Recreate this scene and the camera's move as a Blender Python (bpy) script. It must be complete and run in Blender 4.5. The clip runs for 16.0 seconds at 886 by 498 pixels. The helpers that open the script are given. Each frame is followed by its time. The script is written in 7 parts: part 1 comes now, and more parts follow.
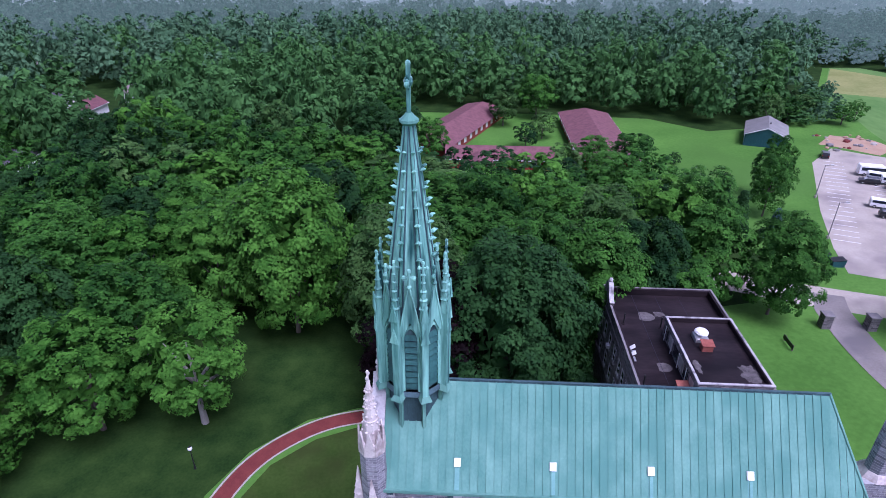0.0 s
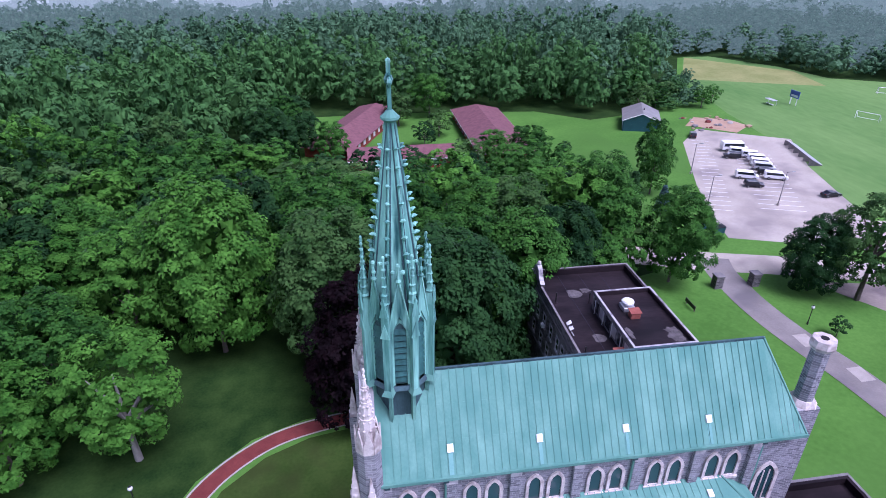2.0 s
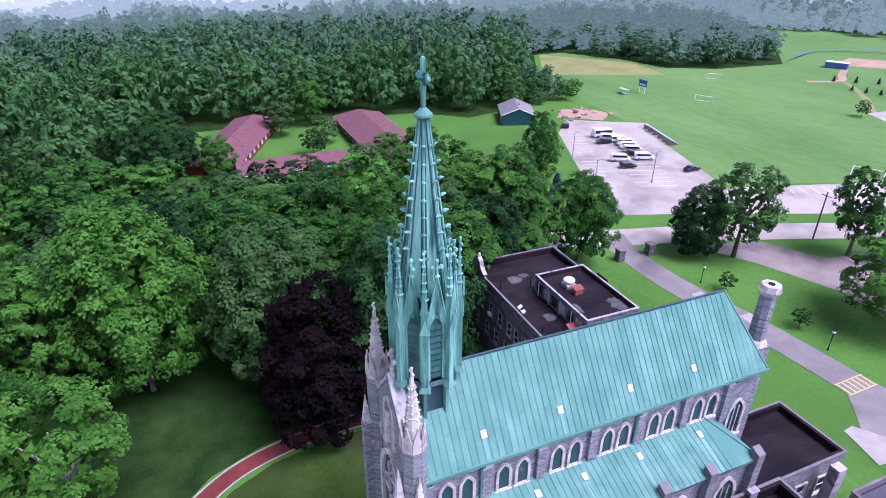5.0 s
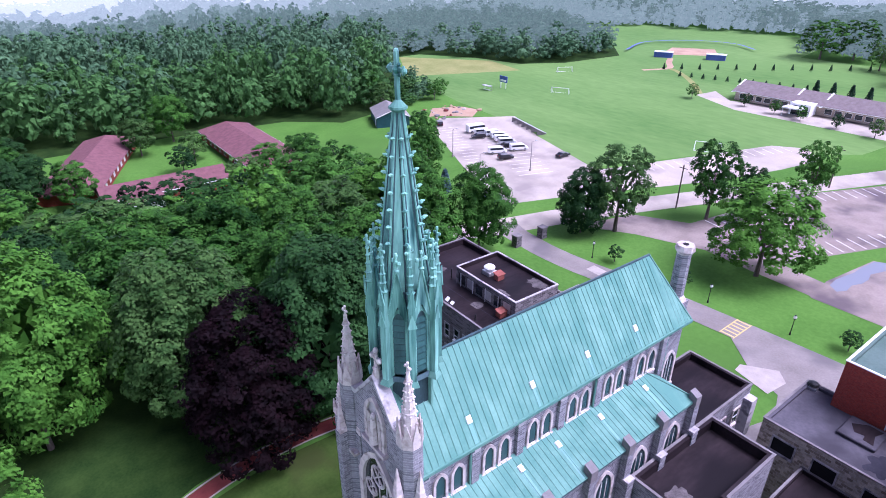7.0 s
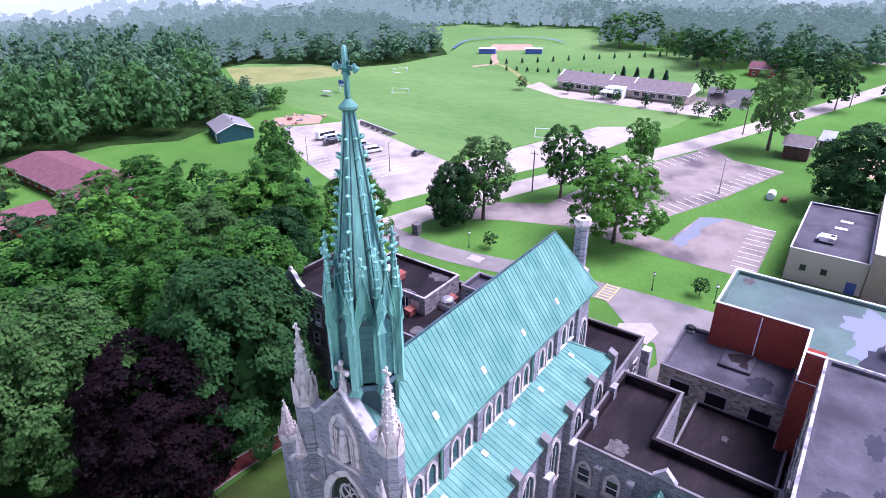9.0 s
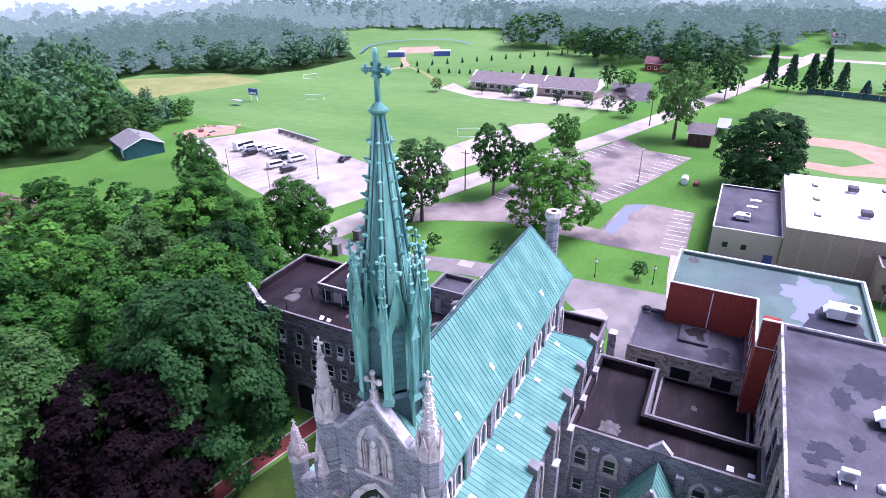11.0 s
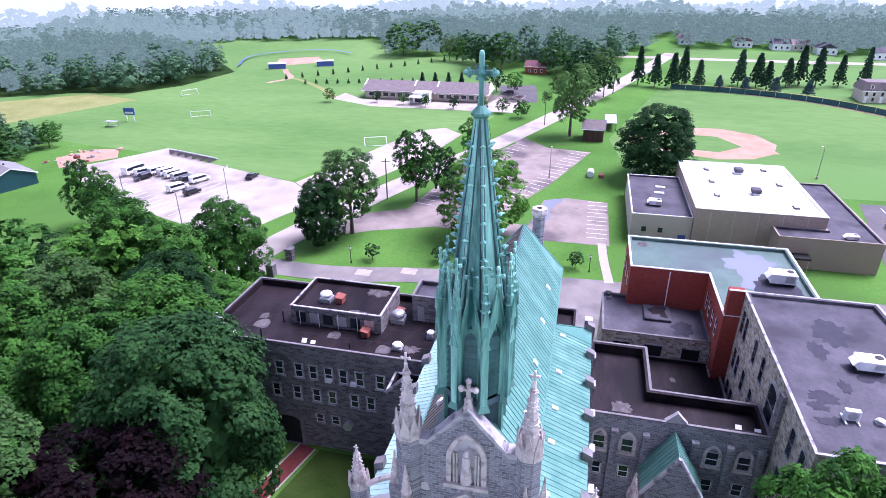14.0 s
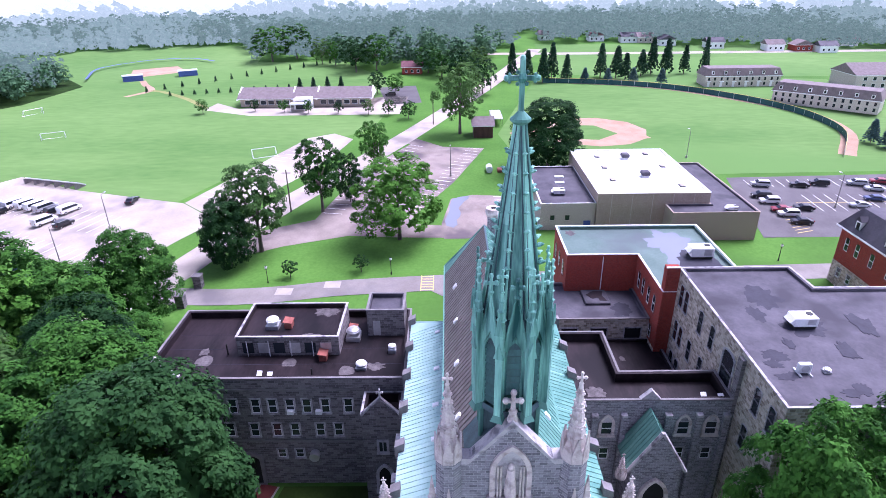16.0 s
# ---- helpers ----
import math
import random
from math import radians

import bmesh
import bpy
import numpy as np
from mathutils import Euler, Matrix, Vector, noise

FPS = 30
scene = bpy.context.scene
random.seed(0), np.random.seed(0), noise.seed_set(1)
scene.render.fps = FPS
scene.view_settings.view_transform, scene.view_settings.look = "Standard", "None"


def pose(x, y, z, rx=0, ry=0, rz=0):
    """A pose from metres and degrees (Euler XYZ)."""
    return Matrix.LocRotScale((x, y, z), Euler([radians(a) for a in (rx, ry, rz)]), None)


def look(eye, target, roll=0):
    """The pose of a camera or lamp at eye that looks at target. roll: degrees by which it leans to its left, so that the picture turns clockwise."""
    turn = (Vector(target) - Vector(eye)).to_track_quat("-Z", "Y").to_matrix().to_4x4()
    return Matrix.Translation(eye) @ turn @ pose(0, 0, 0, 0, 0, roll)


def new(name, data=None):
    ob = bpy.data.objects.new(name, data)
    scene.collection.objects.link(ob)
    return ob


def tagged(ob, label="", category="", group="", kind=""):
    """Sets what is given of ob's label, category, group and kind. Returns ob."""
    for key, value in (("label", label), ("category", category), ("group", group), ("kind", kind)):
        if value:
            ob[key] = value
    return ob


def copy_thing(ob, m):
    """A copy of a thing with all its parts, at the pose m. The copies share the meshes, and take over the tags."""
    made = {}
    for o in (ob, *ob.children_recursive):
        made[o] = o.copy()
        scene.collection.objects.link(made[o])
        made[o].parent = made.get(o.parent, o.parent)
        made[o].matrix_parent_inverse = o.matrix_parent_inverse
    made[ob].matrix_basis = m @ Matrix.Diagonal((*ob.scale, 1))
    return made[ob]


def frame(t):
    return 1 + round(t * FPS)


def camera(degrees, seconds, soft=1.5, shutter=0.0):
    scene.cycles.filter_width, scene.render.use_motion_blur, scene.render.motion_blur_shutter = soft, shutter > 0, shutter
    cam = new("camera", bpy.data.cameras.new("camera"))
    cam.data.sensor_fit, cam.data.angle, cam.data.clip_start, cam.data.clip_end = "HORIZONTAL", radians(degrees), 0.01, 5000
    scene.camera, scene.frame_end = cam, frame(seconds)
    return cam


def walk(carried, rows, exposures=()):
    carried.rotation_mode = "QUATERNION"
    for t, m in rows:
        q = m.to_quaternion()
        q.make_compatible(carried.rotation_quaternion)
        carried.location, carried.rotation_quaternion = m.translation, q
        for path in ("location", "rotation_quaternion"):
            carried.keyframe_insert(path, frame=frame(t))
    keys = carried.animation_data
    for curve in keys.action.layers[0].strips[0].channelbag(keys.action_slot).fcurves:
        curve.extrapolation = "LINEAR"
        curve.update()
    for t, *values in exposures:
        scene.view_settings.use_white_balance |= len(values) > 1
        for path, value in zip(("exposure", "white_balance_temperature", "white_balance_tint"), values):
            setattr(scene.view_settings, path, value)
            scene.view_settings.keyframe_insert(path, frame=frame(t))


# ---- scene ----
cam = camera(73.8, 16.0, soft=0.8)
PATH = [
    (0, (-2.081, -0.382, 58.760), (-2.172, 1.379, 57.817), 0.3),
    (0.5, (-3.216, -0.848, 58.744), (-3.231, 0.917, 57.804), 0.2),
    (1, (-4.580, -1.113, 58.678), (-4.500, 0.651, 57.740), 0.3),
    (1.5, (-6.072, -1.222, 58.617), (-5.891, 0.535, 57.680), 0.3),
    (2, (-7.627, -1.316, 58.664), (-7.355, 0.430, 57.728), 0.3),
    (2.5, (-9.212, -1.210, 58.617), (-8.838, 0.519, 57.683), 0.2),
    (3, (-10.851, -0.865, 58.532), (-10.385, 0.843, 57.601), 0.2),
    (5.5, (-19.111, 0.707, 58.296), (-18.351, 2.314, 57.379), 0.5),
    (6, (-20.744, 1.294, 58.166), (-19.899, 2.859, 57.253), 0.6),
    (6.5, (-22.181, 2.084, 57.983), (-21.230, 3.590, 57.072), 0.4),
    (7, (-23.577, 3.080, 57.689), (-22.503, 4.504, 56.784), 0.1),
    (7.5, (-24.855, 4.311, 57.363), (-23.662, 5.639, 56.461), 0),
    (8, (-26.056, 5.543, 57.126), (-24.756, 6.769, 56.227), -0),
    (8.5, (-27.310, 6.744, 57.113), (-25.928, 7.879, 56.218), -0.2),
    (9, (-28.471, 7.959, 57.162), (-27.031, 9.021, 56.268), -0.4),
    (9.5, (-29.545, 9.416, 57.080), (-28.045, 10.393, 56.190), -0.5),
    (9.7, (-29.917, 10.032, 57.067), (-28.397, 10.979, 56.177), -0.5),
    (12, (-33.900, 17.385, 56.995), (-32.246, 18.087, 56.116), -0.5),
    (12.5, (-34.716, 19.416, 56.934), (-33.031, 20.044, 56.059), -0.4),
    (13, (-35.372, 21.527, 56.911), (-33.662, 22.082, 56.033), -0.4),
    (13.5, (-35.913, 23.695, 56.863), (-34.180, 24.178, 55.989), -0.4),
    (14, (-36.375, 25.667, 56.810), (-34.625, 26.100, 55.945), -0.5),
    (14.5, (-36.431, 28.047, 56.739), (-34.656, 28.354, 55.870), -0.6),
    (15, (-36.461, 30.325, 56.785), (-34.669, 30.524, 55.918), -0.8),
    (15.5, (-36.322, 32.591, 56.875), (-34.521, 32.688, 56.008), -0.9),
    (16, (-35.941, 34.856, 56.988), (-34.138, 34.880, 56.121), -0.9),
]
walk(cam, [(t, look(eye, target, roll)) for t, eye, target, roll in PATH],
     [(0, 0.60, 5150, 43), (3, 0.82, 5190, 43), (6, 1.04, 5280, 45), (9.5, 1.32, 5330, 44), (16, 1.38, 5360, 43)])

# ---- world and light ----
world = bpy.data.worlds.new("sky")
scene.world = world
world.use_nodes = True
wn = world.node_tree.nodes
sky = wn.new("ShaderNodeTexSky")
sky.sky_type, sky.sun_disc = "NISHITA", False
sky.sun_elevation, sky.sun_rotation = radians(60), radians(142.4)
sky.air_density, sky.dust_density, sky.ozone_density = 1.0, 4.0, 1.0
wn["Background"].inputs["Strength"].default_value = 0.058
world.node_tree.links.new(sky.outputs[0], wn["Background"].inputs["Color"])
sun = new("sun", bpy.data.lights.new("sun", "SUN"))
sun.data.energy, sun.data.angle, sun.data.color = 3.0, radians(38), (1.0, 0.98, 0.95)
sun.matrix_world = look((40, -52, 114), (0, 0, 0))


# ---- materials ----
def socket(node, names, value):
    for n in names:
        if n in node.inputs:
            node.inputs[n].default_value = value
            return


def material(name, low, high, rough=0.8, metal=0.0, scale=2.0, fine=14.0, bump=0.15, spread=0.12, stretch=(1, 1, 1), spec=0.3, coarse=0.0, dark=None):
    """Two scales of noise between two colours, a fine bump and a small random step from object to object. dark: a third colour in large stains."""
    m = bpy.data.materials.new(name)
    m.use_nodes = True
    nt, n, l = m.node_tree, m.node_tree.nodes, m.node_tree.links
    bsdf = n["Principled BSDF"]
    co = n.new("ShaderNodeNewGeometry")
    mp = n.new("ShaderNodeMapping")
    mp.inputs["Scale"].default_value = stretch
    l.new(co.outputs["Position"], mp.inputs["Vector"])
    a, b = n.new("ShaderNodeTexNoise"), n.new("ShaderNodeTexNoise")
    a.inputs["Scale"].default_value, a.inputs["Detail"].default_value = scale, 5
    b.inputs["Scale"].default_value, b.inputs["Detail"].default_value = fine, 4
    for t in (a, b):
        l.new(mp.outputs[0], t.inputs["Vector"])
    add = n.new("ShaderNodeMath")
    add.operation = "MULTIPLY_ADD"
    l.new(b.outputs["Fac"], add.inputs[0])
    add.inputs[1].default_value = 0.5
    l.new(a.outputs["Fac"], add.inputs[2])
    info = n.new("ShaderNodeObjectInfo")
    add2 = n.new("ShaderNodeMath")
    add2.operation = "MULTIPLY_ADD"
    l.new(info.outputs["Random"], add2.inputs[0])
    add2.inputs[1].default_value = spread
    l.new(add.outputs[0], add2.inputs[2])
    ramp = n.new("ShaderNodeMapRange")
    ramp.inputs["From Min"].default_value, ramp.inputs["From Max"].default_value = 0.5, 1.0 + spread
    l.new(add2.outputs[0], ramp.inputs["Value"])
    mix = n.new("ShaderNodeMix")
    mix.data_type = "RGBA"
    mix.inputs["A"].default_value, mix.inputs["B"].default_value = (*low, 1), (*high, 1)
    l.new(ramp.outputs[0], mix.inputs["Factor"])
    colour = mix.outputs["Result"]
    if dark:
        c = n.new("ShaderNodeTexNoise")
        c.inputs["Scale"].default_value, c.inputs["Detail"].default_value = coarse, 3
        l.new(mp.outputs[0], c.inputs["Vector"])
        r2 = n.new("ShaderNodeMapRange")
        r2.inputs["From Min"].default_value, r2.inputs["From Max"].default_value = 0.5, 0.68
        l.new(c.outputs["Fac"], r2.inputs["Value"])
        mix2 = n.new("ShaderNodeMix")
        mix2.data_type = "RGBA"
        l.new(r2.outputs[0], mix2.inputs["Factor"])
        l.new(colour, mix2.inputs["A"])
        mix2.inputs["B"].default_value = (*dark, 1)
        colour = mix2.outputs["Result"]
    l.new(colour, bsdf.inputs["Base Color"])
    bsdf.inputs["Roughness"].default_value, bsdf.inputs["Metallic"].default_value = rough, metal
    socket(bsdf, ("Specular IOR Level", "Specular"), spec)
    if bump:
        bp = n.new("ShaderNodeBump")
        bp.inputs["Strength"].default_value, bp.inputs["Distance"].default_value = bump, 0.05
        l.new(add.outputs[0], bp.inputs["Height"])
        l.new(bp.outputs[0], bsdf.inputs["Normal"])
    return m


def masonry(name, low, high, mortar, width, height, joint=0.018, rough=0.9, bump=0.6):
    """Coursed blocks on upright walls that run along x or y."""
    m = bpy.data.materials.new(name)
    m.use_nodes = True
    n, l = m.node_tree.nodes, m.node_tree.links
    bsdf = n["Principled BSDF"]
    co = n.new("ShaderNodeNewGeometry")
    sp = n.new("ShaderNodeSeparateXYZ")
    l.new(co.outputs["Position"], sp.inputs[0])
    s = n.new("ShaderNodeMath")
    l.new(sp.outputs["X"], s.inputs[0]), l.new(sp.outputs["Y"], s.inputs[1])
    wob = n.new("ShaderNodeTexNoise")
    wob.inputs["Scale"].default_value, wob.inputs["Detail"].default_value = 1.6, 3
    l.new(co.outputs["Position"], wob.inputs["Vector"])
    zz = n.new("ShaderNodeMath")
    zz.operation = "MULTIPLY_ADD"
    zz.inputs[1].default_value = 0.10
    l.new(wob.outputs["Fac"], zz.inputs[0]), l.new(sp.outputs["Z"], zz.inputs[2])
    cb = n.new("ShaderNodeCombineXYZ")
    l.new(s.outputs[0], cb.inputs["X"]), l.new(zz.outputs[0], cb.inputs["Y"])
    br = n.new("ShaderNodeTexBrick")
    br.inputs["Scale"].default_value = 1.0
    br.inputs["Brick Width"].default_value, br.inputs["Row Height"].default_value = width, height
    br.inputs["Mortar Size"].default_value, br.inputs["Mortar Smooth"].default_value = joint, 0.3
    br.inputs["Color1"].default_value, br.inputs["Color2"].default_value, br.inputs["Mortar"].default_value = (*low, 1), (*high, 1), (*mortar, 1)
    l.new(cb.outputs[0], br.inputs["Vector"])
    no = n.new("ShaderNodeTexNoise")
    no.inputs["Scale"].default_value, no.inputs["Detail"].default_value = 5.0, 6
    l.new(co.outputs["Position"], no.inputs["Vector"])
    mr = n.new("ShaderNodeMapRange")
    mr.inputs["To Min"].default_value, mr.inputs["To Max"].default_value = 0.55, 1.35
    l.new(no.outputs["Fac"], mr.inputs["Value"])
    mul = n.new("ShaderNodeVectorMath")
    mul.operation = "SCALE"
    l.new(br.outputs["Color"], mul.inputs[0]), l.new(mr.outputs[0], mul.inputs["Scale"])
    l.new(mul.outputs[0], bsdf.inputs["Base Color"])
    bsdf.inputs["Roughness"].default_value = rough
    socket(bsdf, ("Specular IOR Level", "Specular"), 0.25)
    hh = n.new("ShaderNodeMath")
    hh.operation = "SUBTRACT"
    l.new(no.outputs["Fac"], hh.inputs[0]), l.new(br.outputs["Fac"], hh.inputs[1])
    bp = n.new("ShaderNodeBump")
    bp.inputs["Strength"].default_value, bp.inputs["Distance"].default_value = bump, 0.06
    l.new(hh.outputs[0], bp.inputs["Height"]), l.new(bp.outputs[0], bsdf.inputs["Normal"])
    return m


def foliage(name, low, high, spread=0.5, through_light=0.16):
    """Leaves: each clump and each tree has its own shade."""
    m = bpy.data.materials.new(name)
    m.use_nodes = True
    n, l = m.node_tree.nodes, m.node_tree.links
    bsdf, out = n["Principled BSDF"], n["Material Output"]
    geo, info = n.new("ShaderNodeNewGeometry"), n.new("ShaderNodeObjectInfo")
    a = n.new("ShaderNodeMath")
    a.operation = "MULTIPLY_ADD"
    a.inputs[1].default_value = spread
    l.new(info.outputs["Random"], a.inputs[0])
    b = n.new("ShaderNodeMath")
    b.operation = "MULTIPLY"
    b.inputs[1].default_value = 0.6 * (1 - spread)
    l.new(geo.outputs["Random Per Island"], b.inputs[0]), l.new(b.outputs[0], a.inputs[2])
    mix = n.new("ShaderNodeMix")
    mix.data_type = "RGBA"
    mix.inputs["A"].default_value, mix.inputs["B"].default_value = (*low, 1), (*high, 1)
    patch = n.new("ShaderNodeTexNoise")
    patch.inputs["Scale"].default_value, patch.inputs["Detail"].default_value = 0.45, 2
    l.new(geo.outputs["Position"], patch.inputs["Vector"])
    lump = n.new("ShaderNodeMapRange")
    lump.inputs["From Min"].default_value, lump.inputs["From Max"].default_value = 0.3, 0.7
    lump.inputs["To Min"].default_value, lump.inputs["To Max"].default_value = -0.32, 0.42
    l.new(patch.outputs["Fac"], lump.inputs["Value"])
    both = n.new("ShaderNodeMath")
    both.use_clamp = True
    l.new(a.outputs[0], both.inputs[0]), l.new(lump.outputs[0], both.inputs[1])
    l.new(both.outputs[0], mix.inputs["Factor"])
    l.new(mix.outputs["Result"], bsdf.inputs["Base Color"])
    bsdf.inputs["Roughness"].default_value = 0.7
    socket(bsdf, ("Specular IOR Level", "Specular"), 0.06)
    tr = n.new("ShaderNodeBsdfTranslucent")
    l.new(mix.outputs["Result"], tr.inputs["Color"])
    ms = n.new("ShaderNodeMixShader")
    ms.inputs[0].default_value = through_light
    l.new(bsdf.outputs[0], ms.inputs[1]), l.new(tr.outputs[0], ms.inputs[2]), l.new(ms.outputs[0], out.inputs["Surface"])
    return m


def glass(name, tint, rough=0.08):
    m = bpy.data.materials.new(name)
    m.use_nodes = True
    b = m.node_tree.nodes["Principled BSDF"]
    b.inputs["Base Color"].default_value, b.inputs["Roughness"].default_value = (*tint, 1), rough
    socket(b, ("Specular IOR Level", "Specular"), 0.6)
    return m


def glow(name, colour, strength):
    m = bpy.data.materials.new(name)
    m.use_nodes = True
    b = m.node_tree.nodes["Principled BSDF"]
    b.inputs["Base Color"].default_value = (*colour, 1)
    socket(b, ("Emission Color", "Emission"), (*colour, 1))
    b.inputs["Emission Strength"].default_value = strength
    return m


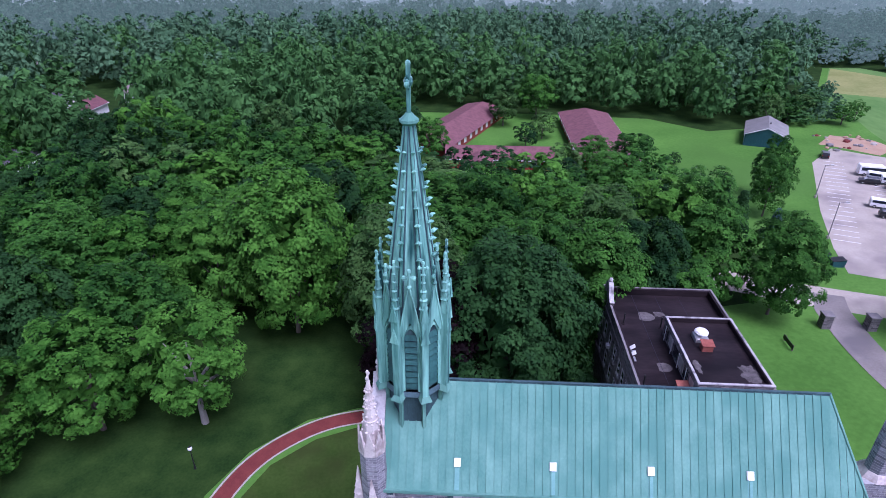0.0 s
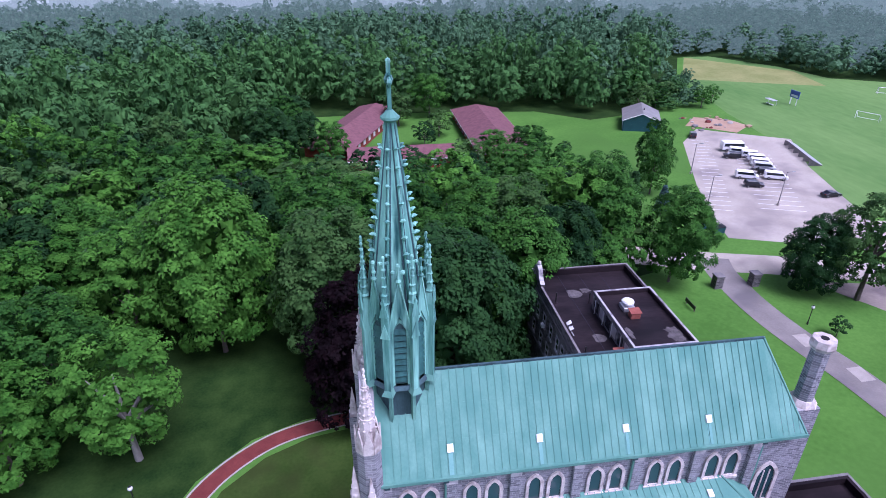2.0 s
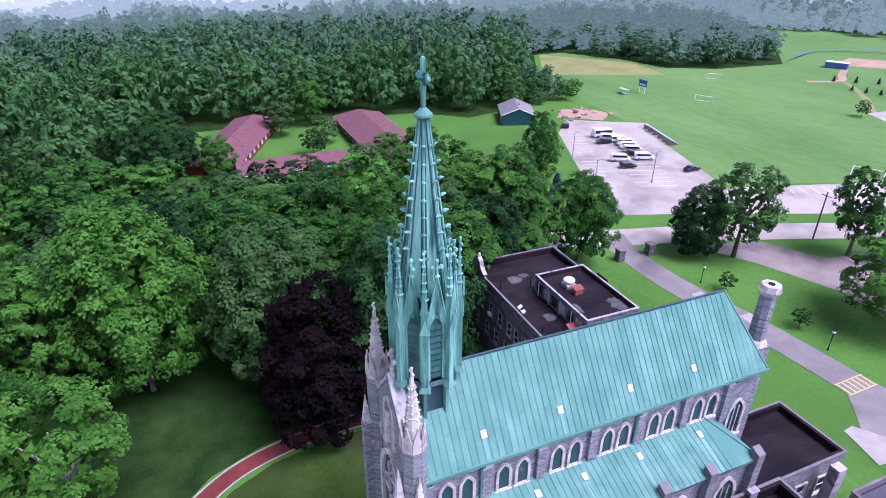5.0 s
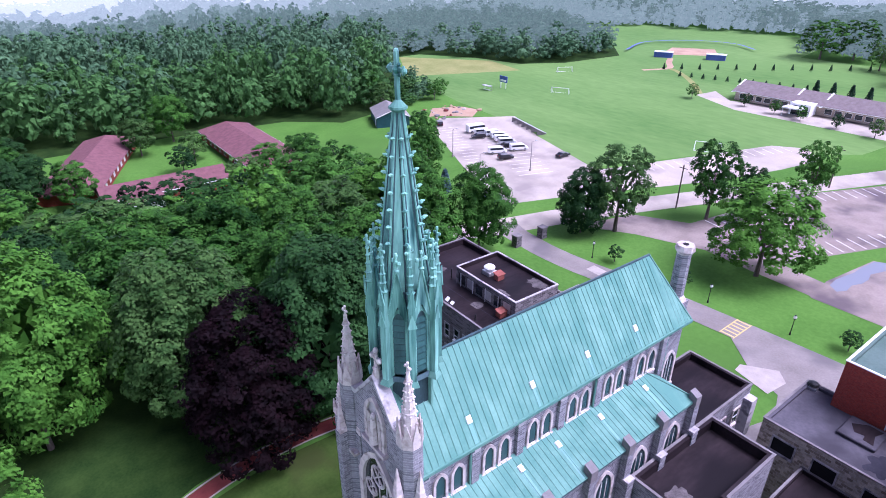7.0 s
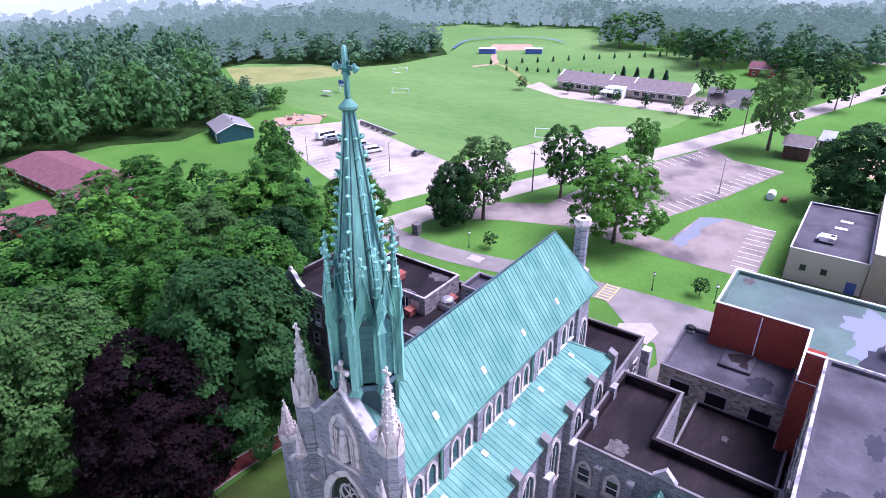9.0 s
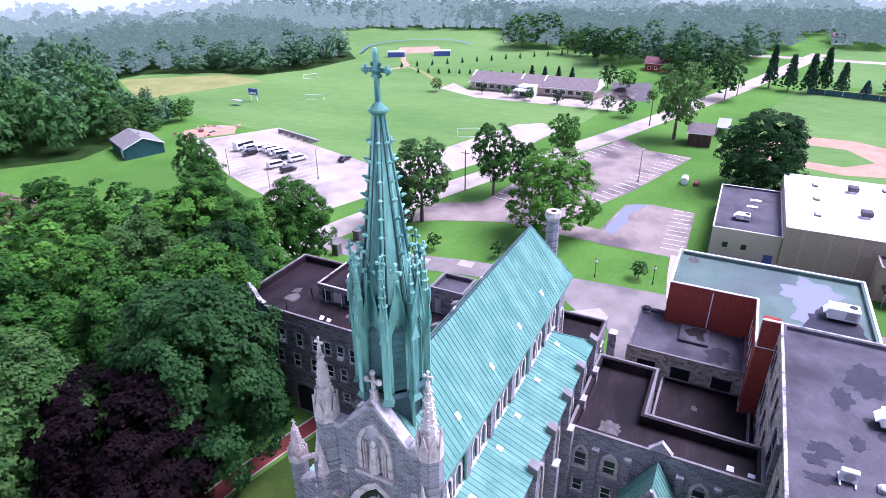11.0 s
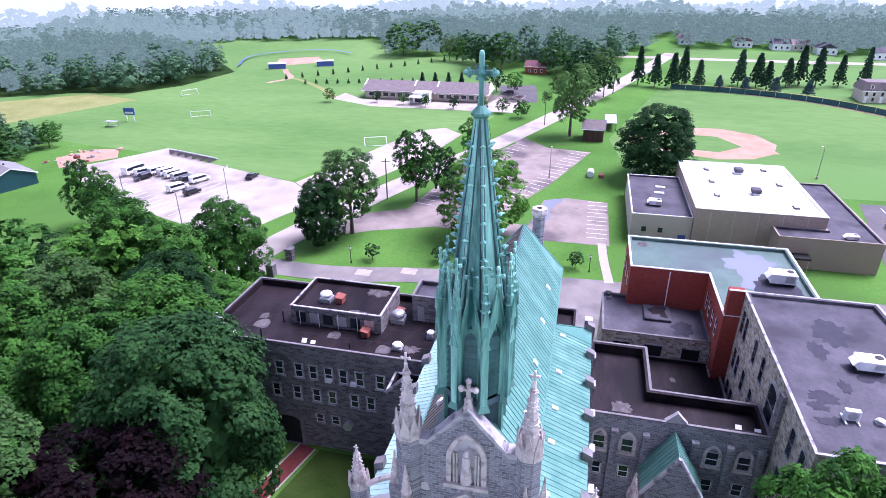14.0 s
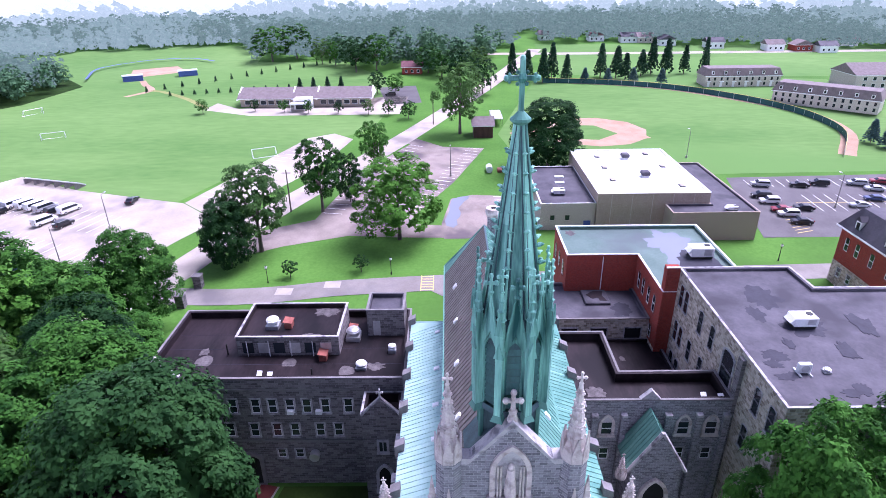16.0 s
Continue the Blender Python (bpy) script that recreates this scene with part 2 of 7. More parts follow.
M = dict(
    lawn=material("lawn", (0.048, 0.132, 0.018), (0.092, 0.218, 0.034), 0.95, scale=0.05, fine=1.4, bump=0.4, spread=0.0, spec=0.1, dark=(0.06, 0.145, 0.024), coarse=0.02),
    field=material("field_grass", (0.076, 0.168, 0.038), (0.142, 0.250, 0.069), 0.95, scale=0.03, fine=0.5, bump=0.3, spread=0.0, spec=0.1, stretch=(1, 0.35, 1), dark=(0.100, 0.205, 0.050), coarse=0.012),
    meadow=material("dry_meadow", (0.16, 0.19, 0.055), (0.27, 0.27, 0.10), 0.95, scale=0.08, fine=0.9, bump=0.3, spread=0.0, spec=0.1),
    # darker copy of the lawn, shade painted into the colour
    shaded_turf=material("painted_shade_turf", (0.026, 0.055, 0.009), (0.050, 0.085, 0.017), 0.95, scale=0.25, fine=2.5, bump=0.4, spread=0.0, spec=0.05, dark=(0.036, 0.050, 0.013), coarse=0.12),
    # woodland floor; its dark tone also serves as painted shade on lawn
    litter_and_shade=material("forest_floor", (0.010, 0.028, 0.006), (0.028, 0.058, 0.012), 0.95, scale=0.3, fine=3.0, bump=0.4, spread=0.0, spec=0.05),
    asphalt=material("pale_asphalt", (0.300, 0.266, 0.212), (0.420, 0.378, 0.308), 0.9, scale=0.12, fine=2.2, bump=0.1, spread=0.05, dark=(0.235, 0.208, 0.182), coarse=0.09),
    drive=material("drive_asphalt", (0.160, 0.143, 0.126), (0.250, 0.229, 0.203), 0.85, scale=0.2, fine=3.0, bump=0.1, spread=0.05, dark=(0.13, 0.12, 0.115), coarse=0.12),
    darklot=material("dark_asphalt", (0.072, 0.066, 0.066), (0.118, 0.109, 0.107), 0.8, scale=0.2, fine=3.0, bump=0.1, spread=0.05),
    concrete=material("concrete", (0.29, 0.262, 0.225), (0.41, 0.375, 0.325), 0.9, scale=0.8, fine=9.0, bump=0.1),
    redpath=material("red_path", (0.115, 0.022, 0.020), (0.19, 0.045, 0.035), 0.9, scale=0.8, fine=10.0, bump=0.2),
    clay=material("infield_clay", (0.29, 0.185, 0.115), (0.40, 0.275, 0.185), 0.95, scale=0.2, fine=3.0, bump=0.1, spread=0.02),
    paint=material("white_line", (0.6, 0.6, 0.58), (0.8, 0.8, 0.78), 0.8, bump=0.0),
    yellow=material("yellow_line", (0.5, 0.38, 0.12), (0.62, 0.48, 0.18), 0.8, bump=0.0),
    copper=material("green_copper", (0.068, 0.190, 0.150), (0.162, 0.325, 0.258), 0.65, 0.0, spec=0.10, scale=0.7, fine=7.0, bump=0.12, spread=0.32, stretch=(1, 1, 0.35), dark=(0.084, 0.215, 0.172), coarse=0.5),
    spirecopper=material("spire_copper", (0.020, 0.125, 0.102), (0.32, 0.64, 0.520), 0.42, 0.0, scale=1.6, fine=8.0, bump=0.2, spread=0.30, stretch=(1, 1, 0.10), dark=(0.010, 0.060, 0.058), coarse=1.5, spec=0.22),
    palecopper=material("pale_green_copper", (0.30, 0.50, 0.44), (0.46, 0.65, 0.57), 0.6, 0.0, scale=0.7, fine=7.0, bump=0.12, spread=0.16, stretch=(1, 1, 0.35)),
    lightcopper=material("light_green_copper", (0.100, 0.255, 0.222), (0.165, 0.345, 0.300), 0.5, 0.0, scale=0.7, fine=7.0, bump=0.12, spread=0.1),
    darkcopper=material("blackened_copper", (0.025, 0.045, 0.05), (0.07, 0.13, 0.14), 0.5, 0.2, scale=1.2, fine=9.0, bump=0.15, stretch=(1, 1, 0.3)),
    browncopper=material("brown_copper", (0.10, 0.085, 0.075), (0.19, 0.165, 0.145), 0.6, 0.1, scale=0.7, fine=7.0, bump=0.12, spread=0.14),
    greystone=masonry("grey_stone", (0.135, 0.134, 0.146), (0.285, 0.282, 0.298), (0.36, 0.35, 0.355), 0.52, 0.21, 0.018),
    darkstone=masonry("dark_stone", (0.080, 0.072, 0.074), (0.22, 0.20, 0.198), (0.23, 0.22, 0.22), 0.75, 0.30, 0.02),
    rubble=masonry("buff_rubble", (0.22, 0.178, 0.132), (0.58, 0.51, 0.41), (0.46, 0.42, 0.365), 0.55, 0.34, 0.025),
    redbrick=masonry("red_brick", (0.235, 0.032, 0.022), (0.34, 0.056, 0.034), (0.23, 0.075, 0.058), 0.24, 0.085, 0.012, bump=0.3),
    tanbrick=masonry("tan_brick", (0.34, 0.27, 0.21), (0.42, 0.34, 0.27), (0.42, 0.36, 0.30), 0.30, 0.10, 0.012, bump=0.2),
    palebrick=masonry("pale_brick", (0.45, 0.40, 0.33), (0.55, 0.49, 0.41), (0.5, 0.46, 0.40), 0.30, 0.10, 0.012, bump=0.2),
    limestone=material("limestone", (0.40, 0.35, 0.32), (0.62, 0.56, 0.52), 0.85, scale=1.2, fine=8.0, bump=0.25, dark=(0.30, 0.25, 0.23), coarse=1.4),
    coping=material("pale_coping", (0.30, 0.285, 0.29), (0.48, 0.46, 0.45), 0.85, scale=0.9, fine=8.0, bump=0.2, dark=(0.15, 0.14, 0.15), coarse=1.2),
    darkcoping=material("weathered_coping", (0.115, 0.107, 0.105), (0.225, 0.21, 0.205), 0.85, scale=0.9, fine=8.0, bump=0.2),
    tar=material("tar_roof", (0.007, 0.0050, 0.0058), (0.030, 0.0215, 0.0235), 0.55, scale=0.5, fine=3.0, bump=0.14, spread=0.05, dark=(0.008, 0.006, 0.007), coarse=0.30, stretch=(0.35, 1, 1), spec=0.12),
    greyroof=material("grey_membrane", (0.056, 0.053, 0.062), (0.108, 0.103, 0.116), 0.7, scale=0.35, fine=3.0, bump=0.05, spread=0.05, dark=(0.041, 0.039, 0.047), coarse=0.16, spec=0.15),
    greenroof=material("green_grey_membrane", (0.062, 0.112, 0.088), (0.112, 0.170, 0.140), 0.55, scale=0.3, fine=3.0, bump=0.05, spread=0.05, dark=(0.075, 0.098, 0.095), coarse=0.10, spec=0.2),
    whiteroof=material("white_membrane", (0.72, 0.72, 0.70), (0.85, 0.85, 0.83), 0.6, scale=0.3, fine=3.0, bump=0.03, spread=0.05),
    redroof=material("red_shingle", (0.115, 0.048, 0.054), (0.190, 0.086, 0.090), 0.9, scale=0.8, fine=5.0, bump=0.2, spread=0.05),
    brownroof=material("brown_shingle", (0.13, 0.105, 0.10), (0.21, 0.175, 0.165), 0.9, scale=0.8, fine=5.0, bump=0.2),
    shedroof=material("grey_metal_roof", (0.17, 0.165, 0.15), (0.25, 0.24, 0.225), 0.6, 0.2, scale=0.5, fine=4.0, bump=0.05),
    shedwall=material("teal_metal_wall", (0.012, 0.055, 0.06), (0.02, 0.085, 0.09), 0.6, scale=0.5, fine=4.0, bump=0.05),
    white=material("white_paint", (0.66, 0.66, 0.65), (0.82, 0.82, 0.80), 0.6, scale=1.0, fine=8.0, bump=0.03),
    black=material("black_iron", (0.012, 0.014, 0.014), (0.03, 0.032, 0.03), 0.5, 0.3, bump=0.05),
    steel=material("galvanised_steel", (0.40, 0.40, 0.41), (0.60, 0.60, 0.60), 0.4, 0.7, scale=2.0, fine=12.0, bump=0.05),
    rust=material("rusty_red_metal", (0.20, 0.05, 0.035), (0.32, 0.11, 0.08), 0.7, 0.1, scale=2.0, fine=12.0, bump=0.05),
    pane=glass("dark_pane", (0.018, 0.024, 0.030)),
    greenpane=glass("green_leaded_pane", (0.02, 0.055, 0.06), 0.2),
    blue=material("blue_paint", (0.05, 0.08, 0.26), (0.08, 0.12, 0.34), 0.6, bump=0.05),
    dark=material("dark_interior", (0.006, 0.006, 0.007), (0.012, 0.012, 0.013), 0.9, bump=0.0),
    brownwood=material("dark_brown_boards", (0.045, 0.022, 0.018), (0.095, 0.048, 0.038), 0.85, scale=1.0, fine=8.0, bump=0.2, stretch=(1, 1, 0.3)),
    bark=material("bark", (0.07, 0.055, 0.045), (0.15, 0.125, 0.105), 0.95, scale=2.0, fine=10.0, bump=0.5, stretch=(1, 1, 0.3)),
    palebark=material("pale_bark", (0.20, 0.185, 0.165), (0.34, 0.32, 0.29), 0.95, scale=2.0, fine=10.0, bump=0.5, stretch=(1, 1, 0.3)),
    drivelot=material("worn_brown_asphalt", (0.190, 0.155, 0.128), (0.290, 0.246, 0.208), 0.9, scale=0.25, fine=2.6, bump=0.1, spread=0.05, dark=(0.105, 0.085, 0.085), coarse=0.10),
    # the sky's reflection painted into the water as a pale base colour
    palepuddle=glass("sky_toned_water", (0.20, 0.22, 0.24), 0.08),
    louvre=material("dark_louvre_copper", (0.010, 0.052, 0.048), (0.040, 0.135, 0.120), 0.5, 0.0, scale=1.6, fine=8.0, bump=0.15, spread=0.2, stretch=(1, 1, 0.3)),
    silt=material("pale_dried_silt", (0.040, 0.034, 0.034), (0.150, 0.135, 0.130), 0.9, scale=1.6, fine=7.0, bump=0.05),
    patch=material("damp_dark_patch", (0.020, 0.020, 0.029), (0.040, 0.040, 0.053), 0.6, scale=0.8, fine=4.0, bump=0.03, spec=0.15),
    puddle=glass("standing_water", (0.03, 0.032, 0.035), 0.03),
    leaf=foliage("leaves", (0.009, 0.042, 0.007), (0.062, 0.185, 0.024)),
    brightleaf=foliage("bright_leaves", (0.020, 0.080, 0.008), (0.094, 0.250, 0.030)),
    darkleaf=foliage("dark_leaves", (0.006, 0.028, 0.008), (0.030, 0.086, 0.021)),
    greyleaf=foliage("grey_green_leaves", (0.026, 0.072, 0.016), (0.090, 0.180, 0.044)),
    purpleleaf=foliage("purple_leaves", (0.0035, 0.0020, 0.0026), (0.0150, 0.0058, 0.0080)),
    spruce=foliage("spruce_needles", (0.012, 0.040, 0.020), (0.035, 0.085, 0.042), through_light=0.05),
    bluespruce=foliage("blue_spruce_needles", (0.03, 0.07, 0.075), (0.07, 0.13, 0.13), through_light=0.05),
    farleaf=foliage("far_leaves", (0.013, 0.052, 0.014), (0.066, 0.165, 0.042), spread=0.62),
    # haze painted into the colour of the farther leaves
    hazeleaf=foliage("hazed_leaves", (0.040, 0.100, 0.048), (0.100, 0.200, 0.092), spread=0.55),
    # emits, in place of bright haze at the horizon
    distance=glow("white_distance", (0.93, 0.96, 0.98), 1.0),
)


# ---- building helpers ----
def g(x, y):
    """Height of the ground."""
    return 0.4 + 0.035 * min(max(0.0, x - 58.0), 342.0)


def thing(name, x, y, z, label, category, group="", kind=""):
    ob = new(name)
    ob.location = (x, y, z)
    ob.empty_display_size = 0.3
    return tagged(ob, label, category, group, kind)


def origin(ob):
    v = Vector(ob.location)
    return v + origin(ob.parent) if ob.parent else v


def part(name, bm, mat, parent=None, label="", smooth=False):
    """Links a bmesh in world metres as one mesh object, under a thing or a part."""
    me = bpy.data.meshes.new(name)
    if parent is not None:
        bm.transform(Matrix.Translation(-origin(parent)))
    bm.normal_update()
    bm.to_mesh(me)
    bm.free()
    if smooth:
        me.shade_smooth()
    me.materials.append(M[mat] if isinstance(mat, str) else mat)
    ob = new(name, me)
    if parent is not None:
        ob.parent = parent
    return tagged(ob, label)


def box(x0, x1, y0, y1, z0, z1, bm=None, bevel=0.0):
    own = bmesh.new()
    bmesh.ops.create_cube(own, size=1)
    own.transform(Matrix.Translation(((x0 + x1) / 2, (y0 + y1) / 2, (z0 + z1) / 2)) @ Matrix.Diagonal((x1 - x0, y1 - y0, z1 - z0, 1)))
    if bevel:
        bmesh.ops.bevel(own, geom=own.edges[:], offset=bevel, segments=1, affect="EDGES")
    return merge(bm, own)


def merge(bm, own):
    if bm is None:
        return own
    me = bpy.data.meshes.new("tmp")
    own.to_mesh(me)
    bm.from_mesh(me)
    own.free()
    bpy.data.meshes.remove(me)
    return bm


def solid(points, shift, bm=None):
    """A flat outline of 3D points, drawn out by shift."""
    own = bmesh.new()
    f = own.faces.new([own.verts.new(p) for p in points])
    got = bmesh.ops.extrude_face_region(own, geom=[f])
    bmesh.ops.translate(own, verts=[v for v in got["geom"] if isinstance(v, bmesh.types.BMVert)], vec=shift)
    bmesh.ops.recalc_face_normals(own, faces=own.faces[:])
    return merge(bm, own)


def prism(points, z0, z1, bm=None):
    return solid([(x, y, z0) for x, y in points], (0, 0, z1 - z0), bm)


def cyl(x, y, z0, z1, r0, r1=None, n=12, bm=None, turn=0.0):
    own = bmesh.new()
    bmesh.ops.create_cone(own, cap_ends=True, segments=n, radius1=r0, radius2=r0 if r1 is None else r1, depth=z1 - z0)
    own.transform(Matrix.Translation((x, y, (z0 + z1) / 2)) @ Matrix.Rotation(turn, 4, "Z"))
    return merge(bm, own)


def rod(a, b, r, n=6, bm=None):
    a, b = Vector(a), Vector(b)
    own = bmesh.new()
    bmesh.ops.create_cone(own, cap_ends=True, segments=n, radius1=r, radius2=r, depth=(b - a).length)
    own.transform(Matrix.Translation((a + b) / 2) @ (b - a).to_track_quat("Z", "Y").to_matrix().to_4x4())
    return merge(bm, own)


def ball(x, y, z, r, n=8, squash=1.0, bm=None):
    own = bmesh.new()
    bmesh.ops.create_uvsphere(own, u_segments=n, v_segments=max(4, n // 2), radius=r)
    own.transform(Matrix.Translation((x, y, z)) @ Matrix.Diagonal((1, 1, squash, 1)))
    return merge(bm, own)


def sheet(name, outline, mat, lift, label, category="ground", thick=0.0):
    """A flat piece of ground that follows the lie of the land."""
    bm = bmesh.new()
    bm.faces.new([bm.verts.new((x, y, 0)) for x, y in outline])
    if min(p[0] for p in outline) < 58 < max(p[0] for p in outline):
        bmesh.ops.bisect_plane(bm, geom=bm.verts[:] + bm.edges[:] + bm.faces[:], plane_co=(58, 0, 0), plane_no=(1, 0, 0))
    bmesh.ops.triangulate(bm, faces=bm.faces[:])
    for v in bm.verts:
        v.co.z = g(v.co.x, v.co.y) + lift
    bm.normal_update()
    for f in bm.faces:
        if f.normal.z < 0:
            f.normal_flip()
    if thick:
        got = bmesh.ops.extrude_face_region(bm, geom=bm.faces[:])
        bmesh.ops.translate(bm, verts=[v for v in got["geom"] if isinstance(v, bmesh.types.BMVert)], vec=(0, 0, -thick))
    ob = part(name, bm, mat)
    return tagged(ob, label, category, kind="structure")


def smooth_line(points, steps=6):
    """Catmull-Rom through the points."""
    p = [Vector(q) for q in points]
    p = [2 * p[0] - p[1]] + p + [2 * p[-1] - p[-2]]
    out = []
    for i in range(1, len(p) - 2):
        for k in range(steps):
            t = k / steps
            a, b, c, d = p[i - 1], p[i], p[i + 1], p[i + 2]
            out.append(0.5 * (2 * b + (c - a) * t + (2 * a - 5 * b + 4 * c - d) * t * t + (3 * b - a - 3 * c + d) * t ** 3))
    return out + [p[-2]]


def ribbon(name, points, width, mat, lift, label, category="path", shift=0.0):
    line = smooth_line([(x, y, 0) for x, y in points])
    bm = bmesh.new()
    left, right = [], []
    for i, q in enumerate(line):
        d = (line[min(i + 1, len(line) - 1)] - line[max(i - 1, 0)]).normalized()
        n = Vector((-d.y, d.x, 0))
        for side, w in ((left, shift + width / 2), (right, shift - width / 2)):
            v = q + n * w
            side.append(bm.verts.new((v.x, v.y, g(v.x, v.y) + lift)))
    for i in range(len(line) - 1):
        bm.faces.new((right[i], right[i + 1], left[i + 1], left[i]))
    return tagged(part(name, bm, mat), label, category, kind="structure")

# ---- ground ----
def ground_sheet():
    xs = [-2500, -1200, -600, -300, -150, -50, 0, 58, 120, 200, 300, 400, 600, 1200, 2500]
    ys = [-2500, -1200, -600, -300, -150, -50, 0, 50, 100, 200, 300, 450, 700, 1200, 2500]
    bm = bmesh.new()
    rows = [[bm.verts.new((x, y, g(x, y))) for x in xs] for y in ys]
    for j in range(len(ys) - 1):
        for i in range(len(xs) - 1):
            bm.faces.new((rows[j][i], rows[j][i + 1], rows[j + 1][i + 1], rows[j + 1][i]))
    tagged(part("ground", bm, "lawn"), "mown green lawn spreading over the whole campus", "ground", kind="structure")


ground_sheet()
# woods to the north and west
# woodland floor, drawn on over lawn up to the path as painted shade
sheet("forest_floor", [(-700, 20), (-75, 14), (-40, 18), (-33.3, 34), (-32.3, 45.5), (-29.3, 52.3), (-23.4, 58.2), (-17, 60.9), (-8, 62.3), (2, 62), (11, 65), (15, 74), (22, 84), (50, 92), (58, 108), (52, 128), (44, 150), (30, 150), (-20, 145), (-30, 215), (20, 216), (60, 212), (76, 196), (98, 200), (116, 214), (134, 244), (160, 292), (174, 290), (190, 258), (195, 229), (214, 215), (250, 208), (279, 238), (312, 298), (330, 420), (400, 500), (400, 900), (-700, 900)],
      "litter_and_shade", 0.02, "dark forest floor, its tone also painted shade on the lawn by the path")
# lawn in the lee of the church, its shade painted in as a darker sheet
sheet("mossy_lawn", [(-29, 8), (-29.4, 36), (-28.6, 44), (-26, 50.4), (-21.4, 54.9), (-16, 57.5), (-8, 58.9), (2, 58.5), (15.8, 55.2), (15.8, 45), (12, 40), (-7, 39.4), (-9, 30), (-10, 8)], "shaded_turf", 0.03, "lawn beside the church with shade painted into its colour")
sheet("sports_field", [(121, 152), (126, 192), (138, 246), (163, 292), (176, 290), (192, 258), (197, 230), (215, 216), (250, 209), (282, 240), (318, 300), (345, 300), (372, 220), (366, 150), (308, 142), (308, 94), (262, 66), (222, 60), (190, 60), (174, 62), (140, 92), (108, 106)], "field", 0.03, "mown soccer field with faint mower stripes")
sheet("meadow", [(138, 246), (163, 291), (192, 247), (186, 218)], "meadow", 0.045, "yellowish dry meadow strip before the woods")
sheet("ball_field_grass", [(128, 12), (165, 18), (252, -6), (258, -60), (246, -140), (126, -140), (124, -36)], "field", 0.022, "bright mown outfield grass")
sheet("east_field", [(264, -20), (360, -20), (330, -260), (250, -220), (255, -60)], "field", 0.025, "wide pale green field before a row of houses")

# paved areas
sheet("parking_lot_1", [(71.5, 102.6), (84.8, 97), (96, 91.6), (107, 104), (117, 137.6), (128, 160), (112, 171.7), (105.8, 177), (94.5, 164.8), (80.6, 132), (74, 113)], "asphalt", 0.05, "pale worn asphalt parking lot with faded stall lines", "parking lot")
sheet("parking_lot_2", [(96.4, 91.6), (112, 83.8), (124.4, 78), (145, 71), (161, 67.4), (168, 75), (163, 83), (136, 93), (107.2, 103.8)], "asphalt", 0.055, "pale asphalt strip beside the public road", "parking lot")
sheet("parking_lot_3", [(80, 82), (90, 79), (96, 67.5), (128.4, 61), (155, 47.5), (158, 53), (163, 48), (151.7, 37), (149.5, 23.6), (120, 33.6), (99, 43), (93, 45), (92, 36.5), (85.5, 36), (86, 48), (87, 58), (82, 72), (76, 82.5)], "drivelot", 0.05, "worn asphalt parking bay with white stall lines", "parking lot")
sheet("parking_lot_4", [(108.1, 34.5), (110.6, 28.8), (109.4, 18.6), (85, 18.3), (85, 36.2), (93, 36.8)], "drivelot", 0.06, "cracked asphalt court holding a long puddle", "parking lot")
sheet("parking_lot_5", [(121, -42), (123, -110), (84, -100), (84, -35)], "darklot", 0.05, "dark asphalt parking lot with white stall lines", "parking lot")
sheet("school_lot", [(203, 134), (193, 112), (193, 54), (222, 52), (222, 62), (204, 66), (204, 120), (214, 132)], "asphalt", 0.05, "pale asphalt lot round the low school", "parking lot")
sheet("school_yard", [(208, 60), (240, 67), (243, 50), (211, 46)], "darklot", 0.05, "dark asphalt yard beside the school", "parking lot")
ribbon("road_1", [(10, 113), (40, 102), (62, 94), (82, 87), (107, 76.3), (130, 65), (158, 51.6), (195, 36), (260, 10), (340, -18)], 7.8, "asphalt", 0.065, "pale two-lane asphalt road", "road")
ribbon("road_2", [(330, 60), (322, -60), (318, -300)], 7.0, "asphalt", 0.05, "pale road along the houses", "road")
ribbon("drive", [(63.5, 95), (62, 90), (61.5, 85), (61.2, 79), (61.6, 72), (62.6, 65), (64.2, 56), (66, 35), (67, 17), (68, -10), (69, -40), (70, -90)], 5.8, "drive", 0.075, "grey asphalt campus drive", "drive")
sheet("service_yard", [(64, 40), (64.5, 12), (52, 18), (44, 21.5), (32, 22), (31, 27), (43, 27), (50, 25), (55, 27), (57, 32)], "drive", 0.06, "grey asphalt service yard off the drive", "drive")
sheet("concrete_pad", [(57.4, 34), (60.5, 29.5), (58.5, 27.5), (54, 28), (55.5, 33.8)], "concrete", 0.10, "pale worn concrete pad beside the drive", "pad")
ribbon("red_path", [(16, 57), (2, 60.2), (-8, 60.6), (-16.5, 59.2), (-22.4, 56.6), (-27.6, 51.5), (-30.3, 45), (-31.5, 36), (-31, 18)], 2.1, "redpath", 0.05, "dark red surfaced path between pale kerbs", "path")
for side in (1.2, -1.2):
    ribbon("kerb", [(16, 57), (2, 60.2), (-8, 60.6), (-16.5, 59.2), (-22.4, 56.6), (-27.6, 51.5), (-30.3, 45), (-31.5, 36), (-31, 18)], 0.25, "concrete", 0.09, "pale concrete edging beside the red path", "kerb", side)
ribbon("walk_1", [(86, 20), (78, 19.5), (69, 18.5)], 1.8, "concrete", 0.08, "pale concrete footpath across the lawn", "path")
ribbon("infield", [(166, 9), (174, -12), (168, -24), (157, -28)], 10.0, "clay", 0.06, "bare clay infield skin", "infield")
ribbon("warning_track", [(246, -11), (238, -40), (224, -66), (190, -95), (165, -98), (140, -84)], 5.0, "clay", 0.05, "bare clay track along the fence", "track", 2.5)


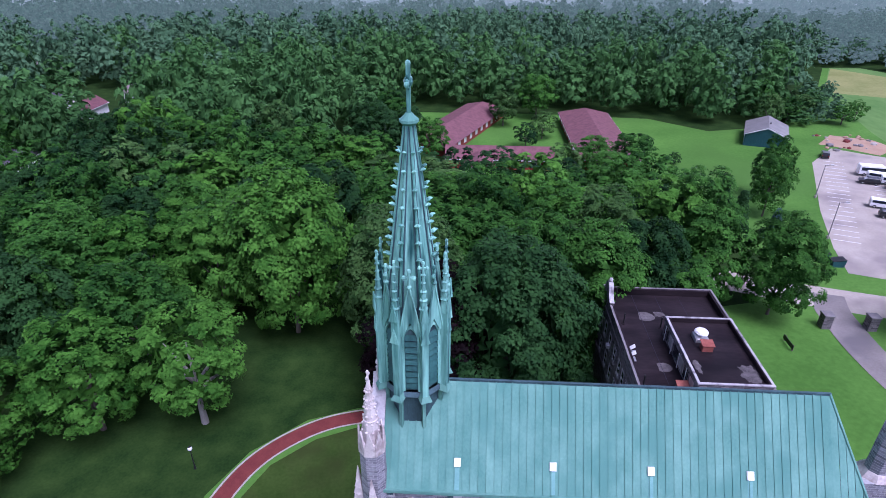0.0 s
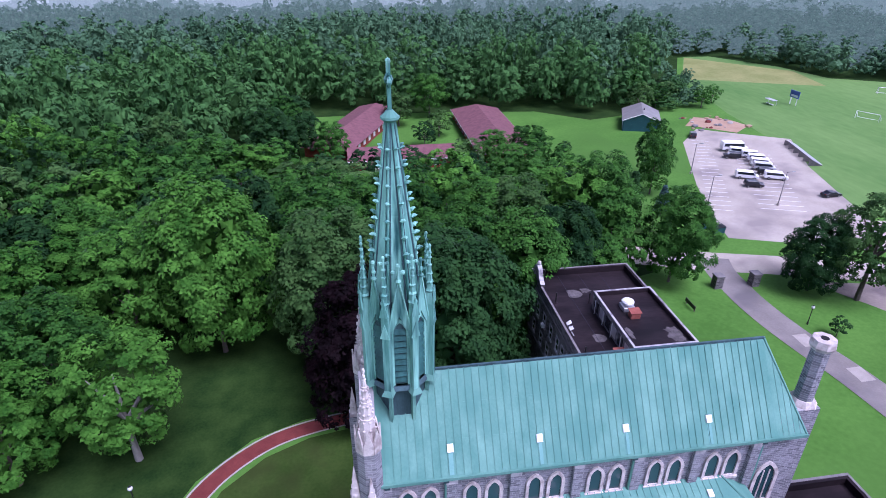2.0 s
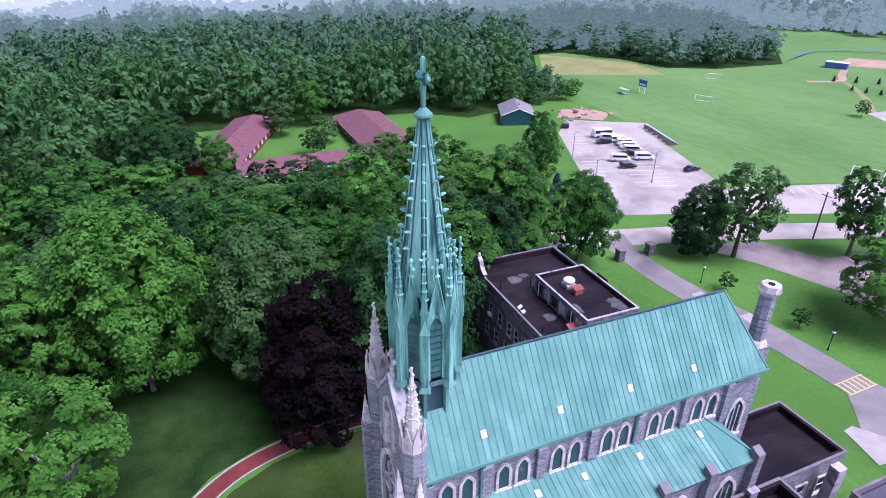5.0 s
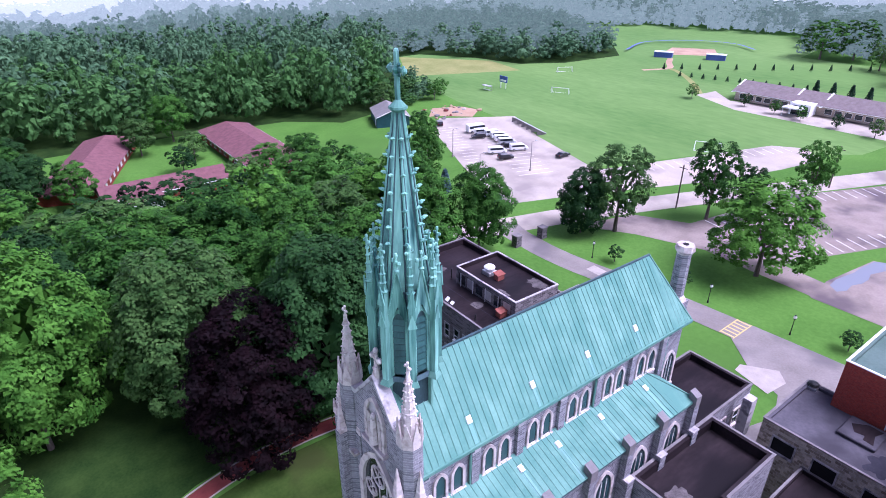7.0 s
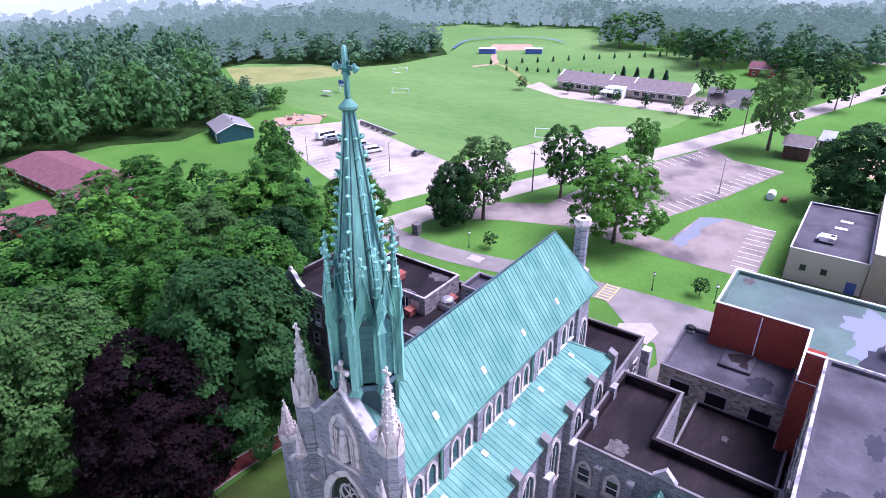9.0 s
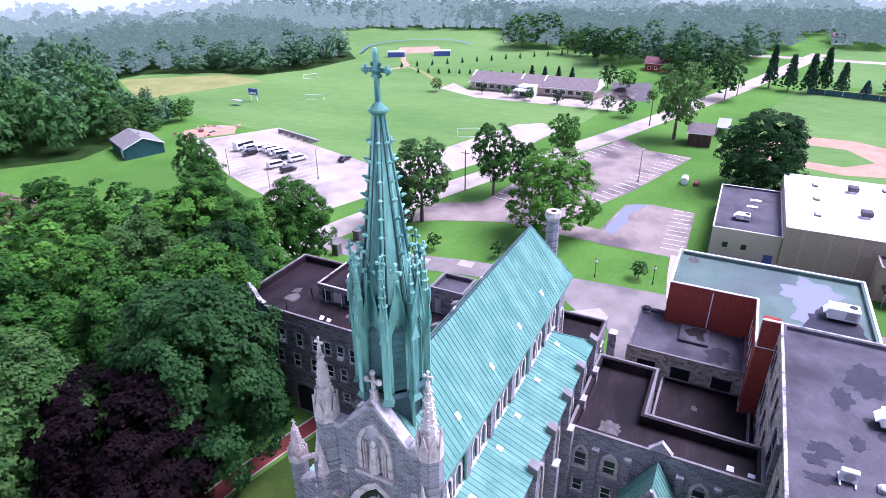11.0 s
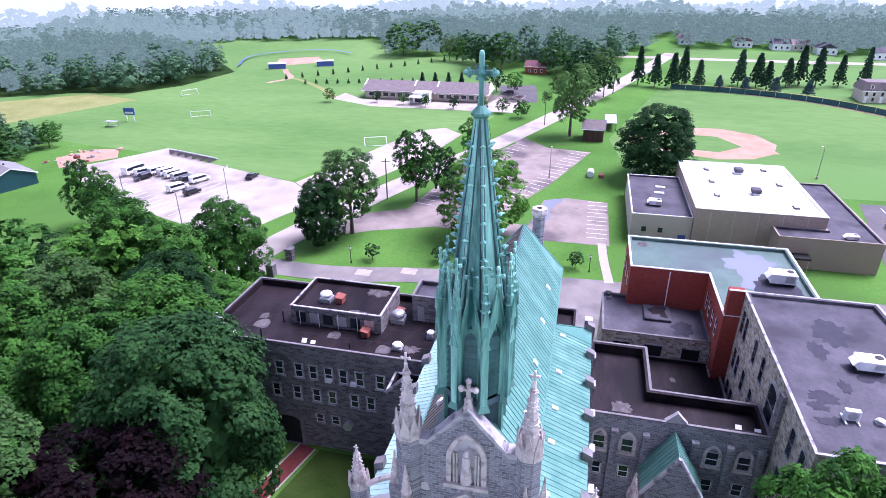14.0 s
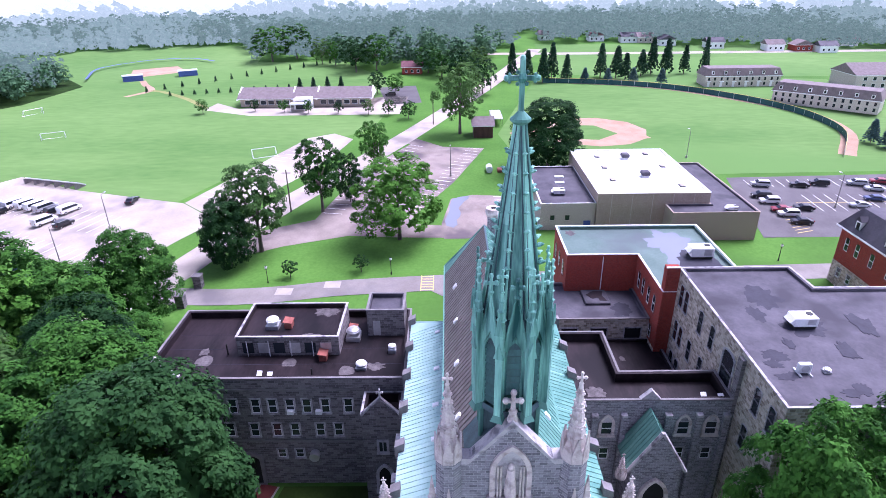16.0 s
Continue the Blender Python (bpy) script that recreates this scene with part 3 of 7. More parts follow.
# ---- building parts ----
def gable_roof(name, x0, x1, y0, y1, z0, z1, mat, parent, axis="x", hip=0.0, label=""):
    bm = bmesh.new()
    if axis == "x":
        ym = (y0 + y1) / 2
        p = [(x0, y0, z0), (x1, y0, z0), (x1, y1, z0), (x0, y1, z0), (x0 + hip, ym, z1), (x1 - hip, ym, z1)]
        faces = [(0, 1, 5, 4), (2, 3, 4, 5), (1, 2, 5), (3, 0, 4), (3, 2, 1, 0)]
    else:
        xm = (x0 + x1) / 2
        p = [(x0, y0, z0), (x1, y0, z0), (x1, y1, z0), (x0, y1, z0), (xm, y0 + hip, z1), (xm, y1 - hip, z1)]
        faces = [(1, 2, 5, 4), (3, 0, 4, 5), (0, 1, 4), (2, 3, 5), (3, 2, 1, 0)]
    v = [bm.verts.new(q) for q in p]
    for f in faces:
        bm.faces.new([v[i] for i in f])
    bmesh.ops.recalc_face_normals(bm, faces=bm.faces[:])
    return part(name, bm, mat, parent, label)


def put(face, at, u, v, d):
    """A point on an upright wall: face names its outward side, at is the wall's plane, u runs along it, v is the height, d stands out from it."""
    return {"s": (u, at - d, v), "n": (u, at + d, v), "w": (at - d, u, v), "e": (at + d, u, v)}[face]


def arch(w, h, kind="lancet", steps=5):
    """Outline of an opening w wide and h high, from its bottom left corner round."""
    if kind == "rect":
        return [(-w / 2, 0), (w / 2, 0), (w / 2, h), (0, h), (-w / 2, h)]
    if kind == "segment":
        rise = w * 0.22
        top = [(w / 2 * math.cos(math.pi * k / 8), h - rise + rise * math.sin(math.pi * k / 8)) for k in range(9)]
        return [(-w / 2, 0), (w / 2, 0)] + top
    spring = max(0.1, h - w * 0.95)
    right = [(w / 2 - w * (1 - math.cos(a)), spring + w * 1.1 * math.sin(a)) for a in [math.radians(60) * k / steps for k in range(steps + 1)]]
    right = [(max(x, 0), min(z, h)) for x, z in right]
    right[-1] = (0, h)
    return [(-w / 2, 0), (w / 2, 0)] + right + [(-x, z) for x, z in right[-2::-1]]


def surround(face, at, u, z, w, h, kind, border, proud):
    """A raised stone ring round an opening."""
    inner = arch(w, h, kind)
    outer = [(x * (w + 2 * border) / w, -border + (q * (h + 2 * border) / h)) for x, q in inner]
    bm = bmesh.new()
    rows = []
    for pts, d in ((outer, -0.05), (outer, proud), (inner, proud), (inner, 0.02)):
        rows.append([bm.verts.new(put(face, at, u + x, z + q, d)) for x, q in pts])
    n = len(inner)
    for a, b in zip(rows, rows[1:]):
        for i in range(n):
            j = (i + 1) % n
            bm.faces.new((a[i], a[j], b[j], b[i]))
    bmesh.ops.recalc_face_normals(bm, faces=bm.faces[:])
    return bm


def slab(face, at, u0, u1, z0, z1, d0, d1, bm=None):
    a, b = put(face, at, u0, z0, d0), put(face, at, u1, z1, d1)
    return box(min(a[0], b[0]), max(a[0], b[0]), min(a[1], b[1]), max(a[1], b[1]), min(a[2], b[2]), max(a[2], b[2]), bm)


def window(parent, face, at, u, z, w, h, kind="lancet", pane="pane", stone="limestone", border=0.22, proud=0.16, bars=1, sash=None, label=""):
    """An opening with its stone surround, sill, pane and bars."""
    win = part("window", surround(face, at, u, z, w, h, kind, border, proud), stone, parent, label)
    part("pane", solid([put(face, at, u + x, z + q, 0.012) for x, q in arch(w, h, kind)], tuple(c * 0.03 for c in put(face, 0, 0, 0, 1))), pane, win)
    part("sill", slab(face, at, u - w / 2 - border * 1.25, u + w / 2 + border * 1.25, z - border * 1.3, z - border * 0.3, -0.05, proud + 0.10), stone, win)
    if sash:
        bm = slab(face, at, u - w / 2, u + w / 2, z + h * 0.48, z + h * 0.53, 0.03, 0.08)
        slab(face, at, u - w / 2, u - w / 2 + 0.07, z, z + h * 0.9, 0.03, 0.08, bm)
        slab(face, at, u + w / 2 - 0.07, u + w / 2, z, z + h * 0.9, 0.03, 0.08, bm)
        slab(face, at, u - w / 2, u + w / 2, z, z + 0.08, 0.03, 0.08, bm)
        part("sash", bm, sash, win)
    elif bars:
        bm = None
        for k in range(bars):
            x = w * ((k + 1) / (bars + 1) - 0.5)
            bm = slab(face, at, u + x - 0.05, u + x + 0.05, z, z + h * (0.92 - abs(x) / w * 0.5), 0.04, 0.10, bm)
        part("mullion", bm, stone, win)
    return win


def finial(bm, x, y, z, s, along="y"):
    """A leafy stone cross, s high, joined to bm."""
    cyl(x, y, z, z + s * 0.9, s * 0.10, s * 0.07, 6, bm)
    ball(x, y, z + s * 0.12, s * 0.17, 8, 0.6, bm)
    for d in (-1, 1):
        if along == "y":
            ball(x, y + d * s * 0.26, z + s * 0.58, s * 0.13, 6, 1, bm)
            box(x - s * 0.06, x + s * 0.06, min(y, y + d * s * 0.26), max(y, y + d * s * 0.26), z + s * 0.52, z + s * 0.64, bm)
        else:
            ball(x + d * s * 0.26, y, z + s * 0.58, s * 0.13, 6, 1, bm)
            box(min(x, x + d * s * 0.26), max(x, x + d * s * 0.26), y - s * 0.06, y + s * 0.06, z + s * 0.52, z + s * 0.64, bm)
    ball(x, y, z + s * 0.92, s * 0.12, 8, 1.2, bm)
    return bm


def stone_pinnacle(parent, x, y, z0, z1, r, name="pinnacle"):
    """A spirelet on an eight-sided base with gablets, knobs up its edges and a finial."""
    h = z1 - z0
    p = part(name, cyl(x, y, z0, z0 + h * 0.16, r, r * 0.96, 8, turn=radians(22.5)), "limestone", parent)
    bm = cyl(x, y, z0 + h * 0.14, z0 + h * 0.90, r * 0.82, r * 0.13, 8, turn=radians(22.5))
    part("spirelet", bm, "limestone", p)
    bm = None
    for k in range(8):
        a = radians(45 * k)
        c, s = math.cos(a), math.sin(a)
        t = (-s, c)
        w = r * 0.40
        bm = None
        foot = [(x + c * r * 0.93 + t[0] * w * m, y + s * r * 0.93 + t[1] * w * m, z0 + h * q) for m, q in ((-1, 0.02), (1, 0.02), (1, 0.13), (0, 0.33), (-1, 0.13))]
        part("gablet", solid(foot, (c * r * 0.14, s * r * 0.14, 0)), "limestone", p)
    for k in range(8):
        a = radians(45 * k + 22.5)
        for j in range(6):
            q = 0.30 + 0.095 * j
            rr = r * (0.82 + (0.13 - 0.82) * (q - 0.14) / 0.76) + 0.03
            part("crocket", ball(x + math.cos(a) * rr, y + math.sin(a) * rr, z0 + h * q, r * 0.125, 5, 0.8), "limestone", p)
    bm = None
    for q, rr in ((0.42, 0.64), (0.62, 0.42), (0.80, 0.26)):
        part("band", cyl(x, y, z0 + h * q, z0 + h * q + 0.07, r * rr, r * rr, 8), "limestone", p)
    part("finial", finial(bmesh.new(), x, y, z0 + h * 0.87, h * 0.14), "limestone", p)
    return p


# ---- church ----
AX = 31.15
EAVE, RIDGE = 25.75, 31.75
church = thing("church", 8, AX, 0.4, "grey stone church with green copper roofs and pale stone trim", "church")
part("nave_wall", box(-7.9, 23.9, AX - 3.9, AX + 3.9, 0.3, 25.55), "greystone", church, "coursed grey stone wall")
for y0, y1 in ((23.3, AX - 3.9), (AX + 3.9, 39.0)):
    part("aisle_wall", box(-7.4, 20.9, y0, y1, 0.3, 20.2), "greystone", church, "coursed grey stone wall")
BAYS = [-4.8, -0.2, 4.45, 9.1, 13.75, 18.4]
for side, at in (("s", AX - 3.9), ("n", AX + 3.9)):
    for b in BAYS:
        for d in (-0.8, 0.8):
            window(church, side, at, b + d, 22.0, 0.85, 2.35, pane="greenpane", border=0.24, bars=0)
    for b in [-7.1, -2.5, 2.1, 6.8, 11.4, 16.1, 20.8]:
        bm = slab(side, at, b - 0.36, b + 0.36, 21.0, 24.9, -0.1, 0.32)
        part("pilaster", bm, "greystone", church)
        part("pilaster_cap", slab(side, at, b - 0.40, b + 0.40, 24.9, 25.35, -0.1, 0.36), "coping", church)
    window(church, side, at, 22.6, 18.6, 1.5, 3.9, pane="greenpane", bars=2, border=0.3)
for side, at in (("s", 23.3), ("n", 39.0)):
    for b in (-5.5, -0.9, 3.9, 8.7, 13.4, 18.4):
        window(church, side, at, b, 13.6, 2.0, 5.0, pane="greenpane", bars=2, border=0.32)
    for b in (-3.2, 1.5, 6.3, 11.1, 15.8, 20.9):
        out = slab(side, at, b - 0.45, b + 0.45, 0.3, 17.0, -0.1, 1.1)
        slab(side, at, b - 0.42, b + 0.42, 17.0, 19.8, -0.1, 0.62, out)
        but = part("buttress", out, "greystone", church)
        bm = slab(side, at, b - 0.40, b + 0.40, 19.8, 20.9, -0.15, 0.66)
        part("buttress_cap", bm, "darkcoping", but, "weathered dark stone cap")
        cap = [put(side, at, b - 0.40, 20.9, -0.15), put(side, at, b - 0.40, 20.9, 0.66), put(side, at, b - 0.40, 21.3, -0.15)]
        part("buttress_top", solid(cap, (0.8, 0, 0)), "darkcoping", but)
        part("weathering", slab(side, at, b - 0.5, b + 0.5, 16.9, 17.1, 0.5, 1.15), "coping", but)

# nave roof: boarded slopes with standing-seam copper sheets
roof = part("roof", solid([(-7.6, AX - 4.2, EAVE - 0.05), (-7.6, AX, RIDGE - 0.1), (-7.6, AX + 4.2, EAVE - 0.05)], (29.9, 0, 0)), "darkcopper", church)
run, rise = 4.3, RIDGE - EAVE
slope = math.hypot(run, rise)


def sheet_mesh(name, width, length, mat, lap=3):
    """One copper sheet with an upstanding seam on one edge and cross laps; x along the eave, y up the slope, z out."""
    bm = box(0, width, 0, length, 0, 0.025)
    box(-0.022, 0.022, 0, length, 0, 0.075, bm)
    for k in range(1, lap):
        y = length * k / lap
        box(0.02, width - 0.02, y - 0.02, y + 0.02, 0.02, 0.036, bm)
    me = bpy.data.meshes.new(name)
    bm.to_mesh(me)
    bm.free()
    me.materials.append(M[mat])
    return me


def lay(me, x, y, z, side, angle, parent, name="copper_sheet"):
    ob = new(name, me)
    turn = Matrix.Rotation(angle, 4, "X") if side == "s" else Matrix.Rotation(math.pi, 4, "Z") @ Matrix.Rotation(angle, 4, "X")
    ob.parent = parent
    ob.matrix_basis = Matrix.Translation(Vector((x, y, z)) - origin(parent)) @ turn
    return ob


WIDE = 0.54
steep = math.atan2(rise, run)
south, north = sheet_mesh("copper_sheet", WIDE, slope, "copper"), sheet_mesh("copper_sheet", WIDE, slope, "browncopper")
for i in range(55):
    x = -7.55 + WIDE * i
    lay(south, x, AX - run, EAVE, "s", steep, roof)
    lay(north, x + WIDE, AX + run, EAVE, "n", steep, roof)
bm = bmesh.new()
E0, E1 = 22.15, 24.5
for k in range(5):
    xa, xb = E0 + (E1 - E0) * k / 5, E0 + (E1 - E0) * (k + 1) / 5 - 0.03
    fa, fb = 1 - k / 5, 1 - (k + 1) / 5
    for s in (-1, 1):
        q = [(xa, AX + s * run, EAVE), (xb, AX + s * run, EAVE), (xb, AX + s * run * (1 - fb), EAVE + rise * fb), (xa, AX + s * run * (1 - fa), EAVE + rise * fa)]
        part("hip_sheet", solid(q if fb > 0 else q[:2] + q[3:], (0, 0, 0.03)), "copper", church)
for k in range(10):
    ya, yb = AX - run + 2 * run * k / 10 + 0.02, AX - run + 2 * run * (k + 1) / 10 - 0.02
    fa, fb = 1 - abs(ya - AX) / run, 1 - abs(yb - AX) / run
    part("hip_sheet", solid([(E1, ya, EAVE), (E1, yb, EAVE), (E1 - (E1 - E0) * fb, yb, EAVE + rise * fb), (E1 - (E1 - E0) * fa, ya, EAVE + rise * fa)], (0.02, 0, 0.03)), "copper", church)
slope = rise / run
# dark slab laid on the slope to paint in a deep shaded recess
part("roof_recess", solid([(-7.5, AX + 0.5, RIDGE - 0.5 * slope + 0.08), (-4.4, AX + 0.5, RIDGE - 0.5 * slope + 0.08), (-4.4, AX + 2.9, RIDGE - 2.9 * slope + 0.08), (-7.5, AX + 2.9, RIDGE - 2.9 * slope + 0.08)], (0, 0.02, 0.03)), "darkcopper", church, "dark slab standing for the shaded recess beside the spire")
part("ridge_cap", box(-7.6, 22.3, AX - 0.09, AX + 0.09, RIDGE - 0.08, RIDGE + 0.09), "darkcopper", church, "dark metal ridge cap")
for s in (-1, 1):
    part("hip_cap", rod((22.2, AX, RIDGE + 0.05), (24.5, AX + s * run, EAVE + 0.06), 0.09), "copper", church)
    bm = box(-7.6, 24.6, AX + s * (run + 0.02) - 0.14, AX + s * (run + 0.02) + 0.14, EAVE - 0.24, EAVE + 0.02)
    part("gutter", bm, "copper", church)
    bm = box(-7.3, 21.3, AX + s * 8.06 - 0.13, AX + s * 8.06 + 0.13, 20.0, 20.27)
    part("gutter", bm, "copper" if s < 0 else "palecopper", church)
    for x in (-7.0, -2.9, 11.0, 21.3):
        part("downpipe", cyl(x, AX + s * 4.08, 21.2, 25.5, 0.11, n=8), "copper", church)
        part("hopper", box(x - 0.2, x + 0.2, AX + s * 4.08 - 0.2, AX + s * 4.08 + 0.2, 25.1, 25.5), "darkcopper", church)


def skylight(x, side, f, base, top, y_eave, run_, parent, strip):
    """A small white roof light at the fraction f up a slope, with a paler strip below it for a water streak."""
    s = -1 if side == "s" else 1
    y, z = y_eave - s * run_ * f, base + (top - base) * f
    a = math.atan2(top - base, run_)
    bm = box(-0.22, 0.22, -0.28, 0.28, 0.02, 0.18)
    frame_ = part("roof_light", bm, "white", None)
    frame_.parent = parent
    turn = Matrix.Rotation(a, 4, "X") if side == "s" else Matrix.Rotation(math.pi, 4, "Z") @ Matrix.Rotation(a, 4, "X")
    frame_.matrix_basis = Matrix.Translation(Vector((x, y, z)) - origin(parent)) @ turn
    tagged(frame_, "small white-framed roof light")
    bm = box(-0.16, 0.16, -0.22, 0.22, 0.18, 0.2)
    p = part("pane", bm, "whiteroof", None)
    p.parent = frame_
    length = math.hypot(run_, top - base) * f - 0.4
    # thin strip added in place of a pale water streak
    bm = box(-0.16, 0.16, -length - 0.3, -0.36, 0.028, 0.042)
    p = part("flashing", bm, strip, None)
    p.parent = frame_


for x in (-2.5, 3.9, 10.35, 16.8):
    skylight(x, "s", 0.26, EAVE, RIDGE, AX - run, run, church, "lightcopper")
    skylight(x, "n", 0.26, EAVE, RIDGE, AX + run, run, church, "browncopper")

# aisle roofs
A0, A1, AR = 20.25, 21.95, 4.3
low = math.atan2(A1 - A0, AR)
alen = math.hypot(A1 - A0, AR)
for side, s, mt in (("s", -1, "copper"), ("n", 1, "palecopper")):
    ye = AX + s * 8.2
    ar = part("aisle_roof", solid([(-7.3, ye, A0 - 0.06), (-7.3, AX + s * 3.9, A1 - 0.06), (-7.3, AX + s * 3.9, A0 - 0.2), (-7.3, ye, A0 - 0.2)], (25.9, 0, 0)), "darkcopper", church)
    me = sheet_mesh("copper_sheet", WIDE, alen, mt, 2)
    for i in range(48):
        x = -7.3 + WIDE * i
        lay(me, x if s < 0 else x + WIDE, ye, A0, side, low, ar)
    bm = bmesh.new()
    part("hip_sheet", solid([(18.6, ye, A0), (21.2, ye, A0), (18.6, AX + s * 3.9, A1)], (0, 0, 0.03)), mt, church)
    part("hip_sheet", solid([(21.2, ye, A0), (21.2, AX + s * 3.9, A0), (18.6, AX + s * 3.9, A1)], (0.02, 0, 0.03)), mt, church)
    part("hip_cap", rod((18.6, AX + s * 3.95, A1 + 0.04), (21.2, ye, A0 + 0.05), 0.08), mt, church)
    for x in (-4.0, 1.4, 5.6, 10.9, 17.2):
        skylight(x, side, 0.72, A0, A1, ye, AR, church, "lightcopper" if s < 0 else "palecopper")

# east chimney
cx, cy = 26.3, 29.9
chim = thing("chimney", cx, cy, 0.4, "tall grey stone chimney with a pale eight-sided cap", "chimney")
part("base", box(cx - 1.3, cx + 0.9, cy - 1.0, cy + 1.0, 0.3, 26.0), "greystone", chim)
part("shoulder", cyl(cx, cy, 26.0, 26.5, 1.15, 0.8, 8, turn=radians(22.5)), "limestone", chim)
part("shaft", cyl(cx, cy, 26.5, 31.2, 0.74, 0.71, 8, turn=radians(22.5)), "greystone", chim)
bm = cyl(cx, cy, 31.2, 31.6, 0.74, 0.98, 8, turn=radians(22.5))
cyl(cx, cy, 31.6, 32.15, 0.98, 0.86, 8, bm, radians(22.5))
part("cap", bm, "limestone", chim)
part("flue", cyl(cx, cy, 32.14, 32.2, 0.3, n=8), "dark", chim)

# west front
part("front_wall", solid([(-8.3, 27.9, 0.3), (-8.3, 34.4, 0.3), (-8.3, 34.4, 28.6), (-8.3, AX, 31.7), (-8.3, 27.9, 28.6)], (0.7, 0, 0)), "greystone", church, "blue-grey coursed stone gable wall")
for s in (-1, 1):
    cp = [(-8.45, AX + s * 3.35, 28.75), (-8.45, AX + s * 2.7, 28.75), (-8.45, AX, 31.75), (-8.45, AX, 32.2), (-8.45, AX + s * 2.55, 29.2), (-8.45, AX + s * 3.35, 29.2)]
    part("gable_coping", solid(cp, (0.95, 0, 0)), "coping", church, "pale stone coping")
part("gable_cross", finial(cyl(-8, AX, 31.9, 32.6, 0.34, 0.22, 8), -8, AX, 32.4, 1.75), "limestone", church, "carved pale stone cross finial")
niche = part("niche", surround("w", -8.3, AX, 26.0, 2.0, 3.9, "lancet", 0.34, 0.22), "limestone", church, "pale stone niche with a plain figure")
part("niche_back", solid([put("w", -8.3, AX + x, 26.0 + q, 0.012) for x, q in arch(2.0, 3.9)], (-0.03, 0, 0)), "coping", niche)
bm = cyl(-8.5, AX, 26.2, 28.4, 0.42, 0.24, 8)
ball(-8.5, AX, 28.6, 0.24, 8, 1.15, bm)
part("figure", bm, "limestone", niche)
for x in (-0.82, -0.62, 0.62, 0.82):
    part("shaft", cyl(-8.48, AX + x, 26.0, 28.6, 0.07, n=6), "limestone", niche)
part("niche_sill", box(-8.75, -8.2, AX - 1.5, AX + 1.5, 25.7, 26.0), "limestone", niche)
rose = window(church, "w", -8.3, AX, 14.0, 4.4, 10.6, pane="pane", bars=3, border=0.55, proud=0.3, label="great traceried window of pale stone")
for yy, zz, rr in ((0, 22.6, 0.9), (-1.15, 20.6, 0.75), (1.15, 20.6, 0.75), (0, 19.4, 0.6)):
    bm = None
    for k in range(12):
        a, b = radians(30 * k), radians(30 * (k + 1))
        bm = rod((-8.42, AX + yy + rr * math.cos(a), zz + rr * math.sin(a)), (-8.42, AX + yy + rr * math.cos(b), zz + rr * math.sin(b)), 0.10, 5, bm)
    for k in range(4):
        a = radians(90 * k + 45)
        bm = rod((-8.42, AX + yy, zz), (-8.42, AX + yy + rr * math.cos(a), zz + rr * math.sin(a)), 0.07, 5, bm)
    part("tracery_ring", bm, "limestone", rose)
for s in (-1, 1):
    y = AX + s * 3.95
    pier = part("corner_pier", cyl(-8.05, y, 0.3, 29.2, 0.98, 0.86, 8, turn=radians(22.5)), "greystone", church, "blue-grey stone corner pier")
    for k in (2, 4, 6):
        a = radians(45 * k)
        c, q = math.cos(a), math.sin(a)
        part("pier_buttress", box(-8.05 + c * 1.1 - 0.38, -8.05 + c * 1.1 + 0.38, y + q * 1.1 - 0.38, y + q * 1.1 + 0.38, 0.3, 24.6), "greystone", pier)
        bm = cyl(-8.05 + c * 1.1, y + q * 1.1, 24.5, 27.4, 0.46, 0.04, 4, turn=radians(45))
        for m in range(4):
            ball(-8.05 + c * 1.1, y + q * 1.1, 25.0 + 0.6 * m, 0.42 - 0.1 * m, 6, 0.35, bm)
        part("gablet", bm, "limestone", pier)
    stone_pinnacle(church, -8.05, y, 29.0, 35.45, 0.80)
    yo = AX + s * 8.35
    op = part("outer_pier", cyl(-6.9, yo, 0.3, 22.4, 0.85, 0.72, 8, turn=radians(22.5)), "greystone", church)
    stone_pinnacle(church, -6.9, yo, 22.2, 26.0, 0.72)
    part("half_gable", solid([(-7.6, AX + s * 4.7, 0.3), (-7.6, AX + s * 7.8, 0.3), (-7.6, AX + s * 7.8, 20.6), (-7.6, AX + s * 4.7, 22.4)], (0.5, 0, 0)), "greystone", church)
    part("half_gable_coping", solid([(-7.75, AX + s * 4.7, 22.4), (-7.75, AX + s * 7.8, 20.6), (-7.75, AX + s * 7.8, 20.95), (-7.75, AX + s * 4.7, 22.75)], (0.8, 0, 0)), "coping", church)
    bm = None
    pts = [(-7.2, AX + s * (7.7 - 2.9 * (k / 8)), 22.6 + 1.5 * math.sin(math.pi / 2 * k / 8)) for k in range(9)]
    for a, b in zip(pts, pts[1:]):
        bm = rod(a, b, 0.24, 6, bm)
    part("flying_arch", bm, "limestone", church, "curved pale stone flying arch")
    window(church, "w", -7.6, AX + s * 6.2, 16.4, 1.5, 3.0, pane="pane", bars=1, border=0.3)
    part("lower_cornice", box(-8.9, -7.6, y - 1.2, y + 1.2, 22.6, 22.9), "limestone", church)

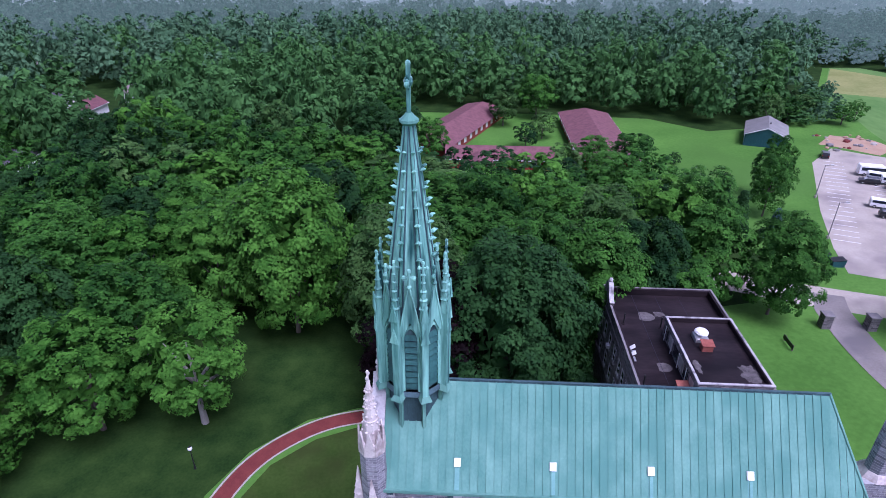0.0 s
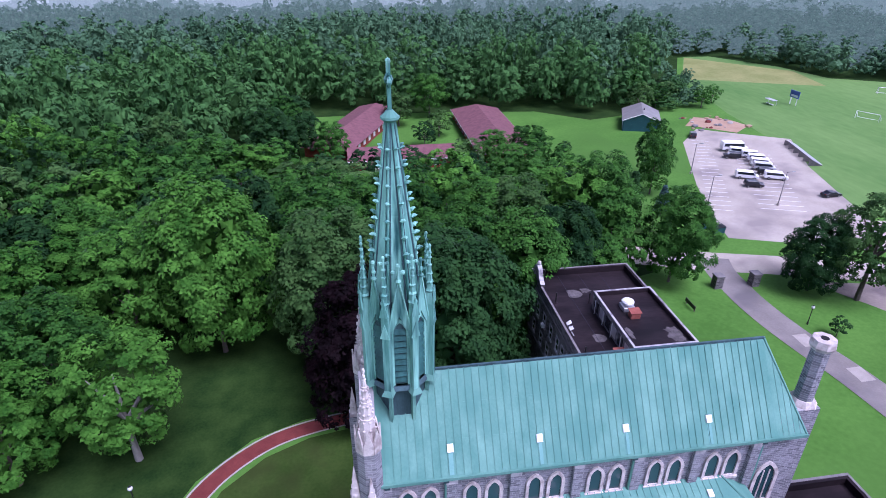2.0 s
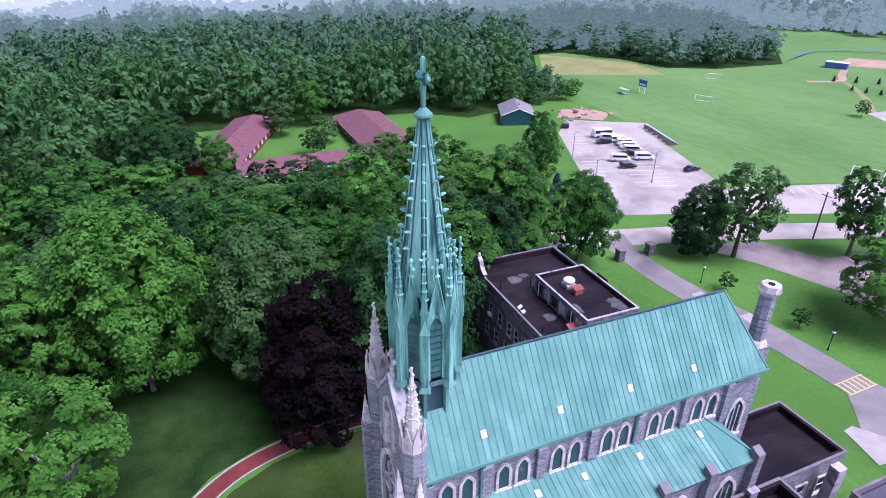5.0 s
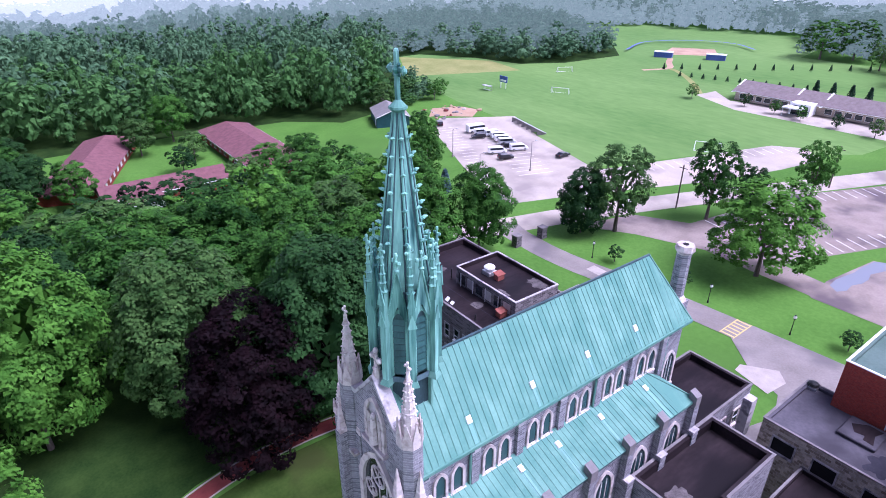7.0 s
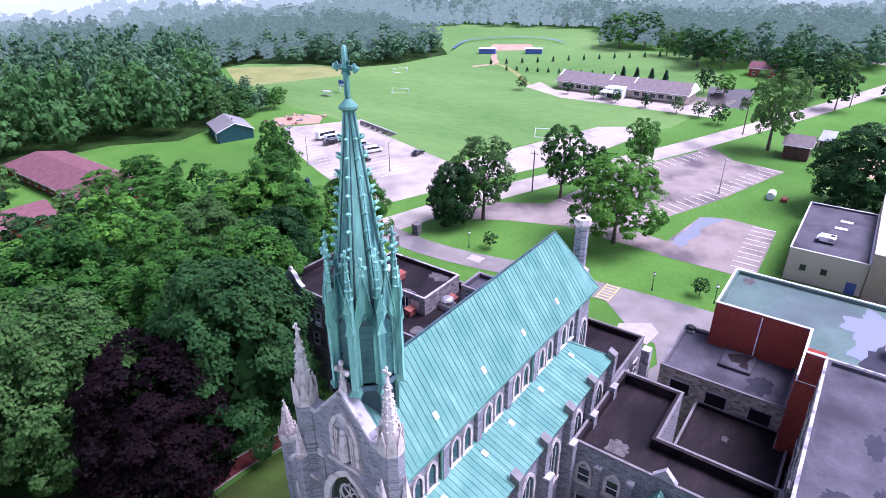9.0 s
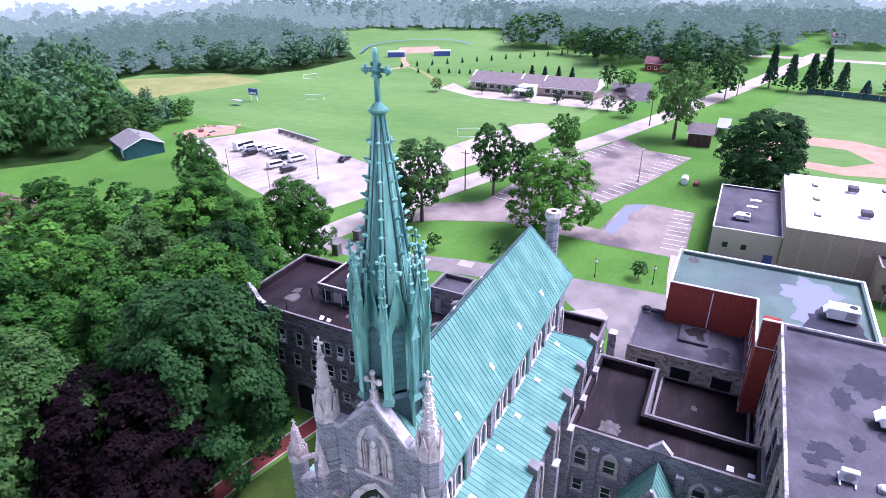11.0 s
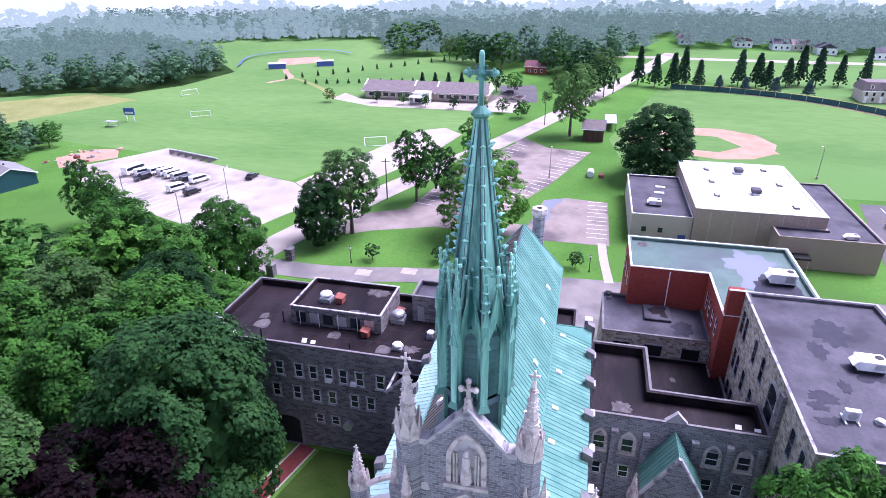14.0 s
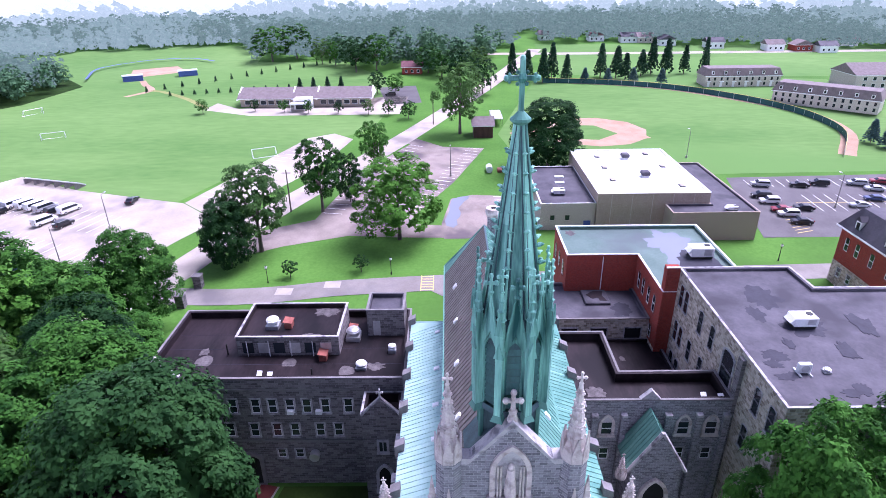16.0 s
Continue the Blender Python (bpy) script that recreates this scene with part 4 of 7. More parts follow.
# ---- spire ----
SX = -5.6
spire = thing("spire", SX, AX, 28.0, "green copper eight-sided spire with crockets and a cross", "spire")
part("drum", cyl(SX, AX, 26.5, 32.1, 2.05, 2.05, 8, turn=radians(22.5)), "darkcopper", spire, "blackened copper drum")
part("core", cyl(SX, AX, 31.9, 38.6, 2.12, 1.98, 8, turn=radians(22.5)), "darkcopper", spire)
part("base_ring", cyl(SX, AX, 31.85, 32.15, 2.5, 2.3, 8, turn=radians(22.5)), "darkcopper", spire)
CB, CT, RB, RT = 37.8, 49.65, 2.0, 0.27
for k in range(8):
    # one long facet of the spire, in two lengths of sheet
    a0, a1, am = radians(45 * k - 22.5), radians(45 * k + 22.5), radians(45 * k)
    for z0, z1, out in ((CB, 44.2, 0.0), (44.15, CT, 0.02)):
        q = []
        for z, a in ((z0, a0), (z0, a1), (z1, a1), (z1, a0)):
            r = RB + (RT - RB) * (z - CB) / (CT - CB) + out
            q.append((SX + r * math.cos(a), AX + r * math.sin(a), z))
        part("facet", solid(q, (-0.06 * math.cos(am), -0.06 * math.sin(am), 0)), "spirecopper", spire)
    # rolled seam down the middle of the facet and a rib on its edge
    c, s = math.cos(am), math.sin(am)
    ap = math.cos(radians(22.5))
    for off in (-0.30, 0.30):
        part("seam", rod((SX + c * RB * ap - s * RB * off, AX + s * RB * ap + c * RB * off, CB), (SX + c * RT * ap - s * RT * off, AX + s * RT * ap + c * RT * off, CT), 0.035, 5), "spirecopper", spire)
    e = radians(45 * k + 22.5)
    c2, s2 = math.cos(e), math.sin(e)
    part("rib", rod((SX + c2 * (RB + 0.03), AX + s2 * (RB + 0.03), CB), (SX + c2 * (RT + 0.03), AX + s2 * (RT + 0.03), CT), 0.10, 6), "spirecopper", spire)
    # dark rods painted in for the shade between rib and facet
    part("gap", rod((SX + c2 * (RB - 0.03) - s2 * 0.2, AX + s2 * (RB - 0.03) + c2 * 0.2, CB), (SX + c2 * (RT - 0.02) - s2 * 0.06, AX + s2 * (RT - 0.02) + c2 * 0.06, CT), 0.06, 4), "darkcopper", spire)
    part("gap", rod((SX + c2 * (RB - 0.03) + s2 * 0.2, AX + s2 * (RB - 0.03) - c2 * 0.2, CB), (SX + c2 * (RT - 0.02) + s2 * 0.06, AX + s2 * (RT - 0.02) - c2 * 0.06, CT), 0.06, 4), "darkcopper", spire)
    # louvred bell opening
    lo = part("louvre_frame", bmesh.new(), "spirecopper", spire)
    bm = bmesh.new()
    for pts, d in ((arch(1.22, 5.3), 0.0), (arch(1.22, 5.3), 0.16), (arch(0.92, 5.0), 0.16), (arch(0.92, 5.0), -0.02)):
        for x, q in pts:
            rr = 2.0 + d
            bm.verts.new((SX + c * rr - s * x, AX + s * rr + c * x, 32.25 + q))
    bm.verts.ensure_lookup_table()
    n = len(arch(1, 3))
    for row in range(3):
        for i in range(n):
            j = (i + 1) % n
            bm.faces.new([bm.verts[row * n + i], bm.verts[row * n + j], bm.verts[row * n + n + j], bm.verts[row * n + n + i]])
    bmesh.ops.recalc_face_normals(bm, faces=bm.faces[:])
    bm.transform(Matrix.Translation(-origin(spire)))
    bm.to_mesh(lo.data)
    bm.free()
    part("opening", solid([(SX + c * 1.985 - s * x, AX + s * 1.985 + c * x, 32.3 + q) for x, q in arch(0.92, 4.9)], (c * 0.015, s * 0.015, 0)), "darkcopper", lo)
    for j in range(9):
        z = 32.5 + 0.48 * j
        q = [(SX + c * rr - s * x, AX + s * rr + c * x, zz) for x, rr, zz in ((-0.45, 2.13, z), (0.45, 2.13, z), (0.45, 1.99, z + 0.34), (-0.45, 1.99, z + 0.34))]
        part("louvre", solid(q, (c * 0.03, s * 0.03, 0)), "louvre", lo)
    for x in (-0.66, 0.66):
        part("colonnette", cyl(SX + c * 2.18 - s * x, AX + s * 2.18 + c * x, 32.2, 36.2, 0.065, n=6), "spirecopper", spire)
    # gable over the opening
    gb = [(SX + c * 2.14 - s * x, AX + s * 2.14 + c * x, z) for x, z in ((-0.80, 36.7), (-0.52, 36.7), (0, 37.75), (0.52, 36.7), (0.80, 36.7), (0, 40.4))]
    gable = part("gable", solid(gb, (c * 0.12, s * 0.12, 0)), "spirecopper", spire)
    bm = rod((SX + c * 2.3 + s * 0.84, AX + s * 2.3 - c * 0.84, 36.6), (SX + c * 2.3, AX + s * 2.3, 40.5), 0.07, 5)
    rod((SX + c * 2.3 - s * 0.84, AX + s * 2.3 + c * 0.84, 36.6), (SX + c * 2.3, AX + s * 2.3, 40.5), 0.07, 5, bm)
    part("gable_edge", bm, "spirecopper", gable)
    part("gable_finial", finial(bmesh.new(), SX + c * 2.25, AX + s * 2.25, 40.2, 1.3, "y" if abs(c) > 0.7 else "x"), "spirecopper", gable)
    # corner buttress with its hood, gablets and pinnacle
    R = 2.48
    bx, by = SX + c2 * R, AX + s2 * R
    own = box(-0.30, 0.30, -0.24, 0.24, 32.0, 38.0)
    own.transform(Matrix.Translation((bx, by, 0)) @ Matrix.Rotation(e, 4, "Z"))
    but = part("buttress", own, "spirecopper", spire)
    own = bmesh.new()
    bmesh.ops.create_cone(own, cap_ends=True, segments=4, radius1=0.62, radius2=0.36, depth=0.4)
    own.transform(Matrix.Translation((bx + c2 * 0.05, by + s2 * 0.05, 31.95)) @ Matrix.Rotation(e + radians(45), 4, "Z"))
    part("hood", own, "copper", but, "pale green copper hood")
    own = box(-0.14, 0.14, -0.13, 0.13, 27.4, 31.9)
    own.transform(Matrix.Translation((SX + c2 * 2.2, AX + s2 * 2.2, 0)) @ Matrix.Rotation(e, 4, "Z"))
    part("strut", own, "copper", but)
    for zt, wd, hh in ((36.4, 0.36, 1.1), (38.0, 0.33, 1.3)):
        own = solid([(0.27, -wd, zt), (0.27, wd, zt), (0.27, 0, zt + hh)], (0.12, 0, 0))
        own.transform(Matrix.Translation((bx, by, 0)) @ Matrix.Rotation(e, 4, "Z"))
        part("gablet", own, "spirecopper", but)
    own = cyl(bx, by, 37.9, 41.3, 0.36, 0.07, 4, turn=e + radians(45))
    part("pinnacle", own, "spirecopper", but)
    part("pinnacle_finial", finial(bmesh.new(), bx, by, 41.1, 1.0, "x" if abs(c2) < 0.7 else "y"), "spirecopper", but)
    for j in range(4):
        part("knob", ball(bx, by, 38.9 + 0.6 * j, 0.36 - 0.06 * j, 6, 0.4), "spirecopper", but)

# curled leaves on the ribs
own = bmesh.new()
bmesh.ops.create_icosphere(own, subdivisions=2, radius=1)
for v in own.verts:
    p = v.co.copy()
    a = math.atan2(p.y, p.x)
    lobe = 1 + 0.42 * math.cos(4 * a) * (1 - p.z * p.z) + 0.18 * math.cos(6 * p.z)
    v.co = Vector((0.26 + 0.30 * p.x * lobe, 0.21 * p.y * lobe, 0.02 + 0.17 * p.z + 0.10 * p.x))
CROCKET = bpy.data.meshes.new("crocket")
own.to_mesh(CROCKET)
own.free()
CROCKET.materials.append(M["spirecopper"])
for k in range(8):
    e = radians(45 * k + 22.5)
    for j in range(7):
        z = 41.8 + 1.05 * j
        r = RB + (RT - RB) * (z - CB) / (CT - CB) + 0.05
        o = new("crocket", CROCKET)
        o.parent = spire
        f = 0.88 - 0.045 * j
        o.matrix_basis = Matrix.Translation(Vector((SX + r * math.cos(e), AX + r * math.sin(e), z)) - origin(spire)) @ Matrix.Rotation(e, 4, "Z") @ Matrix.Diagonal((f, f, f, 1))
bm = cyl(SX, AX, 49.45, 49.72, 0.26, 0.62, 12)
cyl(SX, AX, 49.72, 49.86, 0.62, 0.60, 12, bm)
cyl(SX, AX, 49.86, 50.2, 0.56, 0.2, 12, bm)
part("knob", bm, "copper", spire, "pale green flared collar")
bm = box(SX - 0.13, SX + 0.13, AX - 0.15, AX + 0.15, 50.1, 52.75, bevel=0.03)
part("cross_shaft", bm, "spirecopper", spire)
bm = box(SX - 0.10, SX + 0.10, AX - 0.85, AX + 0.85, 51.72, 51.98, bevel=0.03)
for s in (-1, 1):
    ball(SX, AX + s * 0.88, 51.85, 0.17, 8, 1, bm)
    ball(SX, AX + s * 0.72, 52.02, 0.11, 6, 1, bm)
    ball(SX, AX + s * 0.72, 51.68, 0.11, 6, 1, bm)
    ball(SX, AX + s * 0.26, 52.14, 0.12, 6, 1, bm)
    ball(SX, AX + s * 0.26, 51.56, 0.12, 6, 1, bm)
ball(SX, AX, 51.85, 0.30, 8, 1, bm)
part("cross_arm", bm, "spirecopper", spire)
part("cross_tip", ball(SX, AX, 52.8, 0.17, 8, 1.1), "spirecopper", spire)

spire.scale = (0.9, 0.9, 1)

# ---- flat-roofed buildings round the church ----
def inset(outline, d):
    """A counter-clockwise outline moved inwards by d."""
    n, res = len(outline), []
    for i in range(n):
        p, q, r = (Vector((*outline[k % n], 0)) for k in (i - 1, i, i + 1))
        a, b = (q - p).normalized(), (r - q).normalized()
        na, nb = Vector((-a.y, a.x, 0)), Vector((-b.y, b.x, 0))
        v = q + (na + nb) * (d / (1 + na.dot(nb)))
        res.append((v.x, v.y))
    return res


def ring(name, outer, inner, z0, z1, mat, parent):
    bm = bmesh.new()
    rows = [[bm.verts.new((x, y, z)) for x, y in pts] for pts, z in ((outer, z0), (outer, z1), (inner, z1), (inner, z0))]
    n = len(outer)
    for a, b in zip(rows, rows[1:] + rows[:1]):
        for i in range(n):
            bm.faces.new((a[i], a[(i + 1) % n], b[(i + 1) % n], b[i]))
    bmesh.ops.recalc_face_normals(bm, faces=bm.faces[:])
    return part(name, bm, mat, parent)


def flat_building(name, outline, z_roof, z_top, wall, roof, coping, label, z0=None, category="building", thick=0.45, cap=0.14, rim=0.2):
    """Walls with a parapet on every side of a counter-clockwise outline, a roof deck between them, a narrow coping on the outer edge and roofing felt turned up behind it."""
    cx = sum(p[0] for p in outline) / len(outline)
    cy = sum(p[1] for p in outline) / len(outline)
    base = min(g(*p) for p in outline) - 0.15 if z0 is None else z0
    th = thing(name, cx, cy, base, label, category)
    ring("wall", outline, inset(outline, thick), base, z_top, wall, th)
    ring("coping", inset(outline, -0.07), inset(outline, rim), z_top + 0.003, z_top + cap, coping, th)
    ring("parapet_felt", inset(outline, rim + 0.004), inset(outline, thick + 0.05), z_top + 0.003, z_top + cap * 0.6, roof, th)
    ring("upstand", inset(outline, thick + 0.004), inset(outline, thick + 0.05), z_roof + 0.002, z_top, roof, th)
    part("roof_deck", prism(inset(outline, 0.2), z_roof - 0.3, z_roof), roof, th)
    return th


wing = flat_building("north_wing", [(16.4, 40.0), (30.8, 40.0), (30.8, 69.6), (16.4, 69.6)], 15.3, 16.1, "darkstone", "tar", "darkcoping", "dark stone seminary wing with a flat tarred roof")
part("string_course", slab("w", 16.4, 44.6, 69.6, 14.55, 14.75, 0, 0.12), "darkcoping", wing)
part("string_course", slab("w", 16.4, 44.6, 69.6, 7.1, 7.35, 0, 0.14), "darkcoping", wing)
for u in (46.5, 49.1, 51.2, 53.1, 55.1, 57.0, 59.6, 62.4, 65.2, 68.0):
    window(wing, "w", 16.4, u, 11.4, 0.95, 1.9, "rect", sash="white", stone="coping", border=0.16, proud=0.1)
for u in (47.9, 50.0, 52.9, 55.0, 57.6, 60.4, 63.2, 66.5):
    window(wing, "w", 16.4, u, 8.0, 0.95, 1.8, "rect", sash="white", stone="coping", border=0.16, proud=0.1)
for u in (52.8, 54.9):
    window(wing, "w", 16.4, u, 4.7, 0.95, 1.2, "rect", sash="white", stone="coping", border=0.16, proud=0.1)
for u in (19.2, 22.4, 25.6, 28.6):
    for z in (11.4, 8.0, 4.6):
        window(wing, "n", 69.6, u, z, 0.95, 1.8, "rect", sash="white", stone="coping", border=0.16, proud=0.1)
door = part("entrance_arch", surround("w", 16.4, 59.4, 0.5, 3.4, 4.6, "segment", 0.4, 0.3), "darkcoping", wing, "wide dark arched entrance")
part("doorway", solid([put("w", 16.4, 59.4 + x, 0.5 + q, 0.012) for x, q in arch(3.4, 4.6, "segment")], (-0.03, 0, 0)), "dark", door)
part("air_drum", rod((15.6, 51.0, 5.2), (16.5, 51.0, 5.2), 0.6, 14), "steel", wing, "round galvanised ventilation drum")
for u in (49.9, 53.1, 62.4):
    part("window_unit", box(15.95, 16.42, u - 0.35, u + 0.35, 11.4, 11.85), "white", wing, "white window air conditioner")

scroll = [(-2.3, 0), (2.3, 0), (2.2, 0.35), (1.6, 0.55), (1.15, 1.0), (0.8, 1.7), (0.3, 2.1), (-0.3, 2.1), (-0.8, 1.7), (-1.15, 1.0), (-1.6, 0.55), (-2.2, 0.35)]
sg = part("scroll_gable", solid([(16.33, 67.2 + u, 16.1 + v) for u, v in scroll], (0.5, 0, 0)), "darkstone", wing, "small curved stone gable")
part("gable_coping", solid([(16.28, 67.2 + u * 1.06, 16.2 + v * 1.08) for u, v in scroll[2:]] + [(16.28, 67.2 + u * 0.86, 16.08 + v * 0.94) for u, v in scroll[:1:-1]], (0.6, 0, 0)), "coping", sg)
part("gable_knob", ball(16.58, 67.2, 18.7, 0.3, 8, 1.3), "coping", sg)
for k in range(4):
    part("roof_seam", box(17.0 + 3.1 * k, 17.05 + 3.1 * k, 40.6, 69.0, 15.298, 15.312), "patch", wing)

pent = flat_building("roof_house", [(21.9, 48.1), (29.6, 48.1), (29.6, 60.2), (21.9, 60.2)], 17.4, 17.85, "darkstone", "tar", "coping", "low dark house on the flat roof with a window band", z0=15.3, thick=0.3)
for k in range(6):
    part("window_panel", slab("w", 21.9, 49.0 + 1.85 * k, 50.3 + 1.85 * k, 15.7, 17.1, 0.0, 0.06), "steel" if k % 2 == 0 else "pane", pent)
for k in range(4):
    part("white_pipe", cyl(21.75, 51.2 + 2.6 * k, 15.3, 17.4, 0.05, n=6), "white", pent)
stair = flat_building("stair_house", [(25.9, 40.6), (30.2, 40.6), (30.2, 45.2), (25.9, 45.2)], 18.5, 18.95, "darkstone", "greyroof", "darkcoping", "small stone stair house on the flat roof", z0=15.3, thick=0.3)
part("door", slab("w", 25.9, 43.6, 44.5, 15.4, 17.5, 0, 0.06), "steel", stair, "grey metal door")
annex = flat_building("stair_turret", [(12.6, 40.2), (16.4, 40.2), (16.4, 44.5), (12.6, 44.5)], 13.2, 14.2, "darkstone", "tar", "coping", "small stone turret with a gabled front")
part("gable", solid([(12.45, 40.4, 14.2), (12.45, 44.3, 14.2), (12.45, 42.35, 16.4)], (0.6, 0, 0)), "darkstone", annex)
for s in (-1, 1):
    part("gable_coping", rod((12.7, 42.35 + s * 2.1, 14.25), (12.7, 42.35, 16.5), 0.2, 6), "coping", annex)
part("gable_cross", finial(bmesh.new(), 12.7, 42.35, 16.5, 1.1), "coping", annex)
window(annex, "w", 12.6, 42.35, 9.2, 0.8, 1.4, "rect", stone="coping", border=0.25)
window(annex, "w", 12.6, 42.35, 3.6, 1.3, 3.4, "lancet", pane="dark", stone="coping", border=0.35, proud=0.25, bars=0)

link = flat_building("cloister_wing", [(12, 6.0), (16.8, 6.0), (16.8, 16.4), (24.6, 16.4), (24.6, 22.8), (12, 22.8)], 15.4, 16.45, "greystone", "tar", "darkcoping", "grey stone cloister wing with a dark flat roof")
for u in (21.4, 18.6, 10.6, 7.7):
    w = window(link, "w", 12, u, 12.1, 1.15, 2.3, "lancet", pane="coping", stone="limestone", border=0.28, bars=0)
    part("sash_window", slab("w", 12, u - 0.5, u + 0.5, 12.15, 13.6, 0.045, 0.09), "pane", w)
    part("sash_bar", slab("w", 12, u - 0.5, u + 0.5, 12.82, 12.92, 0.09, 0.12), "white", w)
    window(link, "w", 12, u, 8.6, 1.0, 1.5, "rect", stone="coping", border=0.14, proud=0.1, sash="white")
for u in (20.0, 17.0, 12.4, 9.2, 6.4):
    part("pilaster", slab("w", 12, u - 0.3, u + 0.3, 0.4, 14.6, 0, 0.5), "greystone", link)
    part("pilaster_cap", slab("w", 12, u - 0.33, u + 0.33, 14.6, 14.9, 0, 0.54), "coping", link)
court = flat_building("inner_court_roof", [(17, 6.2), (33.2, 6.2), (33.2, 16.2), (17, 16.2)], 9.2, 9.5, "darkstone", "tar", "darkcoping", "low tarred roof inside the court", thick=0.3)
east = flat_building("sacristy_wing", [(24.7, 24.4), (37.2, 24.4), (37.2, 32.4), (24.7, 32.4)], 12.3, 13.0, "greystone", "tar", "darkcoping", "low grey stone wing with a dark flat roof")
for u in (28.5, 31.5, 34.6):
    window(east, "s", 24.4, u, 8.6, 1.3, 2.2, "rect", stone="limestone", border=0.2, sash="white")
part("stone_post", box(33.0, 34.2, 22.4, 23.4, 9, 14.0), "coping", east, "square stone post")

low = flat_building("boiler_house", [(33.3, 7.5), (43.6, 7.5), (43.6, 21.0), (33.3, 21.0)], 12.45, 12.75, "rubble", "greyroof", "darkcoping", "low stone boiler house with a grey flat roof", cap=0.1)
for u in (18.4, 14.3, 9.6):
    window(low, "w", 33.3, u, 9.6, 2.2, 1.7, "rect", pane="dark", stone="coping", border=0.14, bars=0)
cb = thing("roof_curb", 39.4, 13.6, 12.45, "low square roof curb with peeling black felt", "roof hatch")
part("curb", box(37.4, 41.3, 11.8, 15.4, 12.45, 12.85, bevel=0.08), "greyroof", cb)
part("felt", prism([(38.0, 12.2), (39.6, 12.6), (40.8, 12.2), (40.9, 13.6), (39.8, 14.9), (38.6, 14.2), (38.9, 13.3), (38.1, 13.2)], 12.854, 12.88), "tar", cb)

red = flat_building("brick_hall", [(41.6, 7.4), (30.6, 7.4), (30.6, -5), (52.2, -5), (52.2, 17.7), (41.6, 17.7)][::1], 18.1, 18.5, "redbrick", "greenroof", "white", "red brick hall with a wet flat roof and white trim", cap=0.12)
for u in (39.6, 37.6, 35.2, 32.9):
    window(red, "n", 7.4, u, 14.2, 0.95, 2.5, "segment", stone="rust", border=0.10, proud=0.08, sash="white")
    window(red, "n", 7.4, u, 10.2, 0.95, 2.0, "segment", stone="rust", border=0.10, proud=0.08, sash="white")
for u in (44, 47, 50):
    window(red, "n", 17.7, u, 14.2, 0.95, 2.4, "segment", stone="rust", border=0.10, proud=0.08, sash="white")
part("downpipe", cyl(41.5, 12.4, 12.8, 18.2, 0.07, n=6), "white", red)
part("stone_base", slab("n", 7.4, 30.6, 41.6, 0.4, 9.6, 0, 0.1), "rubble", red)

hall = flat_building("stone_hall", [(4.5, 5.6), (4.5, -46), (25.6, -46), (25.6, -8.4), (31, -8.2), (31, 5.6)], 21.5, 21.8, "rubble", "greyroof", "coping", "tall buff stone hall with a wide grey flat roof", cap=0.12)
for u in (28.9, 27.3, 22.8, 19.6, 8.9, 6.2):
    window(hall, "n", 5.6, u, 17.4, 1.05, 2.9, "segment", stone="coping", border=0.10, proud=0.06, sash="darkstone")
window(hall, "n", 5.6, 15.2, 15.6, 2.4, 4.4, "segment", stone="coping", border=0.22, proud=0.12, sash="darkstone")
for u in (28.9, 27.3, 24.4, 21.0, 15.4, 9.6):
    window(hall, "n", 5.6, u, 12.4, 1.05, 2.7, "segment", stone="coping", border=0.10, proud=0.06, sash="darkstone")
for u in (28.9, 27.0, 24.4, 21.0):
    window(hall, "n", 5.6, u, 8.0, 1.05, 2.4, "segment", stone="coping", border=0.10, proud=0.06, sash="darkstone")
part("pier", slab("n", 5.6, 12.0, 12.9, 0.4, 21.3, 0, 0.4), "darkstone", hall)
part("brick_end", box(30.55, 31.6, 5.6, 7.3, 9.0, 22.0), "redbrick", hall, "red brick end wall")
part("brick_end_cap", box(30.5, 30.75, 5.55, 7.4, 22.003, 22.12), "white", hall)
for u in (2.0, -3.0, -8.0, -13.0, -18.0):
    for z in (16.6, 12.0):
        window(hall, "w", 4.5, u, z, 1.1, 2.2, "rect", stone="coping", border=0.2, sash="white")

# standing water, damp patches and silt on the flat roofs
def blot(x, y, z, rx, ry, seed, parent, mat, name="damp_patch"):
    """A thin ragged film on a roof deck."""
    n = 40
    rim = []
    for k in range(n):
        a = 2 * math.pi * k / n
        r = 1 + 0.55 * noise.noise((2.2 * math.cos(a) + seed, 2.2 * math.sin(a), seed)) + 0.30 * noise.noise((6 * math.cos(a), 6 * math.sin(a) + seed, 3))
        rim.append((x + rx * r * math.cos(a), y + ry * r * math.sin(a)))
    part(name, prism(rim, z - 0.05, z + 0.006 + 0.0011 * seed), mat, parent)


blot(46.5, 1.2, 18.1, 4.2, 3.4, 2.0, red, "palepuddle", "puddle")
blot(41.0, 1.0, 18.1, 4.6, 2.2, 5.0, red, "palepuddle", "puddle")
blot(38.0, -1.0, 18.1, 7.0, 3.0, 9.0, red, "patch")
blot(50.3, 15.6, 18.1, 0.9, 0.8, 4.0, red, "silt", "silt_patch")
